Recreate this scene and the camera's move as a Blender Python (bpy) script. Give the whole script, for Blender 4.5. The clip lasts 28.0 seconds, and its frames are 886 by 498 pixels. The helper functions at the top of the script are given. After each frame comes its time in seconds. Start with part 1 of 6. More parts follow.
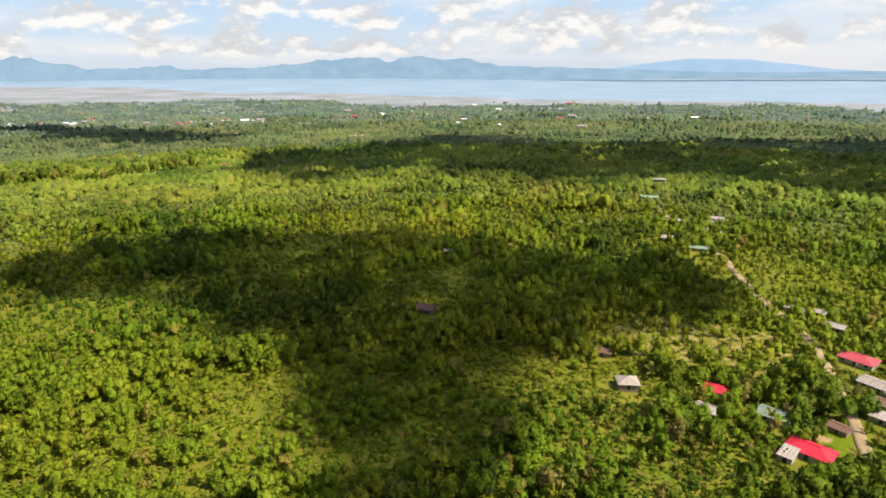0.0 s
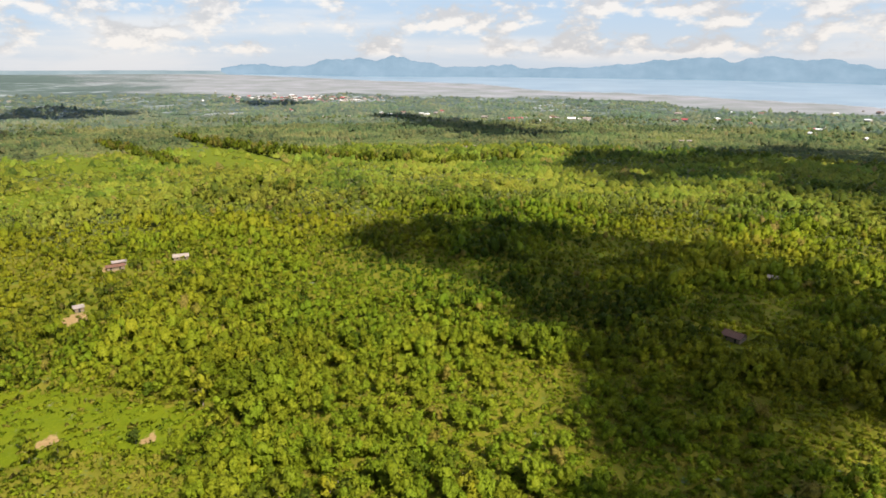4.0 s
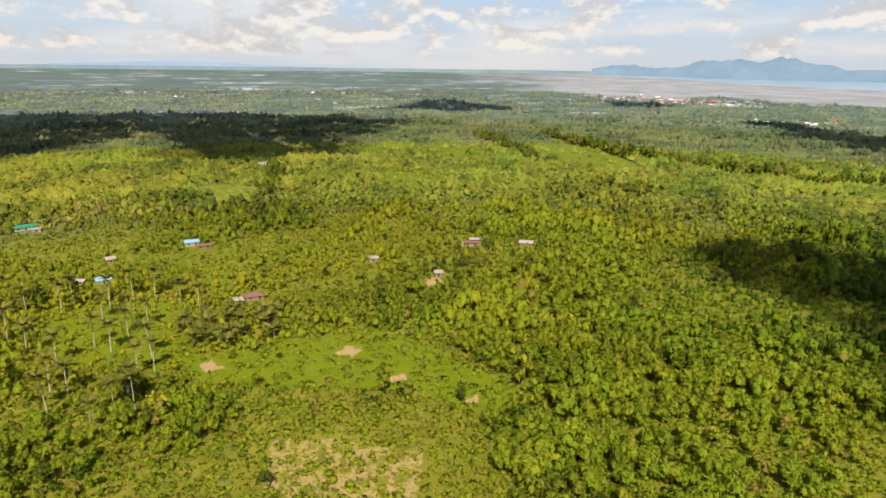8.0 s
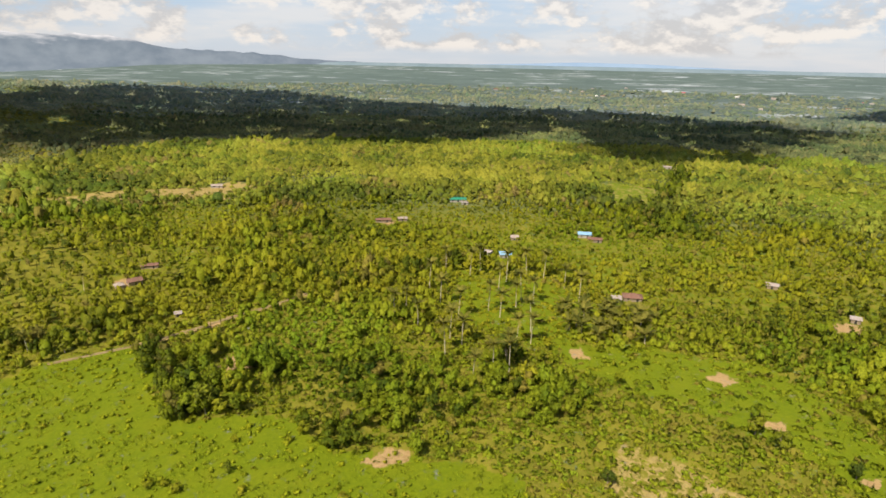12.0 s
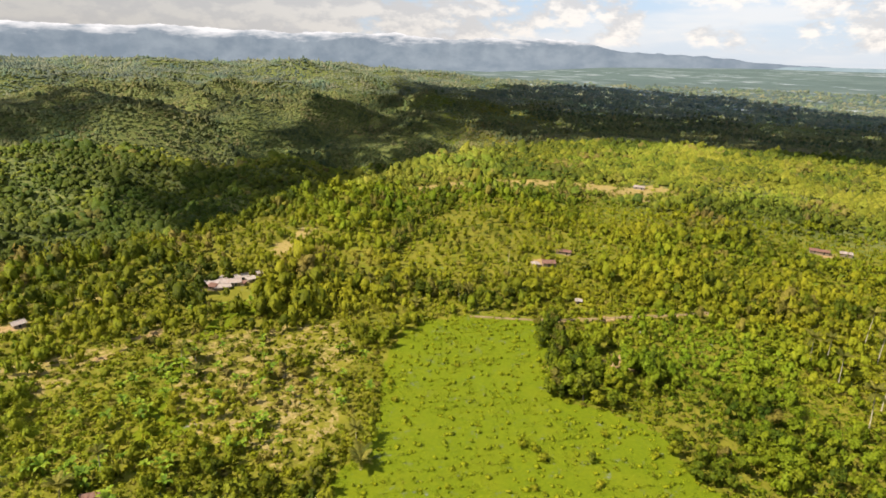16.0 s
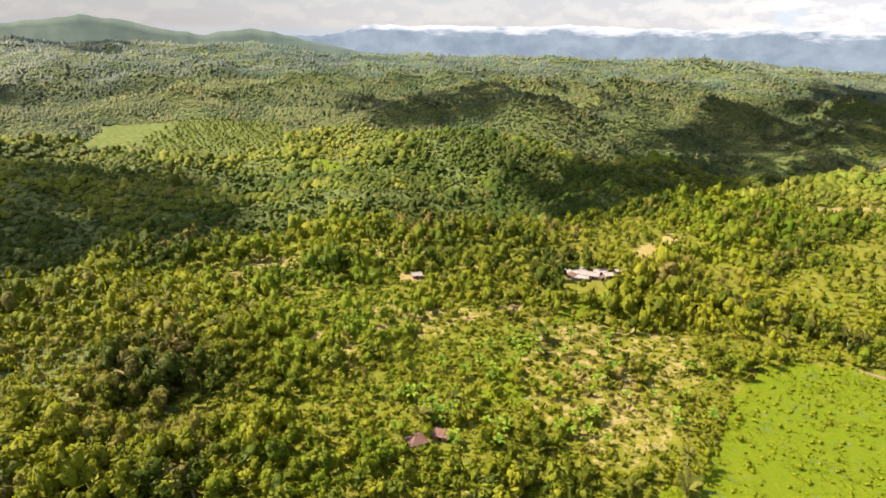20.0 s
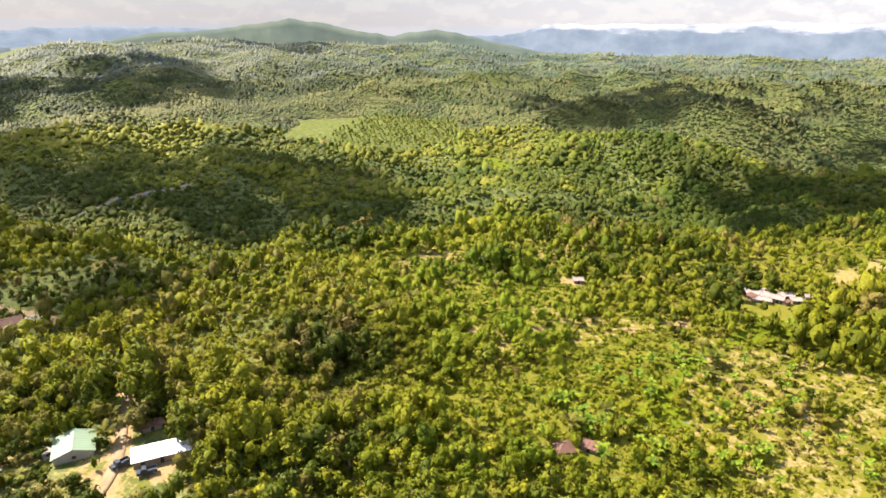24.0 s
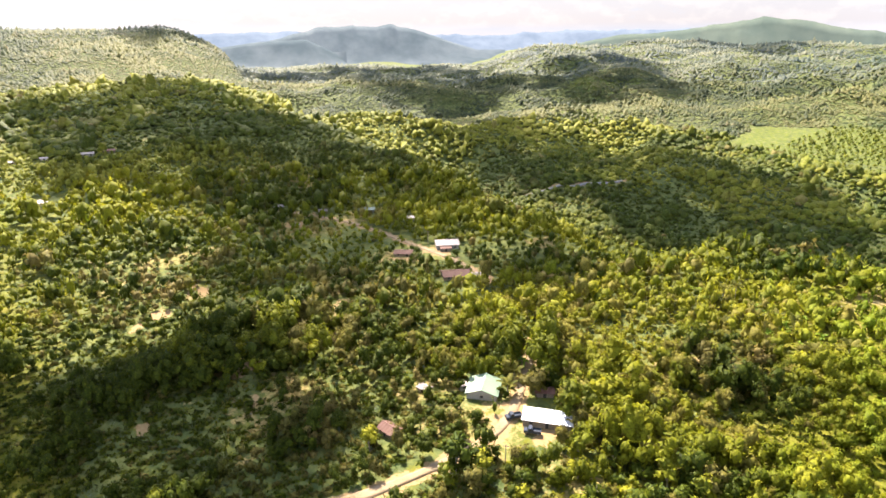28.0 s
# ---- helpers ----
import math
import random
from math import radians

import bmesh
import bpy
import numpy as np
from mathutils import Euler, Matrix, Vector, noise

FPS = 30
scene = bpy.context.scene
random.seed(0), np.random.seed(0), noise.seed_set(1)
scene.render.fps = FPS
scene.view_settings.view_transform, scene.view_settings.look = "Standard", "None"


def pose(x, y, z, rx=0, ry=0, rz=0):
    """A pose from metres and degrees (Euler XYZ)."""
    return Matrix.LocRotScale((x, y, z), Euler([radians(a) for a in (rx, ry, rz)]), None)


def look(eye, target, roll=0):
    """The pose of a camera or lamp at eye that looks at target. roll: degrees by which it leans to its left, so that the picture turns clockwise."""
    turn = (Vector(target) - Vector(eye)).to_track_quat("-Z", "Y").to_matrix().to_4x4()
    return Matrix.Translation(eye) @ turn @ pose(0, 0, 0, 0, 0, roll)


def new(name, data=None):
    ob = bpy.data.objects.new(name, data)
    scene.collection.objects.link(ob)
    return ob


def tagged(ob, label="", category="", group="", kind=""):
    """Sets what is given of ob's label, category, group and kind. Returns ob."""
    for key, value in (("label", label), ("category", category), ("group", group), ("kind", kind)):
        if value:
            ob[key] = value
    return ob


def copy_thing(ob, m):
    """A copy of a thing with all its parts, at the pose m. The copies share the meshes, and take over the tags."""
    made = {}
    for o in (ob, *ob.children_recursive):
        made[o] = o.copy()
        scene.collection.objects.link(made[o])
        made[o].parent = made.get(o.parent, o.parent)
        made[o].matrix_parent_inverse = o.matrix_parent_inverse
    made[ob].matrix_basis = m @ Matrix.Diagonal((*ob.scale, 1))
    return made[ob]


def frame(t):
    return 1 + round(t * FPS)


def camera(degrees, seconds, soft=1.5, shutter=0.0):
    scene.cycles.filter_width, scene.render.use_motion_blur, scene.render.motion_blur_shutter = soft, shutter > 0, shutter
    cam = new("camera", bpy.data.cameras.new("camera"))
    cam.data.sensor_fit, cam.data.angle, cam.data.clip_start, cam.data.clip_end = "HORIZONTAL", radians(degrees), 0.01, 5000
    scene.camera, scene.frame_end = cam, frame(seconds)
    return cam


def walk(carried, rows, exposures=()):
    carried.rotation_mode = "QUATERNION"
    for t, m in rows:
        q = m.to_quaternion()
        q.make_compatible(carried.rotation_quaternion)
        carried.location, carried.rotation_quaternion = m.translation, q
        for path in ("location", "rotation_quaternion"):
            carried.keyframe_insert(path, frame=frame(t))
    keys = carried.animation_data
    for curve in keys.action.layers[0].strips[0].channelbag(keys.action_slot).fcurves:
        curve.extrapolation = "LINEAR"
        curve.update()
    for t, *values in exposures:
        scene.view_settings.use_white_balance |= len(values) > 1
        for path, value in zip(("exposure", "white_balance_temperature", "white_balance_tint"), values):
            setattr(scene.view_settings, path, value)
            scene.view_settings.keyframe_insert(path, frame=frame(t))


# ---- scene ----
# The camera hangs in one place, 95 m over a low plateau, and turns anticlockwise.
CAM_Z = 95.0
PATH = [  # seconds, then the turn about x, y and z in degrees
    (0.0, 73.50, 0.67, 359.80), (0.5, 73.56, 0.59, 363.06), (1.0, 73.59, 0.59, 366.60), (1.5, 73.69, 0.57, 370.46),
    (2.0, 73.76, 0.43, 374.34), (2.5, 73.77, 0.29, 377.90), (4.5, 73.70, -0.05, 392.84), (5.0, 73.77, -0.14, 396.81),
    (5.5, 73.74, -0.24, 400.95), (6.0, 73.77, -0.40, 405.08), (6.5, 73.72, -0.48, 409.46), (7.0, 73.66, -0.48, 413.51),
    (7.5, 73.60, -0.58, 417.35), (8.0, 73.57, -0.65, 421.16), (8.5, 73.51, -0.78, 425.06), (9.0, 73.43, -0.86, 429.12),
    (9.5, 73.38, -0.89, 433.54), (10.0, 73.37, -0.91, 438.33), (10.5, 73.28, -1.04, 443.11), (11.0, 73.30, -1.09, 447.88),
    (11.5, 73.19, -1.15, 452.55), (12.0, 73.12, -1.15, 457.71), (12.5, 73.12, -1.32, 463.25), (14.5, 72.87, -1.47, 483.19),
    (15.0, 72.71, -1.41, 487.34), (15.5, 72.53, -1.46, 491.69), (16.0, 72.51, -1.51, 496.17), (16.5, 72.41, -1.43, 500.71),
    (17.0, 72.26, -1.46, 505.46), (17.5, 72.16, -1.46, 509.84), (18.0, 72.05, -1.42, 513.95), (18.5, 71.96, -1.32, 518.10),
    (19.0, 71.79, -1.25, 522.25), (19.5, 71.74, -1.27, 526.29), (20.0, 71.61, -1.15, 530.49), (20.5, 71.58, -1.17, 533.40),
    (21.0, 71.52, -1.08, 536.24), (21.5, 71.52, -1.12, 537.79), (23.5, 71.36, -0.88, 541.93), (24.0, 71.33, -0.79, 546.23),
    (24.5, 71.28, -0.80, 550.91), (25.0, 71.19, -0.70, 556.02), (25.5, 71.19, -0.55, 561.13), (26.0, 71.10, -0.40, 566.00),
    (26.5, 71.09, -0.31, 570.92), (27.0, 71.14, -0.22, 576.12), (27.5, 71.11, -0.02, 581.20), (28.0, 71.13, 0.01, 585.50),
]
cam = camera(71.5, 28.0, soft=1.65)
walk(cam, [(t, pose(0, 0, CAM_Z, a, b, c)) for t, a, b, c in PATH], exposures=[(0.0, 0.69, 6550, 10), (6.0, 0.53, 6750, 12), (11.0, 0.50, 6850, 12), (16.0, 0.74, 6800, 12), (20.0, 1.15, 6600, 13), (24.0, 1.38, 6550, 16), (28.0, 1.80, 6500, 18)])

# ---- sun and sky ----
SUN_AZ, SUN_EL = 245.0, 50.0  # bearing anticlockwise from +y, height
to_sun = Vector((-math.sin(radians(SUN_AZ)) * math.cos(radians(SUN_EL)), math.cos(radians(SUN_AZ)) * math.cos(radians(SUN_EL)), math.sin(radians(SUN_EL))))
sun = new("sun", bpy.data.lights.new("sun", "SUN"))
sun.data.energy, sun.data.angle, sun.data.color = 5.0, radians(0.8), (1.0, 0.93, 0.80)
sun.matrix_world = look(to_sun * 900, (0, 0, 0))


def links(tree):
    return lambda a, b: tree.links.new(a, b)


def make_world():
    w = bpy.data.worlds.new("sky")
    scene.world = w
    w.use_nodes = True
    t = w.node_tree
    t.nodes.clear()
    n, ln = t.nodes.new, links(t)

    def maths(op, a, b=None, c=None):
        m = n("ShaderNodeMath")
        m.operation = op
        for i, v in enumerate((a, b, c)):
            if v is None:
                continue
            if isinstance(v, (int, float)):
                m.inputs[i].default_value = v
            else:
                ln(v, m.inputs[i])
        return m.outputs[0]

    sky = n("ShaderNodeTexSky")
    sky.sky_type, sky.sun_disc = "NISHITA", False
    sky.sun_elevation, sky.sun_rotation = radians(SUN_EL), radians(-SUN_AZ)
    sky.air_density, sky.dust_density = 1.0, 1.2
    co = n("ShaderNodeTexCoord")
    sep = n("ShaderNodeSeparateXYZ")
    ln(co.outputs["Generated"], sep.inputs[0])
    x, y, z = sep.outputs

    def mixrgb(f, a, b):
        m = n("ShaderNodeMix")
        m.data_type = "RGBA"
        for sock, v in ((m.inputs[0], f), (m.inputs[6], a), (m.inputs[7], b)):
            if isinstance(v, (int, float)):
                sock.default_value = v
            elif isinstance(v, tuple):
                sock.default_value = (*v, 1)
            else:
                ln(v, sock)
        return m.outputs[2]

    def ramp(v, lo, hi):
        m = n("ShaderNodeMapRange")
        m.interpolation_type = "SMOOTHSTEP"
        ln(v, m.inputs[0])
        m.inputs[1].default_value, m.inputs[2].default_value = lo, hi
        return m.outputs[0]

    def cloudnoise(sx, sz, scale, detail, off, rough=0.55):
        cmb = n("ShaderNodeCombineXYZ")
        ln(maths("MULTIPLY", x, sx), cmb.inputs[0])
        ln(maths("MULTIPLY", y, sx), cmb.inputs[1])
        ln(maths("MULTIPLY_ADD", z, sz, off), cmb.inputs[2])
        tx = n("ShaderNodeTexNoise")
        ln(cmb.outputs[0], tx.inputs["Vector"])
        tx.inputs["Scale"].default_value, tx.inputs["Detail"].default_value, tx.inputs["Roughness"].default_value = scale, detail, rough
        return tx.outputs["Fac"]

    # bearing weight: closed cloud over the hills (towards -y), broken over the plain and the sea
    over_hills = ramp(maths("ADD", maths("MULTIPLY", y, -1.0), maths("MULTIPLY", x, 0.5)), 0.05, 0.95)
    base = mixrgb(ramp(z, -0.01, 0.10), (0.68, 0.77, 0.88), (0.52, 0.70, 0.92))  # pale air above the horizon
    upper = mixrgb(ramp(z, 0.08, 0.5), base, (0.17, 0.30, 0.58))
    veil = ramp(cloudnoise(3.0, 22.0, 1.0, 5, 3.1), 0.40, 0.66)
    col = mixrgb(maths("MULTIPLY", veil, 0.75), upper, (0.90, 0.90, 0.92))
    puffs = cloudnoise(13.0, 27.0, 1.0, 8, 0.0, 0.60)
    lower = cloudnoise(13.0, 27.0, 1.0, 8, -0.34, 0.60)
    cover = maths("SUBTRACT", 0.485, maths("MULTIPLY", over_hills, 0.22))
    mask = ramp(maths("SUBTRACT", puffs, cover), -0.05, 0.09)
    band = maths("MULTIPLY", ramp(z, 0.010, 0.026), maths("SUBTRACT", 1.0, ramp(z, 0.16, 0.4)))
    mask = maths("MULTIPLY", mask, band)
    shade = ramp(maths("SUBTRACT", puffs, lower), -0.05, 0.11)
    lit = mixrgb(shade, mixrgb(over_hills, (0.66, 0.67, 0.71), (0.72, 0.72, 0.75)), mixrgb(over_hills, (0.98, 0.95, 0.93), (0.82, 0.81, 0.81)))
    col = mixrgb(mask, col, lit)
    dim = mixrgb(over_hills, (0.86, 0.86, 0.86), (0.57, 0.57, 0.57))
    dim = mixrgb(ramp(maths("ADD", maths("MULTIPLY", y, -1.0), maths("MULTIPLY", x, 0.9)), 0.85, 1.3), dim, (0.39, 0.39, 0.40))
    veiled = n("ShaderNodeMix")
    veiled.data_type, veiled.blend_type = "RGBA", "MULTIPLY"
    veiled.inputs[0].default_value = 1.0
    ln(col, veiled.inputs[6])
    ln(dim, veiled.inputs[7])
    col = veiled.outputs[2]
    bg1, bg2, add = n("ShaderNodeBackground"), n("ShaderNodeBackground"), n("ShaderNodeAddShader")
    behind = n("ShaderNodeMix")
    behind.data_type, behind.blend_type = "RGBA", "MULTIPLY"
    behind.inputs[0].default_value = 1.0
    ln(sky.outputs[0], behind.inputs[6])
    ln(mixrgb(ramp(z, 0.05, 0.35), (0.4, 0.4, 0.4), (1.0, 1.0, 1.0)), behind.inputs[7])
    ln(behind.outputs[2], bg1.inputs[0])
    bg1.inputs[1].default_value = 0.03
    ln(col, bg2.inputs[0])
    bg2.inputs[1].default_value = 0.66
    ln(bg1.outputs[0], add.inputs[0])
    ln(bg2.outputs[0], add.inputs[1])
    out = n("ShaderNodeOutputWorld")
    ln(add.outputs[0], out.inputs[0])


make_world()
# ---- materials ----
def node_mat(name):
    m = bpy.data.materials.new(name)
    m.use_nodes = True
    t = m.node_tree
    t.nodes.clear()
    return m, t, t.nodes.new, links(t)


def noise_fac(t, scale, detail=4, vec=None, rough=0.55):
    x = t.nodes.new("ShaderNodeTexNoise")
    x.inputs["Scale"].default_value, x.inputs["Detail"].default_value, x.inputs["Roughness"].default_value = scale, detail, rough
    if vec is not None:
        t.links.new(vec, x.inputs["Vector"])
    return x.outputs["Fac"]


def mix_col(t, f, a, b):
    m = t.nodes.new("ShaderNodeMix")
    m.data_type = "RGBA"
    for sock, v in ((m.inputs[0], f), (m.inputs[6], a), (m.inputs[7], b)):
        if isinstance(v, (int, float)):
            sock.default_value = v
        elif isinstance(v, tuple):
            sock.default_value = (*v, 1)
        else:
            t.links.new(v, sock)
    return m.outputs[2]


def rng(t, v, lo, hi, a=0.0, b=1.0):
    m = t.nodes.new("ShaderNodeMapRange")
    t.links.new(v, m.inputs[0])
    for i, k in enumerate((lo, hi, a, b)):
        m.inputs[i + 1].default_value = k
    return m.outputs[0]


def mul(t, a, b, op="MULTIPLY"):
    m = t.nodes.new("ShaderNodeMath")
    m.operation = op
    for i, v in enumerate((a, b)):
        if isinstance(v, (int, float)):
            m.inputs[i].default_value = v
        else:
            t.links.new(v, m.inputs[i])
    return m.outputs[0]


def attr(t, name):
    a = t.nodes.new("ShaderNodeAttribute")
    a.attribute_name = name
    return a.outputs["Fac"]


def finish(t, col, rough=0.8, spec=0.3, bump=None, strength=0.3, dist=0.1, metal=0.0, through_light=0.0, normal=None):
    p = t.nodes.new("ShaderNodeBsdfPrincipled")
    if isinstance(col, tuple):
        p.inputs["Base Color"].default_value = (*col, 1)
    else:
        t.links.new(col, p.inputs["Base Color"])
    if isinstance(rough, float):
        p.inputs["Roughness"].default_value = rough
    else:
        t.links.new(rough, p.inputs["Roughness"])
    p.inputs["Specular IOR Level"].default_value, p.inputs["Metallic"].default_value = spec, metal
    if bump is not None:
        b = t.nodes.new("ShaderNodeBump")
        b.inputs["Strength"].default_value, b.inputs["Distance"].default_value = strength, dist
        t.links.new(bump, b.inputs["Height"])
        t.links.new(b.outputs[0], p.inputs["Normal"])
        if normal is not None:
            t.links.new(normal, b.inputs["Normal"])
    out = t.nodes.new("ShaderNodeOutputMaterial")
    if through_light:
        tr, mx = t.nodes.new("ShaderNodeBsdfTranslucent"), t.nodes.new("ShaderNodeMixShader")
        t.links.new(col, tr.inputs[0])
        if normal is not None:
            t.links.new(normal, tr.inputs["Normal"])
        mx.inputs[0].default_value = through_light
        t.links.new(p.outputs[0], mx.inputs[1])
        t.links.new(tr.outputs[0], mx.inputs[2])
        t.links.new(mx.outputs[0], out.inputs[0])
    else:
        t.links.new(p.outputs[0], out.inputs[0])


def leaf_mat(name, dark, mid, light, dry, by_object=False, through_light=0.25, grain=2.0, lobed=True, spread=0.12, gap_shade=0.58, relief=0.9):
    """Foliage: one tone a plant, scattered tones leaf by leaf, painted gap shade and lit sprays; the driest plants turn
    brown.
    """
    m, t, n, ln = node_mat(name)
    if by_object:
        oi = n("ShaderNodeObjectInfo")
        tint = oi.outputs["Random"]
    else:
        tint = attr(t, "tint")
    geo = n("ShaderNodeNewGeometry")
    isl = geo.outputs["Random Per Island"]
    v = mul(t, tint, rng(t, isl, 0, 1, -spread, spread), "ADD")
    cr = n("ShaderNodeValToRGB")
    e = cr.color_ramp.elements
    e[0].position, e[0].color = 0.05, (*dark, 1)
    e[1].position, e[1].color = 0.95, (*light, 1)
    k = e.new(0.5)
    k.color = (*mid, 1)
    ln(v, cr.inputs[0])
    col = cr.outputs[0]
    if not by_object:
        a = attr(t, "dry")
        col = mix_col(t, rng(t, a, 0.0, 1.0), col, dry)
        green = n("ShaderNodeMix")
        green.data_type, green.blend_type = "RGBA", "MULTIPLY"
        ln(rng(t, a, 0.0, -1.0), green.inputs[0])
        ln(col, green.inputs[6])
        green.inputs[7].default_value = (0.62, 0.98, 0.9, 1)
        col = green.outputs[2]
    co = n("ShaderNodeTexCoord").outputs["Object"]
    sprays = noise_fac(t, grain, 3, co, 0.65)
    # noise paints shade between the leaves dark and lit sprays light
    col = mix_col(t, rng(t, sprays, 0.49, 0.62, 0.0, gap_shade), col, tuple(c * 0.45 for c in dark))
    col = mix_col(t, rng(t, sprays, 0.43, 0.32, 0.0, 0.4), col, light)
    normal = None
    if lobed:  # leaves take the light as the rounded mass of the crown that they belong to
        a, vt = n("ShaderNodeAttribute"), n("ShaderNodeVectorTransform")
        a.attribute_name = "lobe"
        vt.vector_type, vt.convert_from, vt.convert_to = "NORMAL", "OBJECT", "WORLD"
        ln(a.outputs["Vector"], vt.inputs[0])
        normal = vt.outputs[0]
    finish(t, col, 0.6, 0.12, sprays, relief, 0.35 / grain, through_light=through_light, normal=normal)
    return m


def plain_mat(name, a, b, scale=3.0, rough=0.8, metal=0.0, spec=0.3, bump=0.2, per_object=0.0):
    m, t, n, ln = node_mat(name)
    co = n("ShaderNodeTexCoord")
    f = rng(t, noise_fac(t, scale, 5, co.outputs["Object"]), 0.3, 0.7)
    col = mix_col(t, f, a, b)
    fine = noise_fac(t, scale * 9, 3, co.outputs["Object"])
    col = mix_col(t, rng(t, fine, 0.45, 0.75, 0, 0.4), col, tuple(c * 0.55 for c in a))
    if per_object:
        oi = n("ShaderNodeObjectInfo")
        col = mix_col(t, mul(t, oi.outputs["Random"], per_object), col, tuple(c * 0.5 for c in b))
    finish(t, col, rough, spec, fine, bump, 0.05, metal)
    return m


def roof_mat(name, a, rust, amount=0.4, rough=0.5, metal=0.0):
    """Painted or bare corrugated sheet, streaked down the slope and stained with rust."""
    m, t, n, ln = node_mat(name)
    co = n("ShaderNodeTexCoord")
    mp = n("ShaderNodeMapping")
    mp.inputs["Scale"].default_value = (1.6, 0.18, 1.0)
    ln(co.outputs["Object"], mp.inputs[0])
    oi = n("ShaderNodeObjectInfo")
    sheets = n("ShaderNodeTexVoronoi")
    sheets.inputs["Scale"].default_value = 0.9
    ln(mp.outputs[0], sheets.inputs["Vector"])
    streak = noise_fac(t, 1.3, 6, mp.outputs[0], 0.7)
    col = mix_col(t, rng(t, streak, 0.62 - amount * 0.4, 0.72, 0.0, min(1.0, amount * 1.6)), a, rust)
    shade = n("ShaderNodeSeparateColor")
    ln(sheets.outputs["Color"], shade.inputs[0])
    col = mix_col(t, rng(t, shade.outputs[0], 0, 1, 0, 0.35), col, tuple(c * 0.6 for c in a))
    col = mix_col(t, mul(t, oi.outputs["Random"], 0.3), col, tuple(min(1, c * 1.15) for c in a))
    finish(t, col, rough, 0.4, streak, 0.15, 0.03, metal)
    return m


def ground_mat():
    """Undergrowth, grass, bare soil and far fields by the land cover stored on the ground, broken up at two scales."""
    m, t, n, ln = node_mat("land_cover")
    co = n("ShaderNodeTexCoord").outputs["Object"]
    big, mid_, fine = noise_fac(t, 0.012, 5, co), noise_fac(t, 0.09, 5, co), noise_fac(t, 0.9, 5, co, 0.7)
    under = mix_col(t, rng(t, mid_, 0.35, 0.65), (0.115, 0.122, 0.007), (0.195, 0.178, 0.018))
    under = mix_col(t, rng(t, fine, 0.5, 0.7, 0, 0.5), under, (0.22, 0.165, 0.05))
    grass = mix_col(t, rng(t, fine, 0.3, 0.7), (0.088, 0.126, 0.002), (0.142, 0.174, 0.003))
    grass = mix_col(t, rng(t, mid_, 0.45, 0.75, 0, 0.4), grass, (0.180, 0.182, 0.007))
    soil = mix_col(t, rng(t, fine, 0.3, 0.7), (0.27, 0.170, 0.072), (0.39, 0.270, 0.125))
    broken = mul(t, rng(t, noise_fac(t, 0.22, 4, co, 0.65), 0.2, 0.8, -0.5, 0.5), rng(t, noise_fac(t, 1.1, 3, co), 0.2, 0.8, -0.25, 0.25), "ADD")

    def area(name, col, new_col, lo=0.42, hi=0.58):
        f = rng(t, mul(t, attr(t, name), broken, "ADD"), lo, hi)
        return mix_col(t, f, col, new_col)

    col = area("grass", under, grass)
    leaves = noise_fac(t, 0.16, 5, co, 0.75)
    canopy = mix_col(t, rng(t, leaves, 0.36, 0.66), (0.050, 0.075, 0.020), (0.180, 0.190, 0.055))
    col = area("wood", col, canopy, 0.2, 0.6)
    straw = mix_col(t, rng(t, fine, 0.3, 0.7), (0.225, 0.162, 0.052), (0.37, 0.285, 0.100))
    col = area("dry", col, straw)
    col = area("soil", col, soil)
    # far fields and ponds: small plots in many tones, with the blue of haze put into them
    vor = n("ShaderNodeTexVoronoi")
    mp = n("ShaderNodeMapping")
    mp.inputs["Scale"].default_value, mp.inputs["Rotation"].default_value = (0.010, 0.005, 0.01), (0, 0, 0.6)
    ln(co, mp.inputs[0])
    ln(mp.outputs[0], vor.inputs["Vector"])
    vor.inputs["Scale"].default_value = 1.0
    sc = n("ShaderNodeSeparateColor")
    ln(vor.outputs["Color"], sc.inputs[0])
    plots = n("ShaderNodeValToRGB")
    e = plots.color_ramp.elements
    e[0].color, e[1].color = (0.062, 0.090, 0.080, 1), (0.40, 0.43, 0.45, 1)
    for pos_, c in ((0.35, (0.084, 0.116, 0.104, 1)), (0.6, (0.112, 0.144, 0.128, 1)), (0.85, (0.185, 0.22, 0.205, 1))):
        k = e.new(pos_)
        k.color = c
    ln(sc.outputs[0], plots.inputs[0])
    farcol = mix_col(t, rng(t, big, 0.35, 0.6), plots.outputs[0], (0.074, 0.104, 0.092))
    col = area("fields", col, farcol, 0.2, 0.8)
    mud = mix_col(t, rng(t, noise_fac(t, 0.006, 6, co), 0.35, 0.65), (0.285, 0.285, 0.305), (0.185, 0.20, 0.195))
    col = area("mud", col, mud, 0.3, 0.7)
    finish(t, col, 0.9, 0.15, fine, 0.5, 0.4)
    return m


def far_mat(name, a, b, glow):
    """Distant mountains through thick air, its haze put into a blue, partly glowing colour."""
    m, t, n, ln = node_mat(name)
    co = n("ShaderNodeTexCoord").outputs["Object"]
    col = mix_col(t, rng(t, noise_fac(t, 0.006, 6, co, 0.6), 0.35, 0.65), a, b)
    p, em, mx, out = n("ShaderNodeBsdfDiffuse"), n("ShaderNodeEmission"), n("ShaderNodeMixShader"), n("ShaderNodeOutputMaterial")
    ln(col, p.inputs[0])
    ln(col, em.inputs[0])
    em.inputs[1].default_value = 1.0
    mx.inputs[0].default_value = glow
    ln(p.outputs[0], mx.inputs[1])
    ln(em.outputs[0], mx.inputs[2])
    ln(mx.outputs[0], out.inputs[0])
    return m


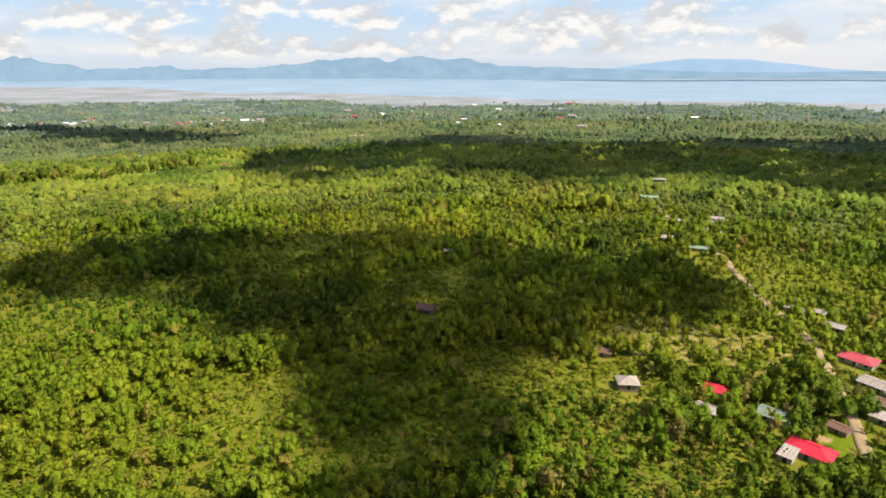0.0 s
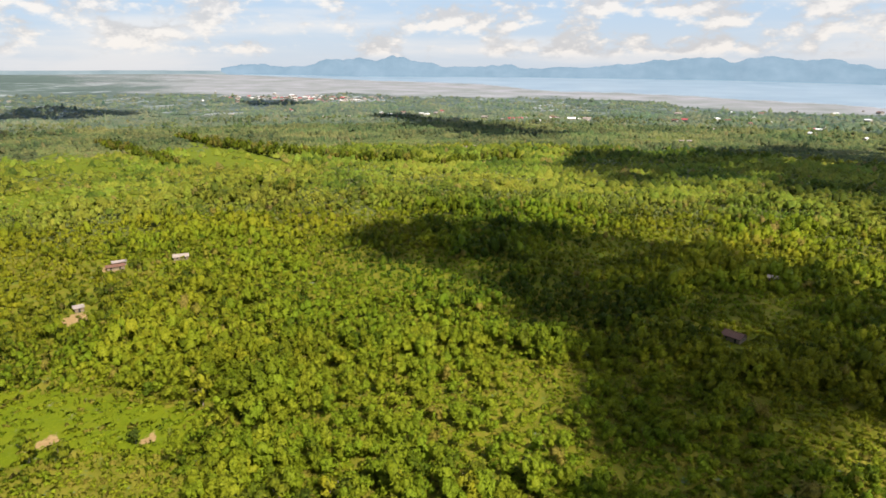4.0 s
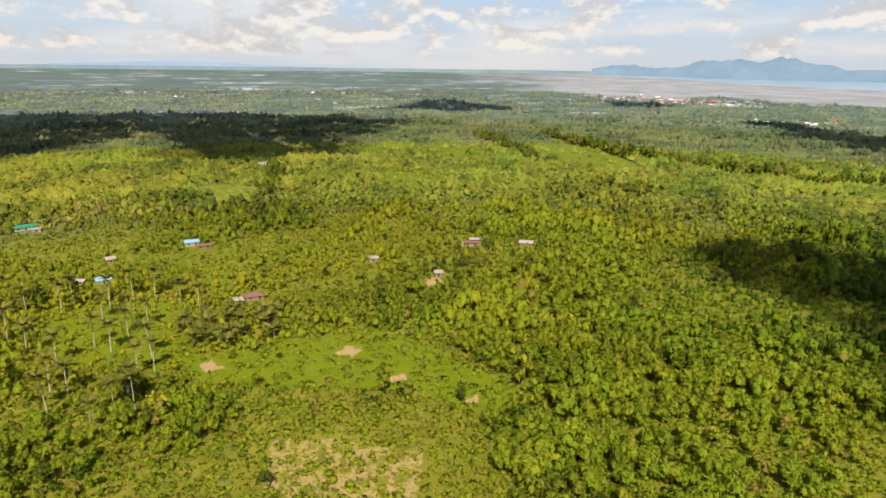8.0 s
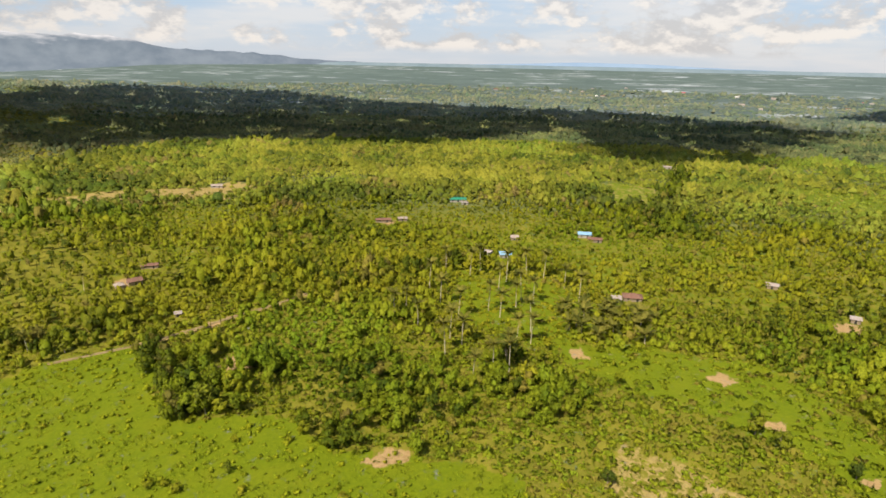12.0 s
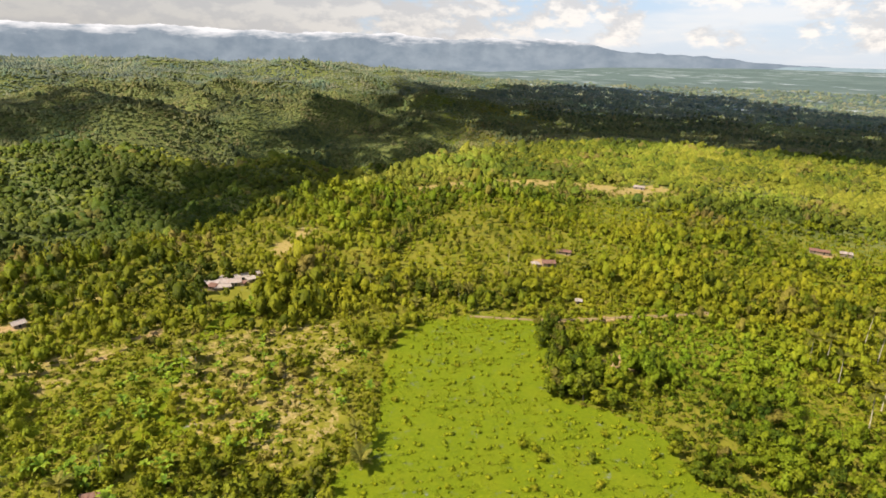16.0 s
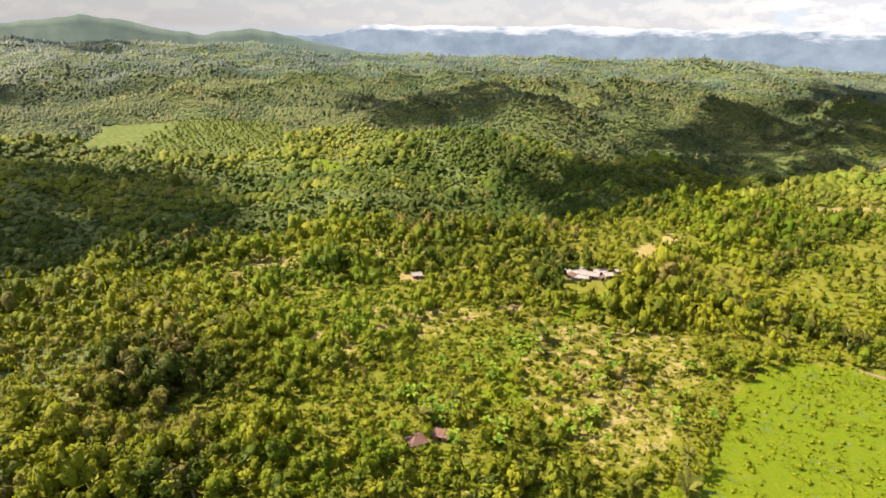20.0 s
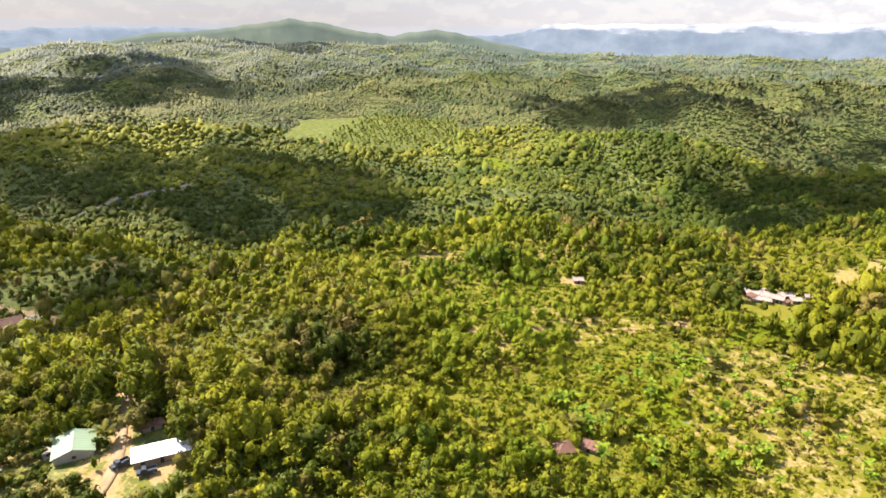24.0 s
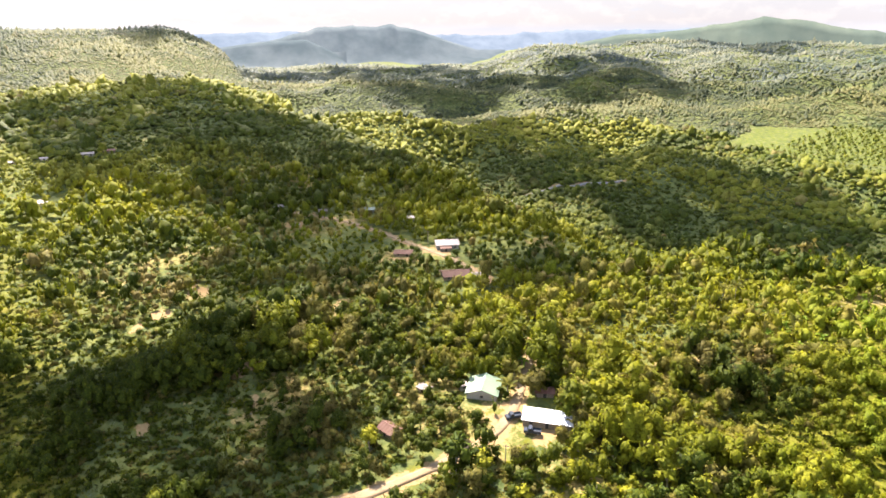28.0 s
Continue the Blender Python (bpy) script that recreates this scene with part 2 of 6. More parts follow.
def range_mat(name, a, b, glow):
    """The far range, haze in its colour, its crest lost in a painted, glowing bank of cloud."""
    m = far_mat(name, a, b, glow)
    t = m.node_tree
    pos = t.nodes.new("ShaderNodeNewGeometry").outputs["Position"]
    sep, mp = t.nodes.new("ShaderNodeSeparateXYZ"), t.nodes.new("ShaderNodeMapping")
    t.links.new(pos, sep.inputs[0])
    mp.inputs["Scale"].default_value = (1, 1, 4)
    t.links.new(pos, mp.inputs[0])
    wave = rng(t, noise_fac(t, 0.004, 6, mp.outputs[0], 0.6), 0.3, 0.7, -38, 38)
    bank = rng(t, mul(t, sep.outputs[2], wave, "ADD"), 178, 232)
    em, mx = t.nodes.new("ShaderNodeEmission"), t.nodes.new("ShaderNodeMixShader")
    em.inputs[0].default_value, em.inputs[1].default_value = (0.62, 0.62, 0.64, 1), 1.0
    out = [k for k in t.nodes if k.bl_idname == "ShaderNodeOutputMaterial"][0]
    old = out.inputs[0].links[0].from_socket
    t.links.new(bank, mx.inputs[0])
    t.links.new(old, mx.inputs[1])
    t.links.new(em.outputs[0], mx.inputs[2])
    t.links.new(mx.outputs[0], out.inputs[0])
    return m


M_GROUND = ground_mat()
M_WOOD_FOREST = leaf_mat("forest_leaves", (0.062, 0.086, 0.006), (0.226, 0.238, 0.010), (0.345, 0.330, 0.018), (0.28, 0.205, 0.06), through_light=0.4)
# leaf copies for farther woods: haze put into the colour, bluer and flatter
M_FAR_FOREST = leaf_mat("far_forest_leaves", (0.080, 0.105, 0.014), (0.226, 0.236, 0.024), (0.350, 0.338, 0.044), (0.27, 0.20, 0.07), through_light=0.38, grain=0.8, spread=0.12, gap_shade=0.45, relief=0.5)
M_HAZED = leaf_mat("hazed_forest_leaves", (0.066, 0.088, 0.040), (0.158, 0.166, 0.064), (0.250, 0.240, 0.086), (0.24, 0.20, 0.09), through_light=0.36, grain=0.4, spread=0.1, gap_shade=0.3, relief=0.25)
M_HAZED_FAR = leaf_mat("hazed_distant_canopy", (0.078, 0.100, 0.078), (0.142, 0.158, 0.098), (0.208, 0.212, 0.120), (0.22, 0.21, 0.12), through_light=0.2, grain=0.25, spread=0.08, gap_shade=0.2, relief=0.2)
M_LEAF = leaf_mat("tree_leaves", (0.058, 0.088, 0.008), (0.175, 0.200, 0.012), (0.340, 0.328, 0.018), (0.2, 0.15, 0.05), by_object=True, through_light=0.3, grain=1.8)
M_PALM = leaf_mat("palm_leaves", (0.085, 0.095, 0.014), (0.175, 0.172, 0.026), (0.300, 0.270, 0.050), (0.2, 0.15, 0.05), by_object=True, lobed=False, through_light=0.45, gap_shade=0.3)
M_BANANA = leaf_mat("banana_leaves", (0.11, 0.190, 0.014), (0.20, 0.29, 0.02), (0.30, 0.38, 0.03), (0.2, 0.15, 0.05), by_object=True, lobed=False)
M_BARK = plain_mat("bark", (0.20, 0.16, 0.11), (0.34, 0.29, 0.22), 4.0, 0.95)
M_PALMBARK = plain_mat("palm_bark", (0.36, 0.31, 0.21), (0.50, 0.44, 0.31), 3.0, 0.9)
M_RED = roof_mat("red_roof_sheet", (0.52, 0.018, 0.040), (0.36, 0.05, 0.04), 0.25)
M_REDROSE = roof_mat("faded_red_roof_sheet", (0.44, 0.055, 0.075), (0.40, 0.16, 0.12), 0.35)
M_RUST = roof_mat("rusted_roof_sheet", (0.195, 0.104, 0.074), (0.13, 0.054, 0.034), 0.6, 0.8)
M_GREY = roof_mat("weathered_zinc_sheet", (0.37, 0.32, 0.28), (0.24, 0.13, 0.09), 0.55, 0.7)
M_WHITE = roof_mat("bright_zinc_sheet", (0.37, 0.32, 0.29), (0.24, 0.15, 0.12), 0.55, 0.6)
M_BRIGHT = roof_mat("fresh_white_sheet", (0.84, 0.83, 0.82), (0.75, 0.73, 0.70), 0.1, 0.4)
M_GREEN = roof_mat("pale_green_roof_sheet", (0.225, 0.305, 0.195), (0.29, 0.34, 0.235), 0.2, 0.5)
M_TEAL = roof_mat("green_roof_sheet", (0.02, 0.21, 0.13), (0.06, 0.2, 0.14), 0.2, 0.5)
M_BLUE = roof_mat("blue_roof_sheet", (0.20, 0.36, 0.50), (0.32, 0.40, 0.46), 0.3, 0.5)
M_DKGREEN = roof_mat("dull_green_roof_sheet", (0.17, 0.22, 0.165), (0.28, 0.28, 0.22), 0.4, 0.6)
M_WALL = plain_mat("painted_wall", (0.32, 0.30, 0.26), (0.44, 0.41, 0.35), 0.8, 0.85, per_object=0.4)
M_BOARD = plain_mat("board_wall", (0.22, 0.17, 0.12), (0.34, 0.27, 0.19), 1.5, 0.9, per_object=0.4)
M_DARK = plain_mat("dark_opening", (0.03, 0.03, 0.03), (0.05, 0.045, 0.04), 2.0, 0.6)
M_TRIM = plain_mat("timber_trim", (0.30, 0.24, 0.17), (0.42, 0.35, 0.25), 3.0, 0.9)
M_TUFT = leaf_mat("grass_tufts", (0.175, 0.210, 0.008), (0.260, 0.285, 0.012), (0.34, 0.35, 0.012), (0.30, 0.24, 0.06), through_light=0.3, spread=0.08, gap_shade=0.3)
M_ROAD = plain_mat("pale_dirt_road", (0.27, 0.185, 0.095), (0.38, 0.275, 0.160), 0.25, 0.95, bump=0.5)
M_TRACK = plain_mat("tan_dirt_track", (0.20, 0.145, 0.065), (0.29, 0.215, 0.11), 0.4, 0.95, bump=0.5)
M_ASPHALT = plain_mat("pale_concrete_road", (0.19, 0.18, 0.165), (0.27, 0.26, 0.24), 0.2, 0.9)
M_CLOUD = plain_mat("cloud", (0.8, 0.8, 0.8), (0.85, 0.85, 0.85), 0.01, 1.0, bump=0.0)
def thin_cloud_mat(name, lo, hi):
    """Thin cloud that lets part of the light through."""
    m, t, n, ln = node_mat(name)
    p, tr, mx, out = n("ShaderNodeBsdfDiffuse"), n("ShaderNodeBsdfTransparent"), n("ShaderNodeMixShader"), n("ShaderNodeOutputMaterial")
    p.inputs[0].default_value = (0.85, 0.85, 0.85, 1)
    ln(rng(t, noise_fac(t, 0.01, 3, n("ShaderNodeTexCoord").outputs["Object"]), 0.3, 0.7, lo, hi), mx.inputs[0])
    ln(tr.outputs[0], mx.inputs[1])
    ln(p.outputs[0], mx.inputs[2])
    ln(mx.outputs[0], out.inputs[0])
    return m


M_THIN, M_HALF = thin_cloud_mat("thin_cloud", 0.12, 0.45), thin_cloud_mat("half_thick_cloud", 0.4, 0.7)
M_THICK = thin_cloud_mat("thick_cloud", 0.55, 0.8)
M_DENSE = thin_cloud_mat("dense_cloud", 0.78, 0.98)
M_BROKEN = thin_cloud_mat("broken_cloud", 0.35, 0.7)
# far land: the haze sits in these colours, and part of it glows
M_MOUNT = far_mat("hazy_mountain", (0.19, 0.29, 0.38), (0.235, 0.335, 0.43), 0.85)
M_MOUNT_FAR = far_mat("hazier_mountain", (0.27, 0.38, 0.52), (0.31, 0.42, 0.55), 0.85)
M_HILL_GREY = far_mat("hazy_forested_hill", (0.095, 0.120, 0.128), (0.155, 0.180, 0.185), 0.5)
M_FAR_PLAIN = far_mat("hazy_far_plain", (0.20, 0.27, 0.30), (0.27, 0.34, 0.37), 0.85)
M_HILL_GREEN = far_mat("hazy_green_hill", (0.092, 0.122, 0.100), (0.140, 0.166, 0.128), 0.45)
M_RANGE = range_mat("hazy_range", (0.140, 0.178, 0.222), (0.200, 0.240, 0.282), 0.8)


def water_mat():
    m, t, n, ln = node_mat("bay_water")
    co = n("ShaderNodeTexCoord").outputs["Object"]
    f = noise_fac(t, 0.004, 5, co)
    col = mix_col(t, rng(t, f, 0.3, 0.7), (0.16, 0.24, 0.31), (0.26, 0.335, 0.395))
    finish(t, col, 0.35, 0.5, noise_fac(t, 0.05, 3, co), 0.1, 0.5)
    return m


M_WATER = water_mat()


# ---- ground form ----


def smooth(a, b, v):
    k = np.clip((v - a) / (b - a), 0, 1)
    return k * k * (3 - 2 * k)


def polar(x, y):
    """Distance from the hover point and bearing, anticlockwise from +y in degrees, -80 to 280."""
    az = np.degrees(np.arctan2(-x, y))
    return np.hypot(x, y), np.where(az < -80, az + 360, az)


def xy(az, r):
    return -r * math.sin(math.radians(az)), r * math.cos(math.radians(az))


def hash2(ix, iy, seed):
    h = (ix.astype(np.int64) * 374761393 + iy.astype(np.int64) * 668265263 + seed * 1442695041) & 0xFFFFFFFF
    h = ((h ^ (h >> 13)) * 1274126177) & 0xFFFFFFFF
    return ((h ^ (h >> 16)) & 0xFFFF) / 65535.0


def vnoise(x, y, size, seed=0):
    """Value noise, 0 to 1, with features of that many metres."""
    u, v = np.asarray(x) / size, np.asarray(y) / size
    i, j = np.floor(u), np.floor(v)
    a, b = u - i, v - j
    a, b = a * a * (3 - 2 * a), b * b * (3 - 2 * b)
    n = lambda p, q: hash2(i + p, j + q, seed)
    return (n(0, 0) * (1 - a) + n(1, 0) * a) * (1 - b) + (n(0, 1) * (1 - a) + n(1, 1) * a) * b


def fbm(x, y, size, seed=0, octaves=3):
    s = w = 0
    for k in range(octaves):
        s = s + vnoise(x, y, size / 2 ** k, seed + 17 * k) * 0.5 ** k
        w += 0.5 ** k
    return s / w


# bearing and distance of the plateau's rim
RIM = [(100, 730), (126, 725), (136, 610), (140, 530), (144, 458), (150, 415), (154, 371), (161, 325), (169, 304), (180, 308),
       (187, 290), (195, 279), (206, 264), (210, 276), (215, 321), (222, 372), (228, 470), (233, 550), (239, 640), (242, 900), (245, 1500), (249, 3000), (280, 3000)]
# hills: bearing, distance, height, half-widths across and along the line of sight
HILLS = [(199.4, 2450, 24, 260, 300), (208, 2450, 24, 120, 250), (186.8, 2450, 14, 200, 300), (148.5, 1900, 34, 110, 200), (160, 2000, 16, 120, 200), (129, 1500, 10, 100, 200),
         (248.5, 1650, 14, 55, 200), (249, 720, 34, 170, 150), (236, 560, 8, 90, 120), (196, 1350, 30, 170, 120), (206, 1250, 30, 110, 110), (150, 900, 12, 60, 230),
         (136, 1150, 30, 130, 120), (166, 1000, 24, 140, 90), (172, 620, 14, 60, 60), (158, 620, 16, 40, 80)]


def hill_ridge(x, y):
    """1 along the spurs of the hills, lower in their ravines."""
    return 1 - 2 * np.abs(fbm(x, y, 400, 5, 3) - 0.5)


def height(x, y):
    x, y = np.asarray(x, float), np.asarray(y, float)
    r, az = polar(x, y)
    plain = -30 * smooth(350, 1500, r)
    rim = np.interp(az, [a for a, _ in RIM], [d for _, d in RIM])
    rim = rim + 26 * (fbm(x, y, 70, 3, 2) - 0.5)
    hilly = smooth(118, 140, az) * (1 - smooth(262, 276, az))
    steps = [250, 420, 540, 900, 1300, 1800, 2300, 3000]
    south = np.interp(r, steps, [-40, -58, -58, -34, -6, 28, 60, 50])
    east = np.interp(r, steps, [-40, -58, -58, -34, -8, 24, 44, 30])
    k = smooth(172, 190, az)
    far = east * (1 - k) + south * k - 80 * smooth(1000, 2200, r) * smooth(216, 224, az)
    far = far - 30 * smooth(900, 1800, r) * (1 - smooth(126, 150, az))
    ridge = hill_ridge(x, y)
    gully = 1 - 2 * np.abs(fbm(x, y, 210, 19, 2) - 0.5)
    far = far + (84 * (ridge - 0.76) + 50 * (gully - 0.72) + 16 * (fbm(x, y, 80, 8, 2) - 0.5)) * smooth(360, 640, r) * (1 - 0.45 * smooth(1300, 2300, r))
    top = 4 * (fbm(x, y, 120, 11, 2) - 0.5) * smooth(60, 200, r) + 16 * smooth(232, 250, az) * smooth(250, 650, r)
    up = smooth(236, 250, az) * smooth(700, 1500, r) * 92
    plateau = top + up - 24 * smooth(650, 1100, r) * (1 - smooth(140, 160, az))
    drop = smooth(rim - 12, rim + 130 + 0.3 * np.maximum(0, rim - 700), r)
    land = plateau * (1 - drop) + far * drop
    for a, d, h, w, l in HILLS:
        cx, cy = xy(a, d)
        s, c = math.sin(math.radians(a)), math.cos(math.radians(a))
        u, v = (x - cx) * c + (y - cy) * s, -(x - cx) * s + (y - cy) * c
        land = land + h * np.exp(-(u / w) ** 2 - (v / l) ** 2)
    cx, cy = xy(192.5, 892)
    shelf = np.exp(-(((x - cx) / 190) ** 2 + ((y - cy) / 140) ** 2) ** 2)
    land = land * (1 - shelf) + (-40 + 0.11 * (r - 800)) * shelf
    flat = plain + 2.5 * (fbm(x, y, 120, 11, 2) - 0.5) * smooth(60, 200, r)
    z = flat * (1 - hilly) + land * hilly
    edge = np.interp(az, [-80, -17, -6, 7, 22, 36, 47, 52, 112, 122, 132, 178, 190, 217, 224, 244, 262, 275], [-15, -18, 2, 25, 39, 46, 62, 66, 68, 50, -10, -10, 50, 50, -40, -40, 60, -15])
    lift = np.clip((r - 2500) / 2450, 0, 1)
    return z * (1 - lift) + edge * lift


# ---- mesh helpers ----
def mesh_from(name, verts, faces, mats=(), attrs=None, smooth_faces=False, mat_index=None):
    """A mesh from arrays of corners and of triangles or quads."""
    me = bpy.data.meshes.new(name)
    verts, faces = np.asarray(verts, np.float32), np.asarray(faces, np.int32)
    k = faces.shape[1]
    me.vertices.add(len(verts))
    me.vertices.foreach_set("co", verts.ravel())
    me.loops.add(faces.size)
    me.loops.foreach_set("vertex_index", faces.ravel())
    me.polygons.add(len(faces))
    me.polygons.foreach_set("loop_start", np.arange(0, faces.size, k, dtype=np.int32))
    me.polygons.foreach_set("use_smooth", np.full(len(faces), smooth_faces))
    for m in mats:
        me.materials.append(m)
    if mat_index is not None:
        me.polygons.foreach_set("material_index", np.asarray(mat_index, np.int32))
    for key, values in (attrs or {}).items():
        values = np.asarray(values, np.float32)
        if values.ndim == 2:
            me.attributes.new(key, "FLOAT_VECTOR", "POINT").data.foreach_set("vector", values.ravel())
        else:
            me.attributes.new(key, "FLOAT", "POINT").data.foreach_set("value", values)
    me.update(calc_edges=True)
    return me


def part(name, bm, material, parent, label=""):
    """Links a bmesh as one part under a thing or a part."""
    me = bpy.data.meshes.new(name)
    bm.to_mesh(me)
    bm.free()
    me.materials.append(material)
    ob = new(name, me)
    ob.parent = parent
    if label:
        ob["label"] = label
    return ob


def inside(poly, x, y):
    """Which points lie in the polygon."""
    hit = np.zeros(np.shape(x), bool)
    for (x0, y0), (x1, y1) in zip(poly, poly[1:] + poly[:1]):
        if y0 == y1:
            continue
        cross = ((y0 > y) != (y1 > y)) & (x < (x1 - x0) * (y - y0) / (y1 - y0) + x0)
        hit ^= cross
    return hit


def along(path, x, y):
    """Distance from the points to a line of corners."""
    best = np.full(np.shape(x), 1e9)
    for (x0, y0), (x1, y1) in zip(path, path[1:]):
        dx, dy = x1 - x0, y1 - y0
        k = np.clip(((x - x0) * dx + (y - y0) * dy) / (dx * dx + dy * dy), 0, 1)
        best = np.minimum(best, np.hypot(x - x0 - k * dx, y - y0 - k * dy))
    return best


def elev(x, y):
    return float(height(np.array([x]), np.array([y]))[0])


# ---- land cover ----
PASTURE = [(-142, -161), (-165, -149), (-179, -128), (-150, -106), (-137, -88), (-141, -62), (-131, -42), (-131, -12), (-122, 6), (-96, 2), (-70, -40), (-58, -98), (-83, -111), (-98, -127), (-117, -142)]
PALM_GREEN = [(-267, -30), (-266, 12), (-258, 26), (-221, 27), (-200, 14), (-208, -10), (-228, -26)]
PLAYFIELD = [(-206, 40), (-203, 62), (-199, 87), (-184, 93), (-163, 95), (-141, 103), (-122, 98), (-129, 84), (-147, 78), (-160, 58), (-166, 47), (-179, 30), (-196, 14), (-206, 18)]
GREEN_GARDEN = [(-112, -215), (-94, -222), (-70, -190), (-50, -165), (-36, -150), (-44, -140), (-62, -160), (-84, -190)]
HOUSE_LAWN = [(452, -67), (413, -100), (360, -86), (347, -60), (349, -40), (400, -30), (460, -40)]
TOWN_LAWN = [(96, 141), (112, 143), (112, 130), (98, 128)]
DRY_PLOT = [(-69, -186), (-98, -191), (-121, -178), (-112, -153), (-90, -134), (-71, -111), (-57, -118), (-48, -140), (-50, -160)]
DRY_SHRUB = [(-145, 33), (-134, 50), (-124, 65), (-104, 56), (-102, 30), (-124, 22)]
DRY_GARDENS = [(58, 210), (75, 222), (120, 205), (122, 180), (100, 172), (84, 180), (64, 192)]
MAIZE = [(-542, 69), (-548, 124), (-483, 106), (-427, 84), (-432, 62)]
RIM_SOIL = [(-286, -342), (-362, -338), (-420, -294), (-432, -255), (-474, -242), (-474, -203), (-398, -206), (-396, -255), (-386, -280), (-352, -310), (-292, -320)]
SLOPE_SOIL = [(-130, -255), (-146, -252), (-180, -282), (-172, -292), (-150, -276)]
PLANTATION = [(300, -793), (316, -914), (216, -982), (80, -974), (68, -815), (178, -796)]
SLOPE_FIELD = [(46, -728), (24, -765), (-7, -764), (-3, -716)]
FAR_FIELDS = [(-887, 712), (-622, 594), (-449, 503), (-505, 448), (-614, 474)]
TRACK_FIELD = [(-925, 521), (-644, 431), (-549, 387), (-621, 366), (-794, 385)]
PLAIN_FIELD = [(-593, 226), (-553, 308), (-444, 328), (-412, 263), (-477, 219)]
HOUSE_YARDS = [(-233, -166, 5), (-255, -170, 4), (-194, -113, 3), (-169, -93, 6.5), (-131, -30, 4.5), (-187, 66, 4.5), (-163, 71, 5), (-140, 87, 3.6), (-200, 22, 5), (-205, -108, 3),
               (-20, -130, 2.5), (-31, -242, 8), (79, -109, 5), (96, -112, 4), (91, -106, 4), (280, -165, 8), (292, -183, 6), (200, -190, 7)]
HOUSE_YARDS += [(168, -176, 6), (206, -171, 5), (-362, -82, 7), (-447, -236, 8),
               (176, -120, 5), (163, -76, 5), (218, -68, 6), (160, -104, 5), (-42, -196, 5), (-60, -205, 6), (-12, -195, 4), (10, -190, 4), (97, 140, 4), (150, -40, 4), (140, -70, 3), (225, -90, 8), (68, -176, 5), (36, -183, 4), (62, -166, 4), (212, -56, 3.5), (156, -71, 3), (-240, 128, 7), (-282, 172, 8)]
ROAD_TOWN = [(100, 112), (106, 133), (114, 151), (123, 176), (130, 200), (131, 214), (132, 240), (138, 279), (143, 296), (143, 330), (143, 366), (150, 420)]
ROAD_HILL = [(96, -50), (90, -68), (86, -88), (85, -101), (88, -112), (94, -123), (99, -132), (105, -143), (112, -154)]
ROAD_VILLAGE = [(157, -181), (160, -182), (186, -188), (212, -190), (244, -193), (270, -191), (291, -182), (315, -170)]
ROAD_VALLEY = [(392, -452), (375, -468), (372, -480), (352, -486), (334, -500), (334, -530), (310, -560)]
TRACK = [(-160, -148), (-177, -128), (-188, -119), (-199, -112), (-221, -97), (-236, -88)]
ROADS = [(ROAD_VALLEY, 4.5), (ROAD_TOWN, 0.6), (ROAD_HILL, 2.2), (ROAD_VILLAGE, 2.4), (TRACK, 0.8)]
# thick groves: place and radius
THICK = [(205, -160, 34), (240, -195, 40), (185, -215, 24), (165, -150, 26), (230, -150, 34), (-185, -60, 36), (-192, -25, 28), (-200, -90, 24), (-5, 125, 40), (15, 165, 40), (45, 150, 40), (84, -72, 24), (98, -92, 14), (112, -92, 34), (70, -150, 36), (60, -105, 30), (118, -140, 36), (50, -165, 26), (140, -110, 30), (-5, -115, 30), (35, -125, 35)]


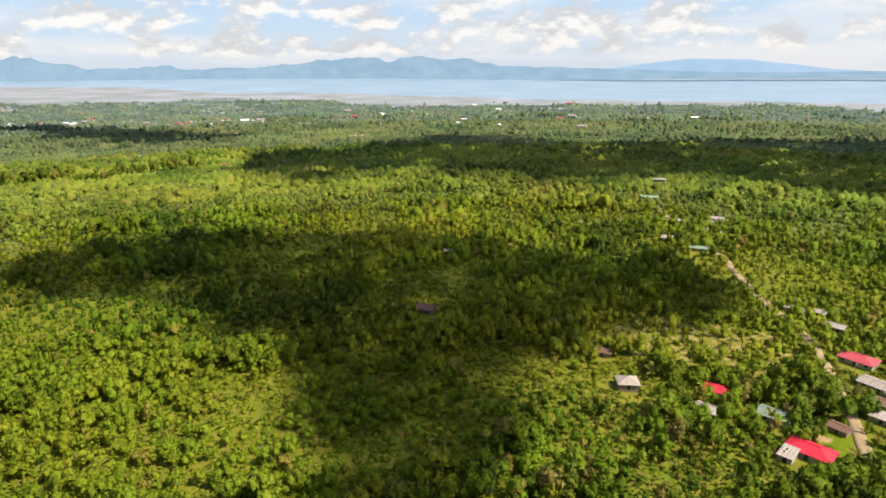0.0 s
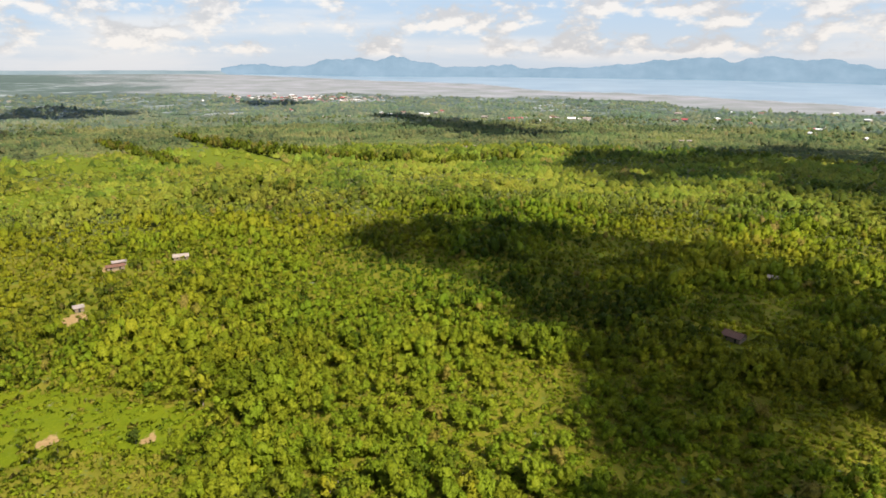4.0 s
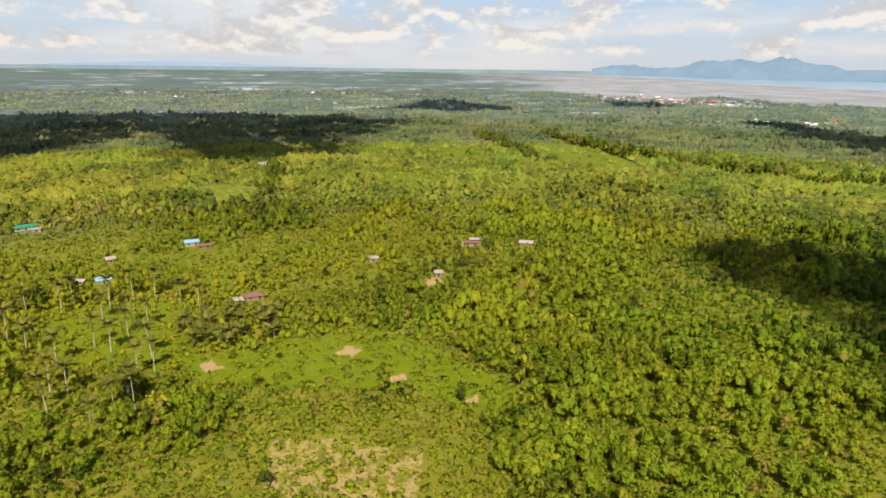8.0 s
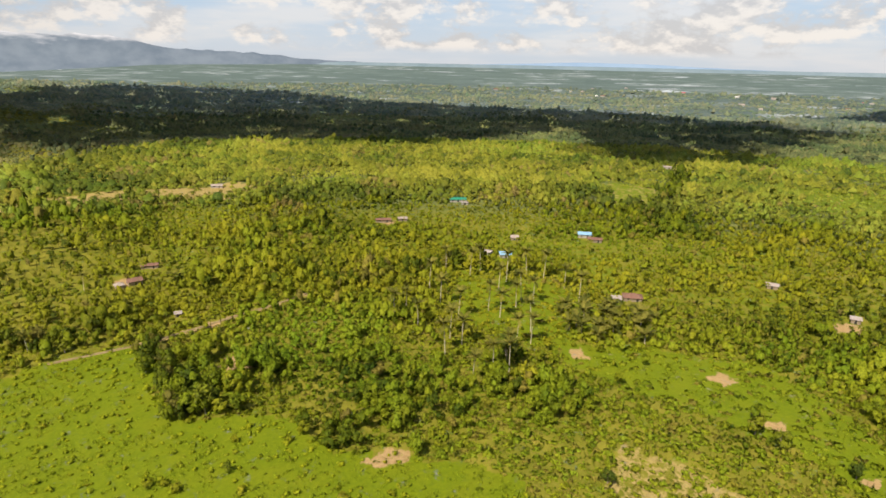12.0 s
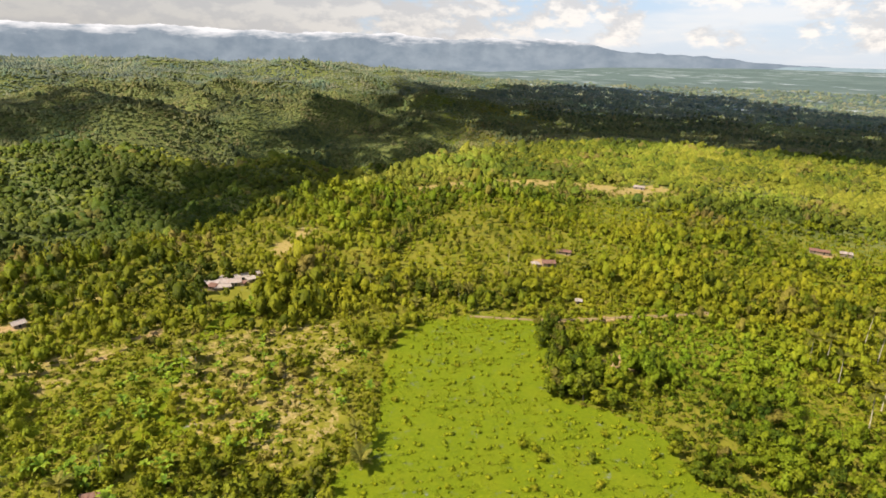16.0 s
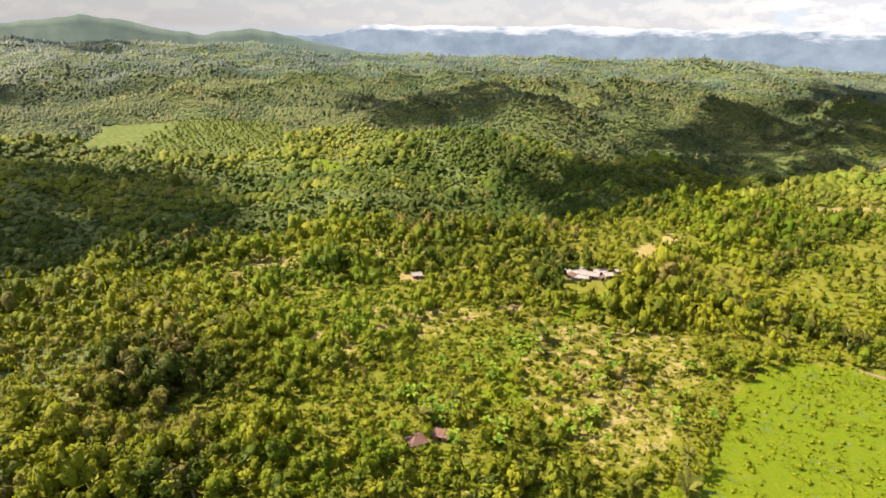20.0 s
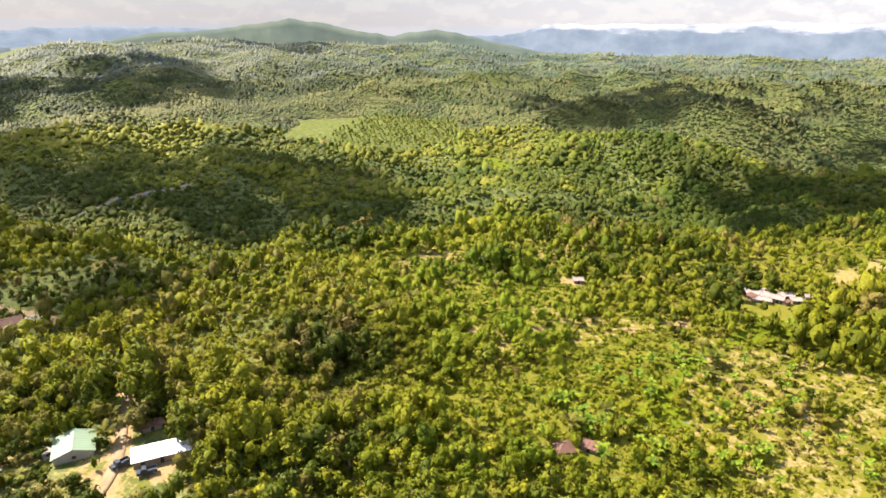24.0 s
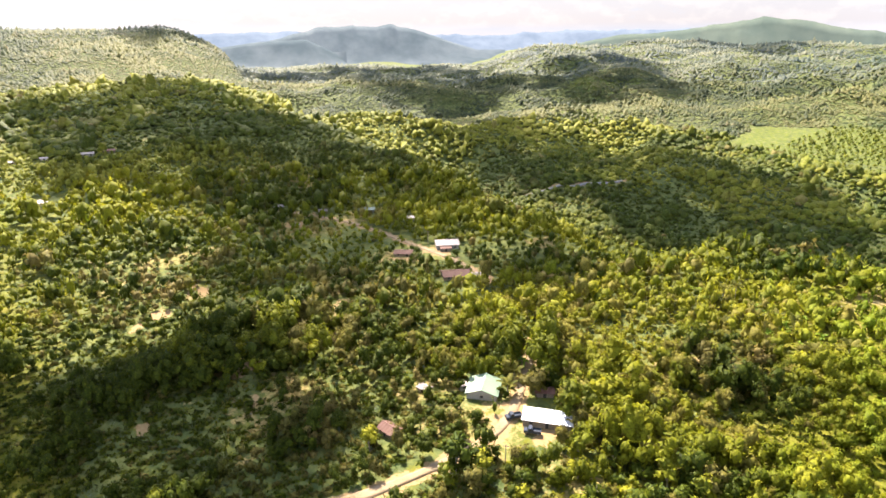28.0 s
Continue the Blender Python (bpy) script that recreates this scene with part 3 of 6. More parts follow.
def cover(x, y):
    """Land cover: shares of grass, dry straw, bare soil, far fields and tidal mud, and how thick the trees stand."""
    x, y = np.asarray(x, float), np.asarray(y, float)
    r, az = polar(x, y)
    wx, wy = x + 15 * (fbm(x, y, 24, 31) - 0.5), y + 15 * (fbm(x, y, 24, 37) - 0.5)
    grass, dry, soil = np.zeros_like(r), np.zeros_like(r), np.zeros_like(r)
    trees = 0.98 + 0.95 * (fbm(x, y, 48, 41) - 0.46) + 0.25 * (fbm(x, y, 240, 42) - 0.5)
    trees = np.clip(trees + 0.25 * smooth(300, 600, r) + 0.12 * smooth(135, 150, az) * (1 - smooth(250, 300, r)), 0.12, 1)
    for cx, cy, rad in THICK:
        trees = np.maximum(trees, np.exp(-(((x - cx) ** 2 + (y - cy) ** 2) / rad ** 2) ** 2))
    grass += 0.30 + 0.45 * (fbm(x, y, 40, 43) - 0.5) + 0.16 * (1 - smooth(110, 135, az)) * smooth(150, 260, r) - 0.2 * smooth(600, 1000, r) - 0.22 * smooth(185, 200, az) - 0.35 * smooth(128, 145, az) * smooth(300, 480, r)
    for poly, g, dr, tr in ((PASTURE, 1.1, 0, 0.0), (PALM_GREEN, 1.0, 0, 0.2), (PLAYFIELD, 0.95, 0.14, 0.12), (GREEN_GARDEN, 0.9, 0, 0.35), (HOUSE_LAWN, 0.6, 0, 0.45), (TOWN_LAWN, 1.1, 0, 0.05),
                            (DRY_PLOT, 0.4, 0.46, 0.9), (DRY_SHRUB, 0.4, 0.52, 0.65), (DRY_GARDENS, 0.4, 0.48, 0.5), (MAIZE, 0.95, 0.36, 0.06), (RIM_SOIL, 0.2, 0.82, 0.02), (SLOPE_SOIL, 0.3, 0.72, 0.2),
                            (PLANTATION, 0.75, 0.2, 0.0), (SLOPE_FIELD, 1.0, 0.0, 0.1), (FAR_FIELDS, 1.2, 0.0, 0.02), (TRACK_FIELD, 1.1, 0.05, 0.06), (PLAIN_FIELD, 1.0, 0.0, 0.3)):
        k = inside(poly, wx, wy)
        grass[k], dry[k], trees[k] = g, dr, tr
    wx, wy = wx + 6 * (fbm(x, y, 5, 33) - 0.5), wy + 6 * (fbm(x, y, 5, 39) - 0.5)
    for cx, cy, rad in HOUSE_YARDS:
        k = 1 - smooth(rad * 0.5, rad * 1.1, np.hypot(wx - cx, (wy - cy)))
        soil = np.maximum(soil, 0.85 * k)
        trees = trees * (1 - 0.9 * k)
    for cx, cy, rad in FOOTPRINTS:
        k = 1 - smooth(rad * 0.8, rad * 1.15, np.hypot(x - cx, y - cy))
        trees = trees * (1 - k)
    for path, w in ROADS:
        dd = along(path, x, y)
        soil = np.maximum(soil, 0.8 * (1 - smooth(w, w + 1.4, dd)))
        trees = np.where(dd < w + 1.1, 0, trees)
    # scattered dry clearings over the hills
    bare = fbm(x, y, 34, 51)
    hills = smooth(150, 165, az) * (1 - smooth(255, 268, az)) * (1 - smooth(400, 700, r))
    dry = np.maximum(dry, 0.52 * smooth(0.60, 0.70, bare) * hills)
    # plain far off: plots, ponds and mud flats
    plain = (1 - smooth(112, 132, az)) + smooth(264, 275, az)
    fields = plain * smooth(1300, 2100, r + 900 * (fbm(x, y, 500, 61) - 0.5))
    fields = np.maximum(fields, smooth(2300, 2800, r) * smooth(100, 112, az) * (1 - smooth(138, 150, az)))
    clear = fbm(x, y, 160, 63)
    grass = np.maximum(grass, 0.75 * smooth(0.55, 0.66, clear) * smooth(550, 800, r) * (1 - smooth(1500, 1800, r) * (1 - plain)))
    trees = trees * (1 - 0.75 * smooth(0.55, 0.66, clear) * smooth(550, 800, r) * plain) * (1 - 0.8 * fields)
    tide = np.interp(az, [-20, 4, 12, 24, 40, 60], [2150, 2200, 2550, 2720, 2850, 3100])
    shore = smooth(-150, 150, r - tide + 600 * (fbm(x, y, 300, 67) - 0.5)) * (1 - smooth(46, 66, az + 14 * (fbm(x, y, 400, 68) - 0.5)))
    wood = (smooth(126, 142, az) * (1 - smooth(262, 272, az)) * smooth(420, 620, r) + 0.8 * (1 - smooth(110, 128, az)) * smooth(330, 480, r)) * (1 - smooth(0.6, 0.9, grass))
    wood = np.maximum(wood, 0.6 * smooth(190, 204, az) * (1 - smooth(258, 268, az)) * (1 - smooth(0.6, 0.85, grass)))
    wood = np.maximum(wood, smooth(1500, 1900, r) * smooth(108, 120, az) * (1 - smooth(266, 272, az)))
    built = np.exp(-(along([(-2050, 1870), (-1760, 1990), (-1470, 2120)], x, y) / 130) ** 2)
    trees = trees * (1 - 0.9 * built)
    trees = trees * (1 - 0.05 * smooth(140, 155, az) * (1 - smooth(180, 196, az)) * (1 - smooth(250, 300, r)))
    return dict(wood=wood, grass=grass, dry=dry, soil=soil, fields=fields, mud=shore * 0.9), np.clip(trees * (1 - shore * 0.9), 0, 1)


def make_ground():
    n_a = 760
    rings = [0.002, 1.5, 8, 20, 35, 50, 64]
    while rings[-1] < 4960:
        rings.append(rings[-1] * 1.018 + 0.2)
    rings = np.array(rings)
    a = np.linspace(0, 2 * np.pi, n_a, endpoint=False)
    rr, aa = np.meshgrid(rings, a, indexing="ij")
    x, y = (-rr * np.sin(aa)).ravel(), (rr * np.cos(aa)).ravel()
    z = height(x, y)
    n_r = len(rings)
    i, j = np.meshgrid(np.arange(n_r - 1), np.arange(n_a), indexing="ij")
    j2 = (j + 1) % n_a
    quads = np.stack([i * n_a + j, (i + 1) * n_a + j, (i + 1) * n_a + j2, i * n_a + j2], -1).reshape(-1, 4)[:, ::-1]
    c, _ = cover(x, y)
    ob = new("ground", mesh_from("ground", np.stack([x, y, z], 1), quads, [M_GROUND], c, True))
    tagged(ob, "green rolling land with grass, straw and bare soil", "ground", kind="structure")



def ribbon(name, path, half, mat, lift, label):
    pts = []
    for (x0, y0), (x1, y1) in zip(path, path[1:]):
        k = max(2, int(math.hypot(x1 - x0, y1 - y0) / 3))
        pts += [(x0 + (x1 - x0) * i / k, y0 + (y1 - y0) * i / k) for i in range(k)]
    pts = np.array(pts + [path[-1]])
    for _ in range(6):
        pts[1:-1] = (pts[:-2] + 2 * pts[1:-1] + pts[2:]) / 4
    d = np.gradient(pts, axis=0)
    d /= np.linalg.norm(d, axis=1)[:, None]
    nrm = np.stack([-d[:, 1], d[:, 0]], 1)
    rnd = np.random.RandomState(5)
    w = half * (1 + 0.5 * (fbm(pts[:, 0], pts[:, 1], 9, 15) - 0.5) + 0.2 * (rnd.rand(len(pts)) - 0.5))
    rows, offs = [], (-1.15, -1, -0.45, 0, 0.45, 1, 1.15)
    for o in offs:
        p = pts + nrm * (w * o)[:, None]
        z = height(p[:, 0], p[:, 1]) + lift + 0.06 * (abs(o) < 0.2) + (-0.7 if abs(o) > 1 else 0.0)
        rows.append(np.column_stack([p, z]))
    v = np.stack(rows, 1)
    n, k = v.shape[:2]
    i, j = np.meshgrid(np.arange(n - 1), np.arange(k - 1), indexing="ij")
    q = np.stack([i * k + j, (i + 1) * k + j, (i + 1) * k + j + 1, i * k + j + 1], -1).reshape(-1, 4)[:, ::-1]
    tagged(new(name, mesh_from(name, v.reshape(-1, 3), q, [mat], None, True)), label, "road", kind="structure")


ribbon("road", ROAD_TOWN, 1.5, M_ROAD, 0.35, "pale unpaved road through the hamlet")
ribbon("road", ROAD_HILL, 1.25, M_ROAD, 0.35, "pale dirt lane between trees and houses")
ribbon("road", ROAD_VILLAGE, 1.3, M_ROAD, 0.35, "narrow pale dirt road along the ridge")
ribbon("track", TRACK, 0.6, M_TRACK, 0.3, "narrow tan dirt track along the pasture")
ribbon("road", ROAD_VALLEY, 1.9, M_ASPHALT, 0.8, "grey paved road winding through the valley forest")


# ---- bay and far mountains ----
def make_bay():
    az = np.linspace(-75, 50, 200)
    coast = np.interp(az, [-75, -35, -16, -10, -2, 6, 12, 18, 22, 26, 31, 38, 44, 50], [2300, 2330, 2330, 2420, 2600, 2850, 3060, 3100, 3350, 3800, 4000, 4250, 4600, 4920])
    coast = coast + 130 * (fbm(az * 40, az * 0, 60, 71) - 0.5)
    k = np.linspace(0, 1, 40)
    coast = np.minimum(coast, 4930)
    r = coast[:, None] * (1 - k) + 4950 * k
    x, y = -r * np.sin(np.radians(az))[:, None], r * np.cos(np.radians(az))[:, None]
    z = height(x, y) + 1.5 * smooth(0, 0.06, k)[None, :] - 0.4
    n, m = r.shape
    i, j = np.meshgrid(np.arange(n - 1), np.arange(m - 1), indexing="ij")
    q = np.stack([i * m + j, (i + 1) * m + j, (i + 1) * m + j + 1, i * m + j + 1], -1).reshape(-1, 4)
    tagged(new("water", mesh_from("water", np.stack([x, y, z], -1).reshape(-1, 3), q, [M_WATER], None, True)), "pale blue calm bay behind the mud flats", "bay", kind="structure")


make_bay()


def mountain(name, outline, r0, r1, mat, label, rough=0.10, seed=1, foot=-0.6):
    """A far range: bearings and skyline heights in degrees over the horizon, with spurs and gullies on its near side."""
    outline = sorted(outline)
    az = np.arange(outline[0][0], outline[-1][0], 0.12)
    top = np.interp(az, [a for a, _ in outline], [e for _, e in outline])
    top = top + rough * ((fbm(az * 10, az * 0, 12, seed, 4) - 0.5) * 2 + (fbm(az * 10, az * 0, 50, seed + 2, 2) - 0.5) * 1.6) * np.clip(top + 0.4, 0, 1)
    rows = []
    steps = 9
    for i in range(steps + 1):
        k = i / steps
        wob = (fbm(az * 10, az * 0 + i * 5.0, 30, seed + 5, 3) - 0.5) * 0.4 * math.sin(math.pi * k)
        h = (np.clip(k + wob, 0, 1)) ** 1.3 if i < steps else np.ones_like(az)
        ang = foot + (top - foot) * h
        r = r0 + (r1 - r0) * k
        rows.append(np.stack([-r * np.sin(np.radians(az)), r * np.cos(np.radians(az)), CAM_Z + r * np.tan(np.radians(ang))], 1))
    back = rows[-1].copy()
    back[:, :2] *= 1.01
    back[:, 2] = CAM_Z - 60
    rows.append(back)
    v = np.stack(rows, 1)
    n, m = v.shape[:2]
    i, j = np.meshgrid(np.arange(n - 1), np.arange(m - 1), indexing="ij")
    q = np.stack([i * m + j, (i + 1) * m + j, (i + 1) * m + j + 1, i * m + j + 1], -1).reshape(-1, 4)
    tagged(new(name, mesh_from(name, v.reshape(-1, 3), q, [mat], None, True)), label, "mountains", kind="structure")


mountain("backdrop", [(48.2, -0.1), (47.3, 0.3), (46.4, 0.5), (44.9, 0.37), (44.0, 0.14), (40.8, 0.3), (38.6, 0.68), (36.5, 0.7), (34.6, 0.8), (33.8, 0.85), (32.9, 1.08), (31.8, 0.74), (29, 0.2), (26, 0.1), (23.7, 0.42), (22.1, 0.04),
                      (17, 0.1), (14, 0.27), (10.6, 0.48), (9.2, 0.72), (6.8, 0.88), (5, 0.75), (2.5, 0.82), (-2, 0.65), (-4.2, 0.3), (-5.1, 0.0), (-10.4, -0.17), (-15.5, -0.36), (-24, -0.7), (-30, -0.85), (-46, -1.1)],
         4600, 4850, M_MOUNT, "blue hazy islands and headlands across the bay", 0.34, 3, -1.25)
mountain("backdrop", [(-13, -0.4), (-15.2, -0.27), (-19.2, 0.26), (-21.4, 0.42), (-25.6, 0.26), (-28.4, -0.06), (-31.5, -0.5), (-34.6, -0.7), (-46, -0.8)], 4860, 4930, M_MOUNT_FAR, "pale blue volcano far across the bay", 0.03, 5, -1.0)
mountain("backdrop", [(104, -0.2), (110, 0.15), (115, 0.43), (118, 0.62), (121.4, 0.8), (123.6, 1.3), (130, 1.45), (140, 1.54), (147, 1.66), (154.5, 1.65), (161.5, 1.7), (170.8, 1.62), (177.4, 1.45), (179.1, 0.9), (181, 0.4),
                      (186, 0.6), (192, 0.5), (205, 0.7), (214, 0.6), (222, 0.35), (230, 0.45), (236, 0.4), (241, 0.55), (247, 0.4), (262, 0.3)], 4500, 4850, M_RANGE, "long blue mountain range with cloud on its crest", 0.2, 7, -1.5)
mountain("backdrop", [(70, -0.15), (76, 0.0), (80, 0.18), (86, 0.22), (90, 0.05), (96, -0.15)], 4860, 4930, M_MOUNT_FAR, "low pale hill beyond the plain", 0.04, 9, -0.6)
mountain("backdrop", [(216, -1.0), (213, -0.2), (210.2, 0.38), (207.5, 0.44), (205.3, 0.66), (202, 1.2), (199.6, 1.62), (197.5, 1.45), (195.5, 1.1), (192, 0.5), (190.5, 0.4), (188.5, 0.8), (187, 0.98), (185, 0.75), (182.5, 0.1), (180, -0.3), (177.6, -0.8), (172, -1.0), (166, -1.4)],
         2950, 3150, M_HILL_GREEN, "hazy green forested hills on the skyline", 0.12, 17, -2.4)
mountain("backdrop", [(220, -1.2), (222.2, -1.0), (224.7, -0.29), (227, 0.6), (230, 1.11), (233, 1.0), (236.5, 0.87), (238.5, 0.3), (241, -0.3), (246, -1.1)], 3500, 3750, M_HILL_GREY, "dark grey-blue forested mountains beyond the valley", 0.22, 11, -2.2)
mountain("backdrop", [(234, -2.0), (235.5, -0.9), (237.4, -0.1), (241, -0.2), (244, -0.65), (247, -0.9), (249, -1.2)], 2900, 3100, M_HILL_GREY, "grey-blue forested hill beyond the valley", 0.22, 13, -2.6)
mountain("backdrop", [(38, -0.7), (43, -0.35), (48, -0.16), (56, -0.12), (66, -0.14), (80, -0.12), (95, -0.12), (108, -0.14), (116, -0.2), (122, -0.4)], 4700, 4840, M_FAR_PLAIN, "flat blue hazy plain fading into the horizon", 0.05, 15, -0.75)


FOOTPRINTS = []  # houses: place and clear radius


# ---- buildings ----
def box(bm, x0, x1, y0, y1, z0, z1):
    v = [bm.verts.new(p) for p in ((x0, y0, z0), (x1, y0, z0), (x1, y1, z0), (x0, y1, z0), (x0, y0, z1), (x1, y0, z1), (x1, y1, z1), (x0, y1, z1))]
    for q in ((3, 2, 1, 0), (4, 5, 6, 7), (0, 1, 5, 4), (1, 2, 6, 5), (2, 3, 7, 6), (3, 0, 4, 7)):
        bm.faces.new([v[i] for i in q])
    return v


def slab(corners, thick, ribs, crest=0.07):
    """A corrugated roof plane: corners eaves-left, eaves-right, ridge-right, ridge-left."""
    bm = bmesh.new()
    a, b, c, d = (Vector(p) for p in corners)
    up = (b - a).cross(d - a).normalized()
    n = max(2, ribs * 2)
    low, high, under_low, under_high = [], [], [], []
    for i in range(n + 1):
        k, bump = i / n, up * (crest if i % 2 else 0.0)
        p, q = a.lerp(b, k), d.lerp(c, k)
        low.append(bm.verts.new(p + bump + up * thick))
        high.append(bm.verts.new(q + bump + up * thick))
        under_low.append(bm.verts.new(p))
        under_high.append(bm.verts.new(q))
    for i in range(n):
        bm.faces.new((low[i], low[i + 1], high[i + 1], high[i]))
        bm.faces.new((under_low[i + 1], under_low[i], under_high[i], under_high[i + 1]))
        bm.faces.new((under_low[i], under_low[i + 1], low[i + 1], low[i]))
        bm.faces.new((high[i], high[i + 1], under_high[i + 1], under_high[i]))
    bm.faces.new((under_high[0], under_low[0], low[0], high[0]))
    bm.faces.new((under_low[n], under_high[n], high[n], low[n]))
    return bm


def tri_slab(a, b, c, thick):
    bm = bmesh.new()
    a, b, c = Vector(a), Vector(b), Vector(c)
    up = (b - a).cross(c - a).normalized() * thick
    lo = [bm.verts.new(p) for p in (a, b, c)]
    hi = [bm.verts.new(p + up) for p in (a, b, c)]
    bm.faces.new(hi)
    bm.faces.new(lo[::-1])
    for i in range(3):
        j = (i + 1) % 3
        bm.faces.new((lo[i], lo[j], hi[j], hi[i]))
    return bm


def opening(kind, parent, x, y, side, w, h, z):
    """A window or door on a long wall (side -1 or 1 along y) or on a short one (side -2 or 2 along x)."""
    s = 1 if side > 0 else -1
    bm = bmesh.new()

    def bar(u0, u1, z0, z1, d0, d1):
        if abs(side) == 1:
            box(bm, x + u0, x + u1, min(y + s * d0, y + s * d1), max(y + s * d0, y + s * d1), z0, z1)
        else:
            box(bm, min(x + s * d0, x + s * d1), max(x + s * d0, x + s * d1), y + u0, y + u1, z0, z1)

    t = 0.09
    bar(-w / 2 - t, -w / 2, z, z + h, -0.05, 0.06)
    bar(w / 2, w / 2 + t, z, z + h, -0.05, 0.06)
    bar(-w / 2 - t, w / 2 + t, z + h, z + h + t, -0.05, 0.06)
    bar(-w / 2 - t, w / 2 + t, z - t, z, -0.05, 0.10)
    fr = part(kind, bm, M_TRIM, parent)
    bm = bmesh.new()
    bar(-w / 2, w / 2, z, z + h, -0.04, 0.015)
    part("pane" if kind == "window" else "leaf", bm, M_DARK, fr)


def house(x, y, rel, l, w, h, style, roof, wall, label, rise=0.32, over=0.45, category="house", stilts=0.0):
    """A small house, its long side turned by rel degrees from square-on to the hover point."""
    az = math.degrees(math.atan2(-x, y))
    l, w, h = l * 0.88, w * 0.9, h * 0.7
    e = new("house", None)
    e.matrix_world = pose(x, y, elev(x, y) - 0.1 + stilts, 0, 0, az + rel)
    tagged(e, label, category, "houses of the hamlets")
    r = math.hypot(x, y)
    near = 1 - (1.2 + 0.008 * r) / r  # the clearing opens towards the plateau's middle
    FOOTPRINTS.append((x * near, y * near, l / 2 + 0.5 + 0.004 * r))
    a, b = l / 2, w / 2
    top = rise * w / 2
    bm = bmesh.new()
    t = 0.15
    box(bm, -a, a, -b, -b + t, -0.6, h)
    box(bm, -a, a, b - t, b, -0.6, h)
    box(bm, -a, -a + t, -b + t, b - t, -0.6, h)
    box(bm, a - t, a, -b + t, b - t, -0.6, h)
    if style == "gable":
        for sx in (-a, a - t):
            v = [bm.verts.new(p) for p in ((sx, -b, h), (sx, b, h), (sx, 0, h + top - 0.05), (sx + t, -b, h), (sx + t, b, h), (sx + t, 0, h + top - 0.05))]
            for q in ((0, 2, 1), (3, 4, 5), (0, 3, 5, 2), (2, 5, 4, 1)):
                bm.faces.new([v[i] for i in q])
    part("wall", bm, wall, e)
    ribs = max(3, int(l / 0.8))
    A, B, drop = a + over, b + over, rise * over
    if style == "gable":
        part("roof", slab(((-A, -B, h - drop), (A, -B, h - drop), (A, 0, h + top), (-A, 0, h + top)), 0.06, ribs), roof, e)
        part("roof", slab(((A, B, h - drop), (-A, B, h - drop), (-A, 0, h + top), (A, 0, h + top)), 0.06, ribs), roof, e)
        bm = bmesh.new()
        box(bm, -A, A, -0.16, 0.16, h + top + 0.03, h + top + 0.16)
        part("ridge_cap", bm, roof, e)
    elif style == "hip":
        k = max(0.15, a - b)
        part("roof", slab(((-A, -B, h - drop), (A, -B, h - drop), (k, 0, h + top), (-k, 0, h + top)), 0.06, ribs, 0.012), roof, e)
        part("roof", slab(((A, B, h - drop), (-A, B, h - drop), (-k, 0, h + top), (k, 0, h + top)), 0.06, ribs, 0.012), roof, e)
        part("roof", tri_slab((A, -B, h - drop), (A, B, h - drop), (k, 0, h + top), 0.06), roof, e)
        part("roof", tri_slab((-A, B, h - drop), (-A, -B, h - drop), (-k, 0, h + top), 0.06), roof, e)
        bm = bmesh.new()
        box(bm, -k - 0.1, k + 0.1, -0.14, 0.14, h + top + 0.03, h + top + 0.15)
        part("ridge_cap", bm, roof, e)
    else:
        part("roof", slab(((-A, -B, h - 0.05), (A, -B, h - 0.05), (A, B, h + rise * w * 0.6), (-A, B, h + rise * w * 0.6)), 0.06, ribs), roof, e)
        bm = bmesh.new()
        box(bm, -a, a, b - t, b, h + 0.002, h + rise * w * 0.55 - 0.1)
        part("upper_wall", bm, wall, e)
    n = max(1, int(l / 3.2))
    for i in range(n):
        px = -a + l * (i + 0.5) / n
        if i == n // 2:
            opening("door", e, px, -b, -1, 0.9, min(1.95, h - 0.2), 0.1)
        else:
            opening("window", e, px, -b, -1, 1.0, 0.8, 0.8)
    opening("window", e, -a, 0, -2, 0.9, 0.8, 0.8)
    opening("window", e, a, 0, 2, 0.9, 0.8, 0.8)
    if stilts:
        for px in (-a + 0.2, a - 0.2):
            for py in (-b + 0.2, b - 0.2):
                bm = bmesh.new()
                box(bm, px - 0.1, px + 0.1, py - 0.1, py + 0.1, -stilts - 0.4, -0.602)
                part("post", bm, M_TRIM, e)
    return e


# hamlet by the pale road
house(92.5, 134.5, -14, 11.5, 7, 2.8, "hip", M_RED, M_WALL, "low house with a bright red sheet roof beside a lawn", 0.36)
house(86.0, 133.2, -14, 3.8, 5.6, 2.5, "shed", M_GREY, M_WALL, "weathered zinc annex beside the red-roofed house", 0.16, 0.3)
house(92, 151, -8, 9, 6.5, 2.8, "gable", M_DKGREEN, M_WALL, "house with a dull green patched sheet roof", 0.3)
house(82, 165, -5, 8.5, 6, 2.8, "hip", M_RED, M_WALL, "small house with a bright red hipped roof among palms", 0.38)
house(75, 154, -10, 8, 5.5, 2.6, "gable", M_GREY, M_BOARD, "boarded house with a brown weathered roof", 0.34)
house(56, 169, 12, 6.5, 6, 3.0, "hip", M_GREY, M_BOARD, "raised hut with a grey pyramid roof", 0.5, stilts=0.7)
house(54, 191, -6, 6.2, 4.2, 2.8, "gable", M_RUST, M_BOARD, "dark brown hut under trees", 0.4)
house(136, 183, -16, 11.5, 7.5, 2.9, "hip", M_REDROSE, M_WALL, "long house with a faded rose-red roof by the road", 0.34)
house(131, 167, -20, 9, 6.5, 2.7, "gable", M_GREY, M_WALL, "house with a grey zinc roof beside the road", 0.3)
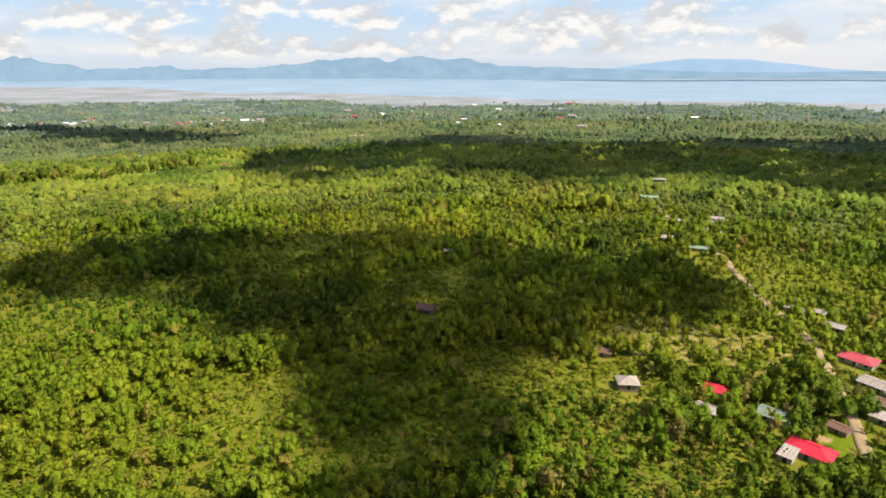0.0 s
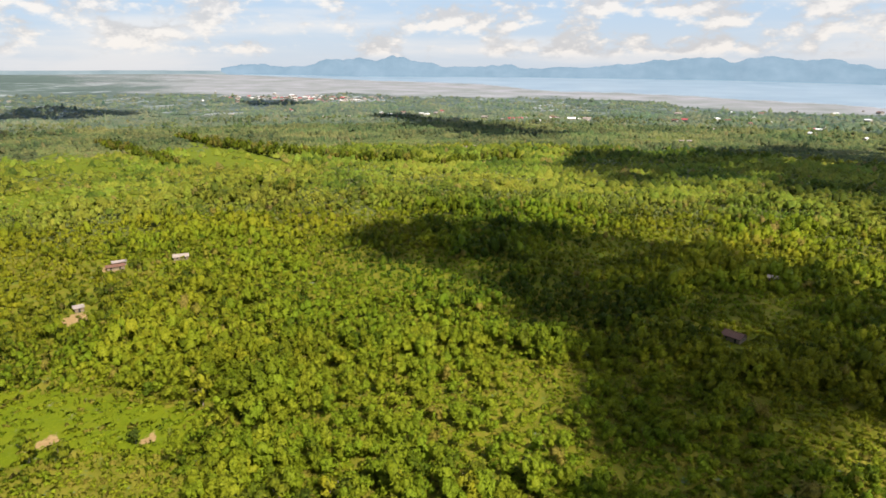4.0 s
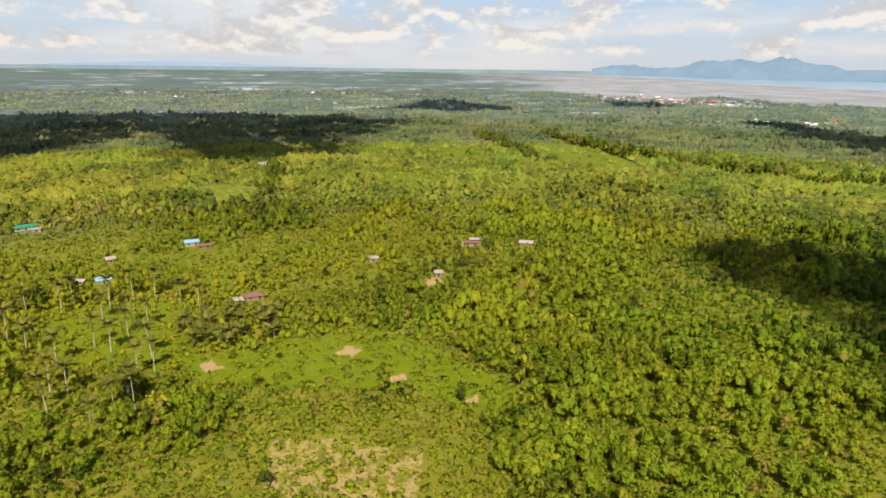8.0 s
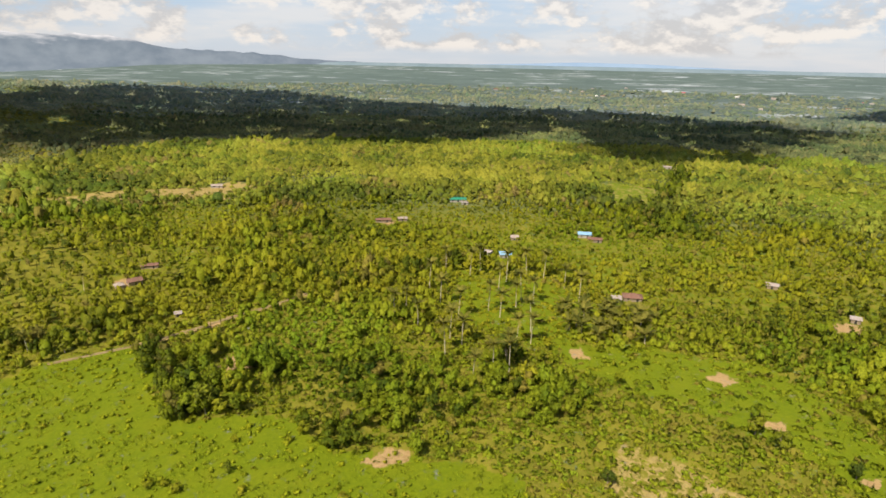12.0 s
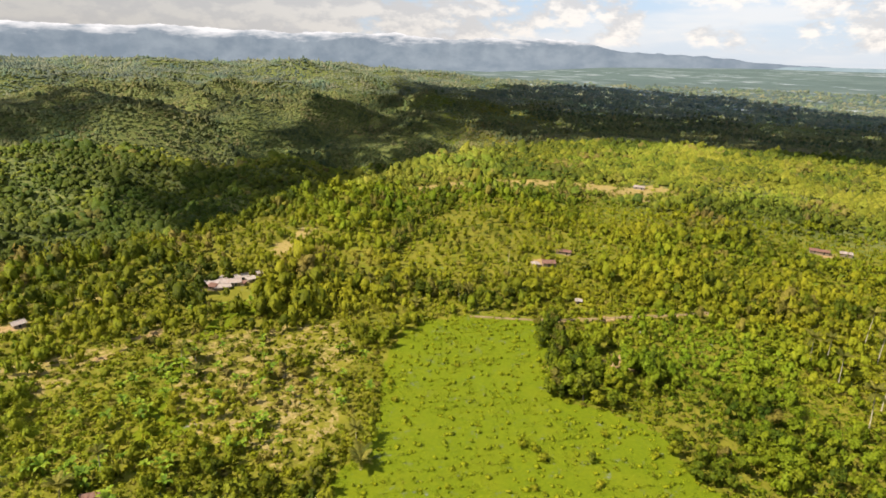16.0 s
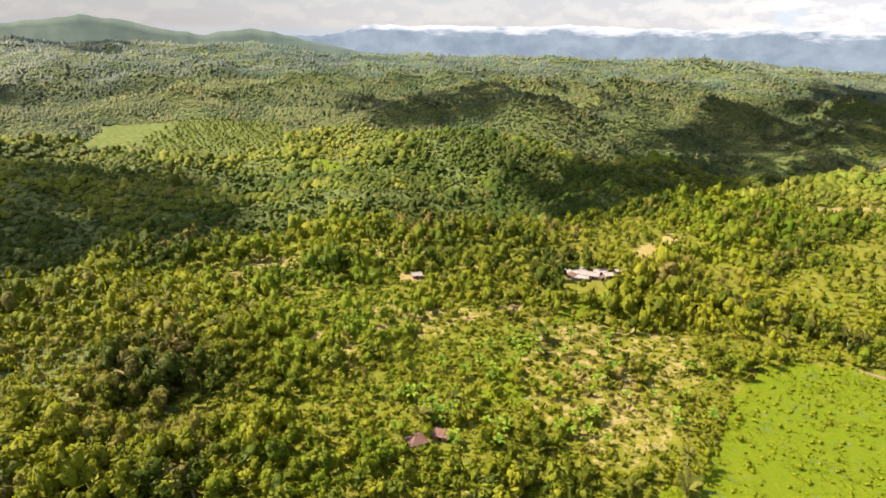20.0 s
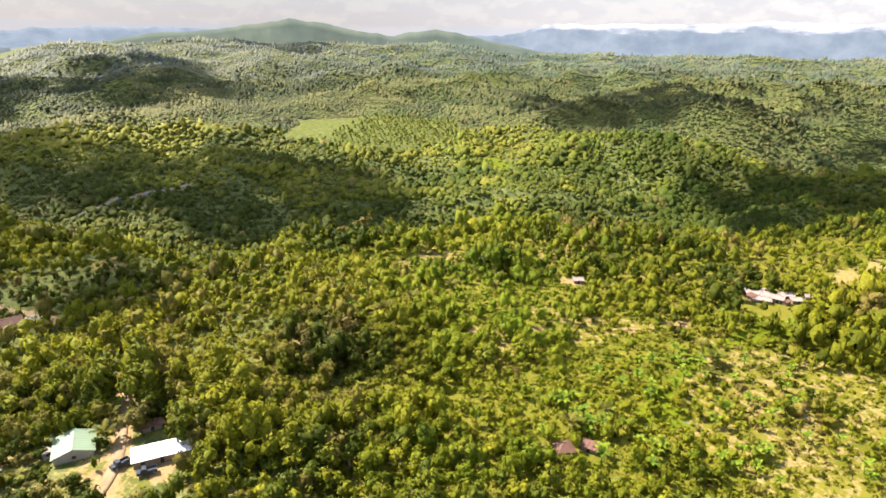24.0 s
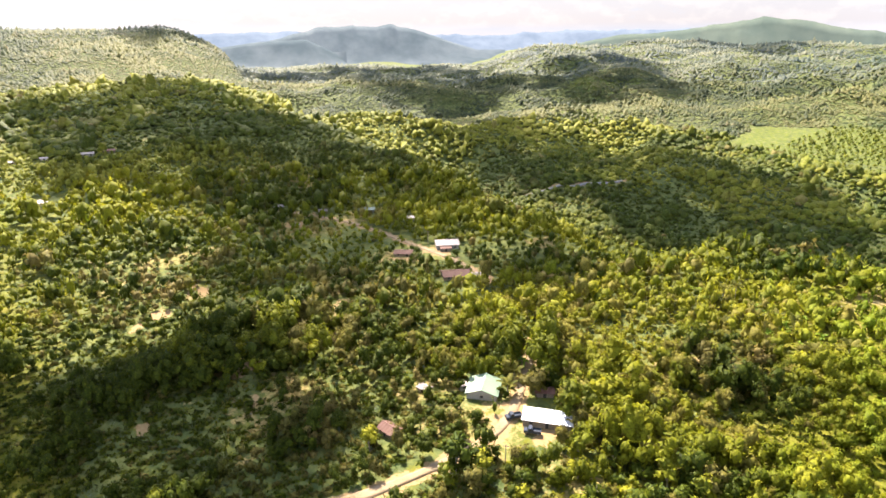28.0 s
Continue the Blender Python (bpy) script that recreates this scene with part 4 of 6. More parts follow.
house(127, 155, -10, 8, 5.5, 2.6, "gable", M_RUST, M_WALL, "house with a rusty brown roof beside the road", 0.3)
house(121, 149, -14, 7, 4.5, 2.5, "shed", M_WHITE, M_WALL, "roadside shed with a pale zinc roof", 0.14)
house(133, 161, -10, 5, 4, 2.4, "shed", M_WHITE, M_WALL, "small roadside shed with a pale zinc roof", 0.14)
house(106, 144.5, -18, 5.5, 3.8, 2.5, "gable", M_RUST, M_BOARD, "little brown hut beside the lane", 0.34)
house(97, 170, 0, 2.6, 2.6, 2.4, "hip", M_WHITE, M_WALL, "tiny hut with a white roof", 0.7, 0.3)
house(139, 226, -20, 8, 4.5, 2.6, "gable", M_WHITE, M_WALL, "house with a bleached zinc roof among palms", 0.3)
house(146, 222, -20, 6, 4.2, 2.6, "gable", M_WHITE, M_BOARD, "hut with a bleached zinc roof among palms", 0.3)
house(144, 209, -10, 7.5, 5, 2.6, "gable", M_GREY, M_BOARD, "hut with a mottled grey roof", 0.35)
for hx, hy, hl, hm in ((146, 374, 11, M_WHITE), (172, 378, 13, M_WHITE), (166, 368, 8, M_GREY), (136, 313, 10, M_GREEN), (163, 342, 6, M_WHITE), (127, 335, 6, M_WHITE), (117, 302, 6, M_GREY), (154, 352, 7, M_GREY)):
    house(hx, hy, -8, hl, 6, 2.8, "gable", hm, M_WALL, "small roadside house with a pale roof", 0.3)
house(153, 447, 0, 14, 7, 3, "gable", M_GREEN, M_WALL, "pale green-roofed house in the plain", 0.25)
house(188, 527, 0, 12, 7, 3, "gable", M_WHITE, M_WALL, "white-roofed house in the plain", 0.25)
FOOTPRINTS += [(-7, 223, 5), (-7, 217, 4.5)]
house(-7, 229, -24, 7.5, 5.6, 3.0, "gable", M_RUST, M_BOARD, "lone hut with a faded reddish roof in the shade", 0.45)
house(3, 312, 0, 5, 4, 2.6, "gable", M_GREY, M_BOARD, "lone hut with a grey roof in the trees", 0.35)
house(-394, 794, 3, 24, 8, 3.5, "gable", M_WHITE, M_WALL, "long white-roofed farm building", 0.2)
house(-146, 1084, 3, 22, 9, 3.5, "gable", M_WHITE, M_WALL, "long white-roofed building in the plain", 0.2)
# farms on the plateau's edge
house(-281, 174, 5, 9, 4.5, 2.8, "gable", M_RUST, M_BOARD, "long dark farmhouse with a rusty roof", 0.3)
house(-286, 179.5, 5, 7, 4, 2.8, "gable", M_WHITE, M_BOARD, "bleached zinc roof joined to a dark farmhouse", 0.25)
house(-268, 202, 0, 8, 5, 2.8, "gable", M_GREY, M_BOARD, "hut with a weathered grey roof in scrub", 0.4)
house(-278.5, 114, 4, 5.2, 4.4, 2.6, "gable", M_WHITE, M_BOARD, "small hut with a bright zinc roof", 0.3)
house(-242, 132, 6, 3.8, 3.4, 2.8, "shed", M_WHITE, M_BOARD, "tiny pale hut on bare soil", 0.15)
house(-254, 49, 8, 8.5, 6, 2.7, "hip", M_RUST, M_BOARD, "hut with a brown roof beside young palms", 0.4)
house(-251, 42, 8, 4.2, 4, 2.5, "shed", M_WHITE, M_BOARD, "pale annex beside the brown-roofed hut", 0.15)
house(-352, 37, 4, 8, 6, 3.2, "gable", M_BLUE, M_WALL, "house with a bright blue sheet roof", 0.32)
house(-343, 42, 6, 8.5, 5, 2.6, "gable", M_RUST, M_BOARD, "low reddish-roofed wing before the blue roof", 0.26)
house(-306, -7, 10, 6.5, 5.5, 2.8, "gable", M_BLUE, M_WALL, "hut with a light blue roof by the coconut palms", 0.36)
house(-309, -17, -26, 7, 4, 2.6, "gable", M_WHITE, M_WALL, "hut with a white zinc roof by the coconut palms", 0.25)
house(-433, -46, 6, 13, 7, 3, "gable", M_TEAL, M_WALL, "farmhouse with a green sheet roof", 0.3)
house(-424, -40, 6, 5, 4, 2.5, "shed", M_WHITE, M_WALL, "small pale shed behind the green roof", 0.15)
house(-339, -3, 4, 4.5, 4, 2.5, "gable", M_GREY, M_BOARD, "small thatch-grey hut in bushes", 0.5)
house(-360, -84, 5, 10, 5, 2.6, "gable", M_RUST, M_BOARD, "low rusty farm sheds on bare soil", 0.25)
house(-366, -73, 5, 6, 4, 2.5, "shed", M_GREY, M_BOARD, "patched grey shed beside rusty farm sheds", 0.15)
house(-447, -237, -6, 9, 6, 2.8, "gable", M_WHITE, M_WALL, "white-roofed hut near the rim", 0.3)
house(-656, 146, 0, 9, 6, 3, "gable", M_WHITE, M_WALL, "white-roofed hut at the edge of the plain", 0.3)
house(-232, -165, 12, 6.5, 5, 2.8, "gable", M_RUST, M_BOARD, "brown hut with a zinc-patched roof on bare soil", 0.36)
house(-226, -168, 12, 3.6, 3.4, 2.6, "hip", M_GREY, M_BOARD, "small grey-roofed hut next to a brown one", 0.5)
house(-253, -171, -8, 8, 4, 2.4, "gable", M_RUST, M_BOARD, "low brown shed with a rusty roof", 0.3)
house(-203, -128, 0, 2.4, 2.2, 2.2, "shed", M_WHITE, M_BOARD, "tiny white-roofed shelter by the path", 0.15)
# cluster with patched zinc roofs near the drop
house(-106, -236, -6, 9, 5.5, 2.7, "gable", M_GREY, M_BOARD, "farmhouse with patched pinkish-grey zinc roofs", 0.3)
house(-99, -240, -10, 7, 5, 2.5, "gable", M_WHITE, M_BOARD, "farm shed with a bleached zinc roof", 0.28)
house(-112, -239, 12, 6, 5, 2.9, "gable", M_GREY, M_BOARD, "farm shed with a mottled grey roof", 0.34)
house(-101, -233.5, 4, 7, 3.4, 2.0, "shed", M_GREY, M_BOARD, "lean-to with patched grey sheets", 0.12)
for hx, hy, hr, hl, hw, hh, hm in ((-103.5, -240.5, 38, 5, 3.6, 3.1, M_GREY), (-108.5, -233.2, -24, 5.5, 3.0, 2.2, M_RUST), (-98, -236, 64, 5, 3.4, 2.5, M_RUST), (-114.5, -234.5, 30, 5, 3.2, 2.1, M_GREY), (-95.5, -241, -30, 4, 3, 2.3, M_RUST)):
    house(hx, hy, hr, hl, hw, hh, "shed", hm, M_BOARD, "lean-to of the farm with patched pinkish-grey sheets", 0.16, 0.3)
house(-121, -239, 20, 3.6, 3.2, 2.3, "gable", M_WHITE, M_BOARD, "small outbuilding with a pale roof", 0.3)
house(-31, -242, 15, 4.2, 3.6, 2.4, "gable", M_GREY, M_BOARD, "little hut at the rim with a brown roof", 0.4)
house(-17, -130.5, 24, 4.2, 4.0, 2.4, "hip", M_RUST, M_BOARD, "small hut with a brown pyramid roof among bananas", 0.55, 0.6)
house(-23.5, -132, -14, 4.4, 2.8, 2.0, "shed", M_RUST, M_BOARD, "low brown shed beside the pyramid-roofed hut", 0.2)
# yard with the long white shed
house(101.6, -116.2, 82, 9.8, 9.4, 3.0, "gable", M_GREEN, M_WALL, "house with a pale mint-green gable roof", 0.34, 0.5)
house(107, -113.2, -62, 2.4, 2.6, 2.3, "shed", M_GREY, M_WALL, "small grey lean-to at the green-roofed house", 0.12, 0.2)
house(79.3, -116.4, -3, 14.2, 5.6, 3.0, "shed", M_BRIGHT, M_BOARD, "long shed with a bright white sheet roof", 0.12, 0.4, "shed")
house(88.5, -127.5, 4, 5.5, 4, 2.5, "gable", M_RUST, M_BOARD, "hut with a reddish roof under trees", 0.3)
FOOTPRINTS += [(-303, -8, 6), (-298, -9, 6), (85, -121, 4), (86.3, -123.4, 3.6), (84.6, -120.8, 3.2), (81.6, -131.4, 3.2), (80.6, -128.4, 3.0), (198, -191, 8), (204, -169, 6), (166, -166, 8), (161, -170, 7), (194, -184, 6), (84, -104, 4.5), (88, -108, 4.5), (80, -107, 4.5), (92, -118, 3), (94.5, -123, 2.5), (96, -110, 3), (101, -108.5, 3), (104, -112, 2.5), (88, -99, 3), (89, -93, 2.5), (90, -86, 2.5), (91, -79, 2.5), (77, -101, 5), (72, -106, 4),
               (-104, -230, 9), (-110, -231, 7), (-98, -231, 7), (-104, -223, 7), (-97, -225, 6)]
house(83.2, -134.5, 10, 4, 3.4, 2.5, "gable", M_GREY, M_BOARD, "hut with a pale patched roof under trees", 0.34)
house(105, -84, -50, 5.2, 3.8, 2.6, "gable", M_RUST, M_BOARD, "hut with a brown patched roof among trees", 0.45)
house(114, -104.5, -40, 3.6, 2.4, 2.2, "gable", M_GREY, M_BOARD, "tiny open shelter with a pale roof", 0.3)
# ridge village
house(200, -199, 8, 12, 9, 3.6, "gable", M_WHITE, M_WALL, "two-storey house with a pinkish zinc roof", 0.34)
house(196, -194.5, 8, 6, 3, 2.4, "shed", M_RUST, M_BOARD, "rusty porch before the two-storey house", 0.14, 0.2)
house(206, -176.5, -6, 9, 6, 2.3, "gable", M_RUST, M_BOARD, "low hut with a reddish-brown roof", 0.28)
house(169, -173.5, 14, 13, 8.5, 2.5, "gable", M_RUST, M_BOARD, "low house with a dark rusty roof by the road", 0.3)
house(162, -178, 14, 5.5, 5, 2.5, "gable", M_WHITE, M_BOARD, "annex with a bleached roof by the road", 0.26)
house(313, -174, 0, 8, 5.5, 2.7, "gable", M_WHITE, M_WALL, "hut with a pinkish-white roof on the ridge", 0.28)
house(278, -211, 10, 10, 6, 2.8, "gable", M_DKGREEN, M_WALL, "house with a dull grey-green roof on the ridge", 0.3)
house(249, -219, 0, 5.5, 4.5, 2.6, "gable", M_WHITE, M_WALL, "white-roofed hut on the ridge", 0.3)
house(292, -190, 6, 5, 4, 2.5, "gable", M_GREY, M_BOARD, "hut with a pale roof at the road's end", 0.3)
house(403, -73, 4, 11, 8, 2.8, "hip", M_WHITE, M_WALL, "white house with a grey-white hip roof on a lawn", 0.3)
house(491, -126, 2, 9, 6, 2.8, "gable", M_GREY, M_WALL, "house with a pale roof on the slope", 0.3)
house(489, -140, 2, 8, 6, 2.8, "gable", M_RUST, M_BOARD, "house with a brown roof on the slope", 0.36)
house(433, -111, 0, 7, 4.5, 2.5, "gable", M_GREY, M_BOARD, "hut with a pale roof on the slope", 0.25)
house(498, -100, 0, 5, 4, 2.5, "gable", M_WHITE, M_WALL, "white hut on the slope", 0.3)
house(501, -82, 0, 5, 4, 2.5, "gable", M_WHITE, M_WALL, "white hut on the slope", 0.3)


# far town: plain gabled houses, each with walls and roof
def town():
    q = np.random.RandomState(9)
    protos = []
    for mat in (M_BRIGHT, M_WHITE, M_RUST, M_REDROSE):
        e = new("town_house", None)
        tagged(e, "far small-town house with a sheet roof", "house", "houses of the far town")
        bm = bmesh.new()
        box(bm, -7, 7, -4, 4, -1, 4)
        part("wall", bm, M_WALL, e)
        part("roof", slab(((-7.6, -4.6, 3.9), (7.6, -4.6, 3.9), (7.6, 0, 6), (-7.6, 0, 6)), 0.1, 6), mat, e)
        part("roof", slab(((7.6, 4.6, 3.9), (-7.6, 4.6, 3.9), (-7.6, 0, 6), (7.6, 0, 6)), 0.1, 6), mat, e)
        protos.append(e)
    n = 0
    spots, last = [], []
    for i in range(120):
        k = q.rand()
        spots.append((-2050 + 580 * k + 60 * q.randn(), 1870 + 250 * k + 75 * q.randn()))
    for cx, cy, m, s in ((-626, 1479, 8, 50), (-493, 1540, 8, 40), (-950, 1500, 8, 120), (350, 1500, 10, 180), (-200, 1700, 14, 260), (250, 2000, 10, 200), (-1200, 1300, 8, 200), (-2600, 900, 12, 250), (-2800, 300, 10, 260)):
        spots += [(cx + s * q.randn(), cy + s * 0.6 * q.randn()) for _ in range(m)]
    for x, y in spots:
        i = q.choice(4, p=(0.25, 0.4, 0.2, 0.15))
        m = pose(x, y, elev(x, y), 0, 0, q.rand() * 180) @ Matrix.Diagonal((*[0.7 + 0.7 * q.rand()] * 3, 1))
        if n < 4:
            last.append((protos[n], m))
            n += 1
        else:
            copy_thing(protos[i], m)
    for e, m in last:
        e.matrix_world = m


town()




make_ground()


# ---- forest ----
rs = np.random.RandomState(4)


def icosa():
    p = (1 + 5 ** 0.5) / 2
    v = np.array([(-1, p, 0), (1, p, 0), (-1, -p, 0), (1, -p, 0), (0, -1, p), (0, 1, p), (0, -1, -p), (0, 1, -p), (p, 0, -1), (p, 0, 1), (-p, 0, -1), (-p, 0, 1)], float)
    f = np.array([(0, 11, 5), (0, 5, 1), (0, 1, 7), (0, 7, 10), (0, 10, 11), (1, 5, 9), (5, 11, 4), (11, 10, 2), (10, 7, 6), (7, 1, 8), (3, 9, 4), (3, 4, 2), (3, 2, 6), (3, 6, 8), (3, 8, 9), (4, 9, 5), (2, 4, 11), (6, 2, 10), (8, 6, 7), (9, 8, 1)])
    return v / np.linalg.norm(v[0]), f


ICO_V, ICO_F = icosa()


def crown_template(seed, leaves, lobes, size, tall=1.0, core=0.86, upright=0.0):
    """A crown of unit half-width with its foot at z = 0: lobes of folded leaf sprays round dense cores."""
    q = np.random.RandomState(seed)
    centres, radii = [], []
    for i in range(lobes):
        a, d = q.rand() * 6.283, (0.0 if lobes == 1 else (0.50 if lobes < 4 else 0.66) * q.rand() ** 0.5)
        centres.append((d * math.cos(a), d * math.sin(a), tall * (0.62 + (0.6 if lobes < 4 else 0.9) * (q.rand() - 0.35) * (lobes > 1))))
        radii.append((0.92 if lobes == 1 else 0.62 if lobes < 4 else 0.46) * (0.75 + 0.5 * q.rand()))
    v, f, lobe = [], [], []
    middle = np.array([0, 0, tall * 0.45])
    for c, rad in zip(centres, radii):
        if not core:
            break
        k = sum(len(b) for b in v)
        out = np.array(c) - middle
        lobe.append(ICO_V + 0.5 * out + (0, 0, 0.3))
        w = ICO_V * (1 + 0.5 * (q.rand(12, 1) - 0.5)) * np.array([rad, rad, rad * tall * 0.9]) * core + c
        v.append(w)
        f.append(np.array([t for t in ICO_F if ICO_V[t, 2].mean() > -0.45]) + k)
    for _ in range(leaves):
        b = q.randint(lobes)
        n = q.randn(3)
        n[2] = abs(n[2]) * 0.9 - 0.25
        n /= np.linalg.norm(n)
        p = np.array(centres[b]) + n * radii[b] * np.array([1, 1, tall * 0.9]) * (0.84 + 0.36 * q.rand())
        n2 = n + 0.6 * q.randn(3) + np.array([0, 0, 0.45])
        n2 /= np.linalg.norm(n2)
        t1 = np.cross(n2, q.randn(3))
        t1 /= np.linalg.norm(t1)
        if upright:
            t1 = t1 * (1 - upright) + np.array([0, 0, 1]) * upright
        t2 = np.cross(n2, t1)
        s = size * (0.7 + 0.6 * q.rand())
        k = sum(len(b) for b in v)
        droop = -0.28 * s * n2
        v.append(np.array([p - t1 * s, p - t2 * s * 0.55 + droop, p + t1 * s * 1.1, p + t2 * s * 0.55 + droop]))
        f.append(np.array([(0, 1, 2), (0, 2, 3)]) + k)
        lobe.append(np.tile(n + 0.5 * (np.array(centres[b]) - middle) + 0.42 * q.randn(3) + (0, 0, 0.3), (4, 1)))
    lobe = np.concatenate(lobe)
    return np.concatenate(v), np.concatenate(f), lobe / np.linalg.norm(lobe, axis=1)[:, None]


def rounded(v, f, centre):
    """Adds the direction from the middle of the crown to each corner."""
    n = v - np.asarray(centre)
    return v, f, n / np.maximum(1e-6, np.linalg.norm(n, axis=1))[:, None]


def palm_template(seed, fronds=9, leaflets=False):
    """A palm of unit height with a thin trunk and arching fronds."""
    q = np.random.RandomState(seed)
    v, f = [], []
    lean = (q.rand(2) - 0.5) * 0.16
    ring = np.array([(math.cos(a), math.sin(a)) for a in (0, 2.094, 4.189)])
    w = np.concatenate([np.column_stack([ring * 0.022, np.zeros(3)]), np.column_stack([ring * 0.014 + lean, np.full(3, 0.84)])])
    v.append(w)
    f.append(np.array([(0, 1, 4), (0, 4, 3), (1, 2, 5), (1, 5, 4), (2, 0, 3), (2, 3, 5)]))
    base = np.array([*lean, 0.84])
    for i in range(fronds):
        a, up, ln_ = 6.283 * (i + 0.5 * q.rand()) / fronds, 0.1 + 0.75 * q.rand(), 0.27 + 0.08 * q.rand()
        d, s = np.array([math.cos(a), math.sin(a), 0]), np.array([-math.sin(a), math.cos(a), 0])
        p1 = base + d * ln_ * 0.5 + np.array([0, 0, 0.13 * up])
        p2 = base + d * ln_ + np.array([0, 0, 0.13 * up - 0.16])
        k = sum(len(b) for b in v)
        wd = 0.055
        v.append(np.array([base, p1 + s * wd + (0, 0, -0.03), p1, p1 - s * wd + (0, 0, -0.03), p2]))
        f.append(np.array([(0, 1, 2), (0, 2, 3), (1, 4, 2), (2, 4, 3)]) + k)
    return rounded(np.concatenate(v), np.concatenate(f), base - (0, 0, 0.12))


NEAR = [crown_template(100 + i, 112, 5 + i % 3, 0.142, 0.95 + 0.25 * (i % 3), 0.72) for i in range(8)]
MIDDLE = [crown_template(200 + i, 15, 1 + i % 3, 0.27, 0.9 + 0.2 * (i % 4), 0.72) for i in range(9)]
KNOLL = [crown_template(230 + i, 7, 1, 0.40, 0.8 + 0.15 * (i % 3), 0.78) for i in range(7)]
SHRUB = [crown_template(250 + i, 36, 1 + i % 2, 0.215, 0.75, 0.75) for i in range(5)]
PLUME = [crown_template(270 + i, 18, 1, 0.34, 1.5, 0.6, 0.6) for i in range(5)]
PALMS = [palm_template(300 + i) for i in range(6)]


def far_template(seed, lobes):
    q = np.random.RandomState(seed)
    v, f = [], []
    for i in range(lobes):
        a, d = q.rand() * 6.28, 0.45 * i
        w = ICO_V * (1 + 1.15 * (q.rand(12, 1) - 0.5)) * (0.8 - 0.25 * i) + (d * math.cos(a), d * math.sin(a), 0.2 + 0.25 * q.rand())
        keep = [t for t in ICO_F if ICO_V[t, 2].mean() > -0.1]
        v.append(w)
        f.append(np.array(keep) + 12 * i)
    return rounded(np.concatenate(v), np.concatenate(f), (0, 0, -0.15))


BUSH = [crown_template(470 + i, 9, 1, 0.50, 0.62, 0.55) for i in range(6)]
TUFT = [crown_template(450 + i, 8, 1, 0.42, 0.8, 0, 0.35) for i in range(5)]
FAR = [far_template(400 + i, 1 + (i % 4 == 0)) for i in range(9)]
def dome_template(seed):
    """A small far tree: an uneven cap on a ring."""
    q = np.random.RandomState(seed)
    ring = [(math.cos(i * 1.0472 + 0.5 * q.rand()) * (0.8 + 0.4 * q.rand()), math.sin(i * 1.0472 + 0.5 * q.rand()) * (0.8 + 0.4 * q.rand()), 0.1 + 0.35 * q.rand()) for i in range(6)]
    return rounded(np.array([(0.5 * (q.rand() - 0.5), 0.5 * (q.rand() - 0.5), 0.9 + 0.3 * q.rand())] + ring), np.array([(0, 1 + i, 1 + (i + 1) % 6) for i in range(6)]), (0, 0, -0.6))


DOME = [dome_template(430 + i) for i in range(10)]


def scatter(r0, r1, spacing, a0=-180.0, a1=180.0):
    """Jittered places on rings between two distances; spacing is a function of the distance."""
    xs, ys = [], []
    r = r0
    while r < r1:
        s = spacing(r)
        n = max(1, int(math.radians(a1 - a0) * r / s))
        a = np.radians(a0) + (np.arange(n) + rs.rand(n)) / n * math.radians(a1 - a0)
        d = r + s * (rs.rand(n) - 0.5) * 2.2
        xs.append(-d * np.sin(a))
        ys.append(d * np.cos(a))
        r += s * 0.9
    return np.concatenate(xs), np.concatenate(ys)


def grow(batches, templates, x, y, z, half, tall, tint, dry):
    """Adds one plant at each place to the batches of arrays."""
    which = rs.randint(len(templates), size=len(x))
    for i, (tv, tf, tn) in enumerate(templates):
        k = which == i
        m = int(k.sum())
        if not m:
            continue
        a = rs.rand(m) * 6.283
        c, s = np.cos(a)[:, None], np.sin(a)[:, None]
        h, t = half[k][:, None], tall[k][:, None]
        v = np.stack([(tv[:, 0] * c - tv[:, 1] * s) * h + x[k][:, None], (tv[:, 0] * s + tv[:, 1] * c) * h + y[k][:, None], tv[:, 2] * t + z[k][:, None]], -1)
        lobe = np.stack([tn[:, 0] * c - tn[:, 1] * s, tn[:, 0] * s + tn[:, 1] * c, np.repeat(tn[None, :, 2], m, 0)], -1)
        f = tf[None] + (np.arange(m) * len(tv))[:, None, None]
        batches.append((v.reshape(-1, 3), f.reshape(-1, 3), np.repeat(tint[k], len(tv)), np.repeat(dry[k], len(tv)), lobe.reshape(-1, 3)))


def plant(name, batches, mat, label, category):
    vs, fs, ts, ds, ns, k = [], [], [], [], [], 0
    for v, f, t, d, lobe in batches:
        ns.append(lobe)
        vs.append(v)
        fs.append(f + k)
        ts.append(t)
        ds.append(d)
        k += len(v)
    me = mesh_from(name, np.concatenate(vs), np.concatenate(fs), [mat], dict(tint=np.concatenate(ts), dry=np.concatenate(ds), lobe=np.concatenate(ns)), True)
    return tagged(new(name, me), label, category, kind="stuff")


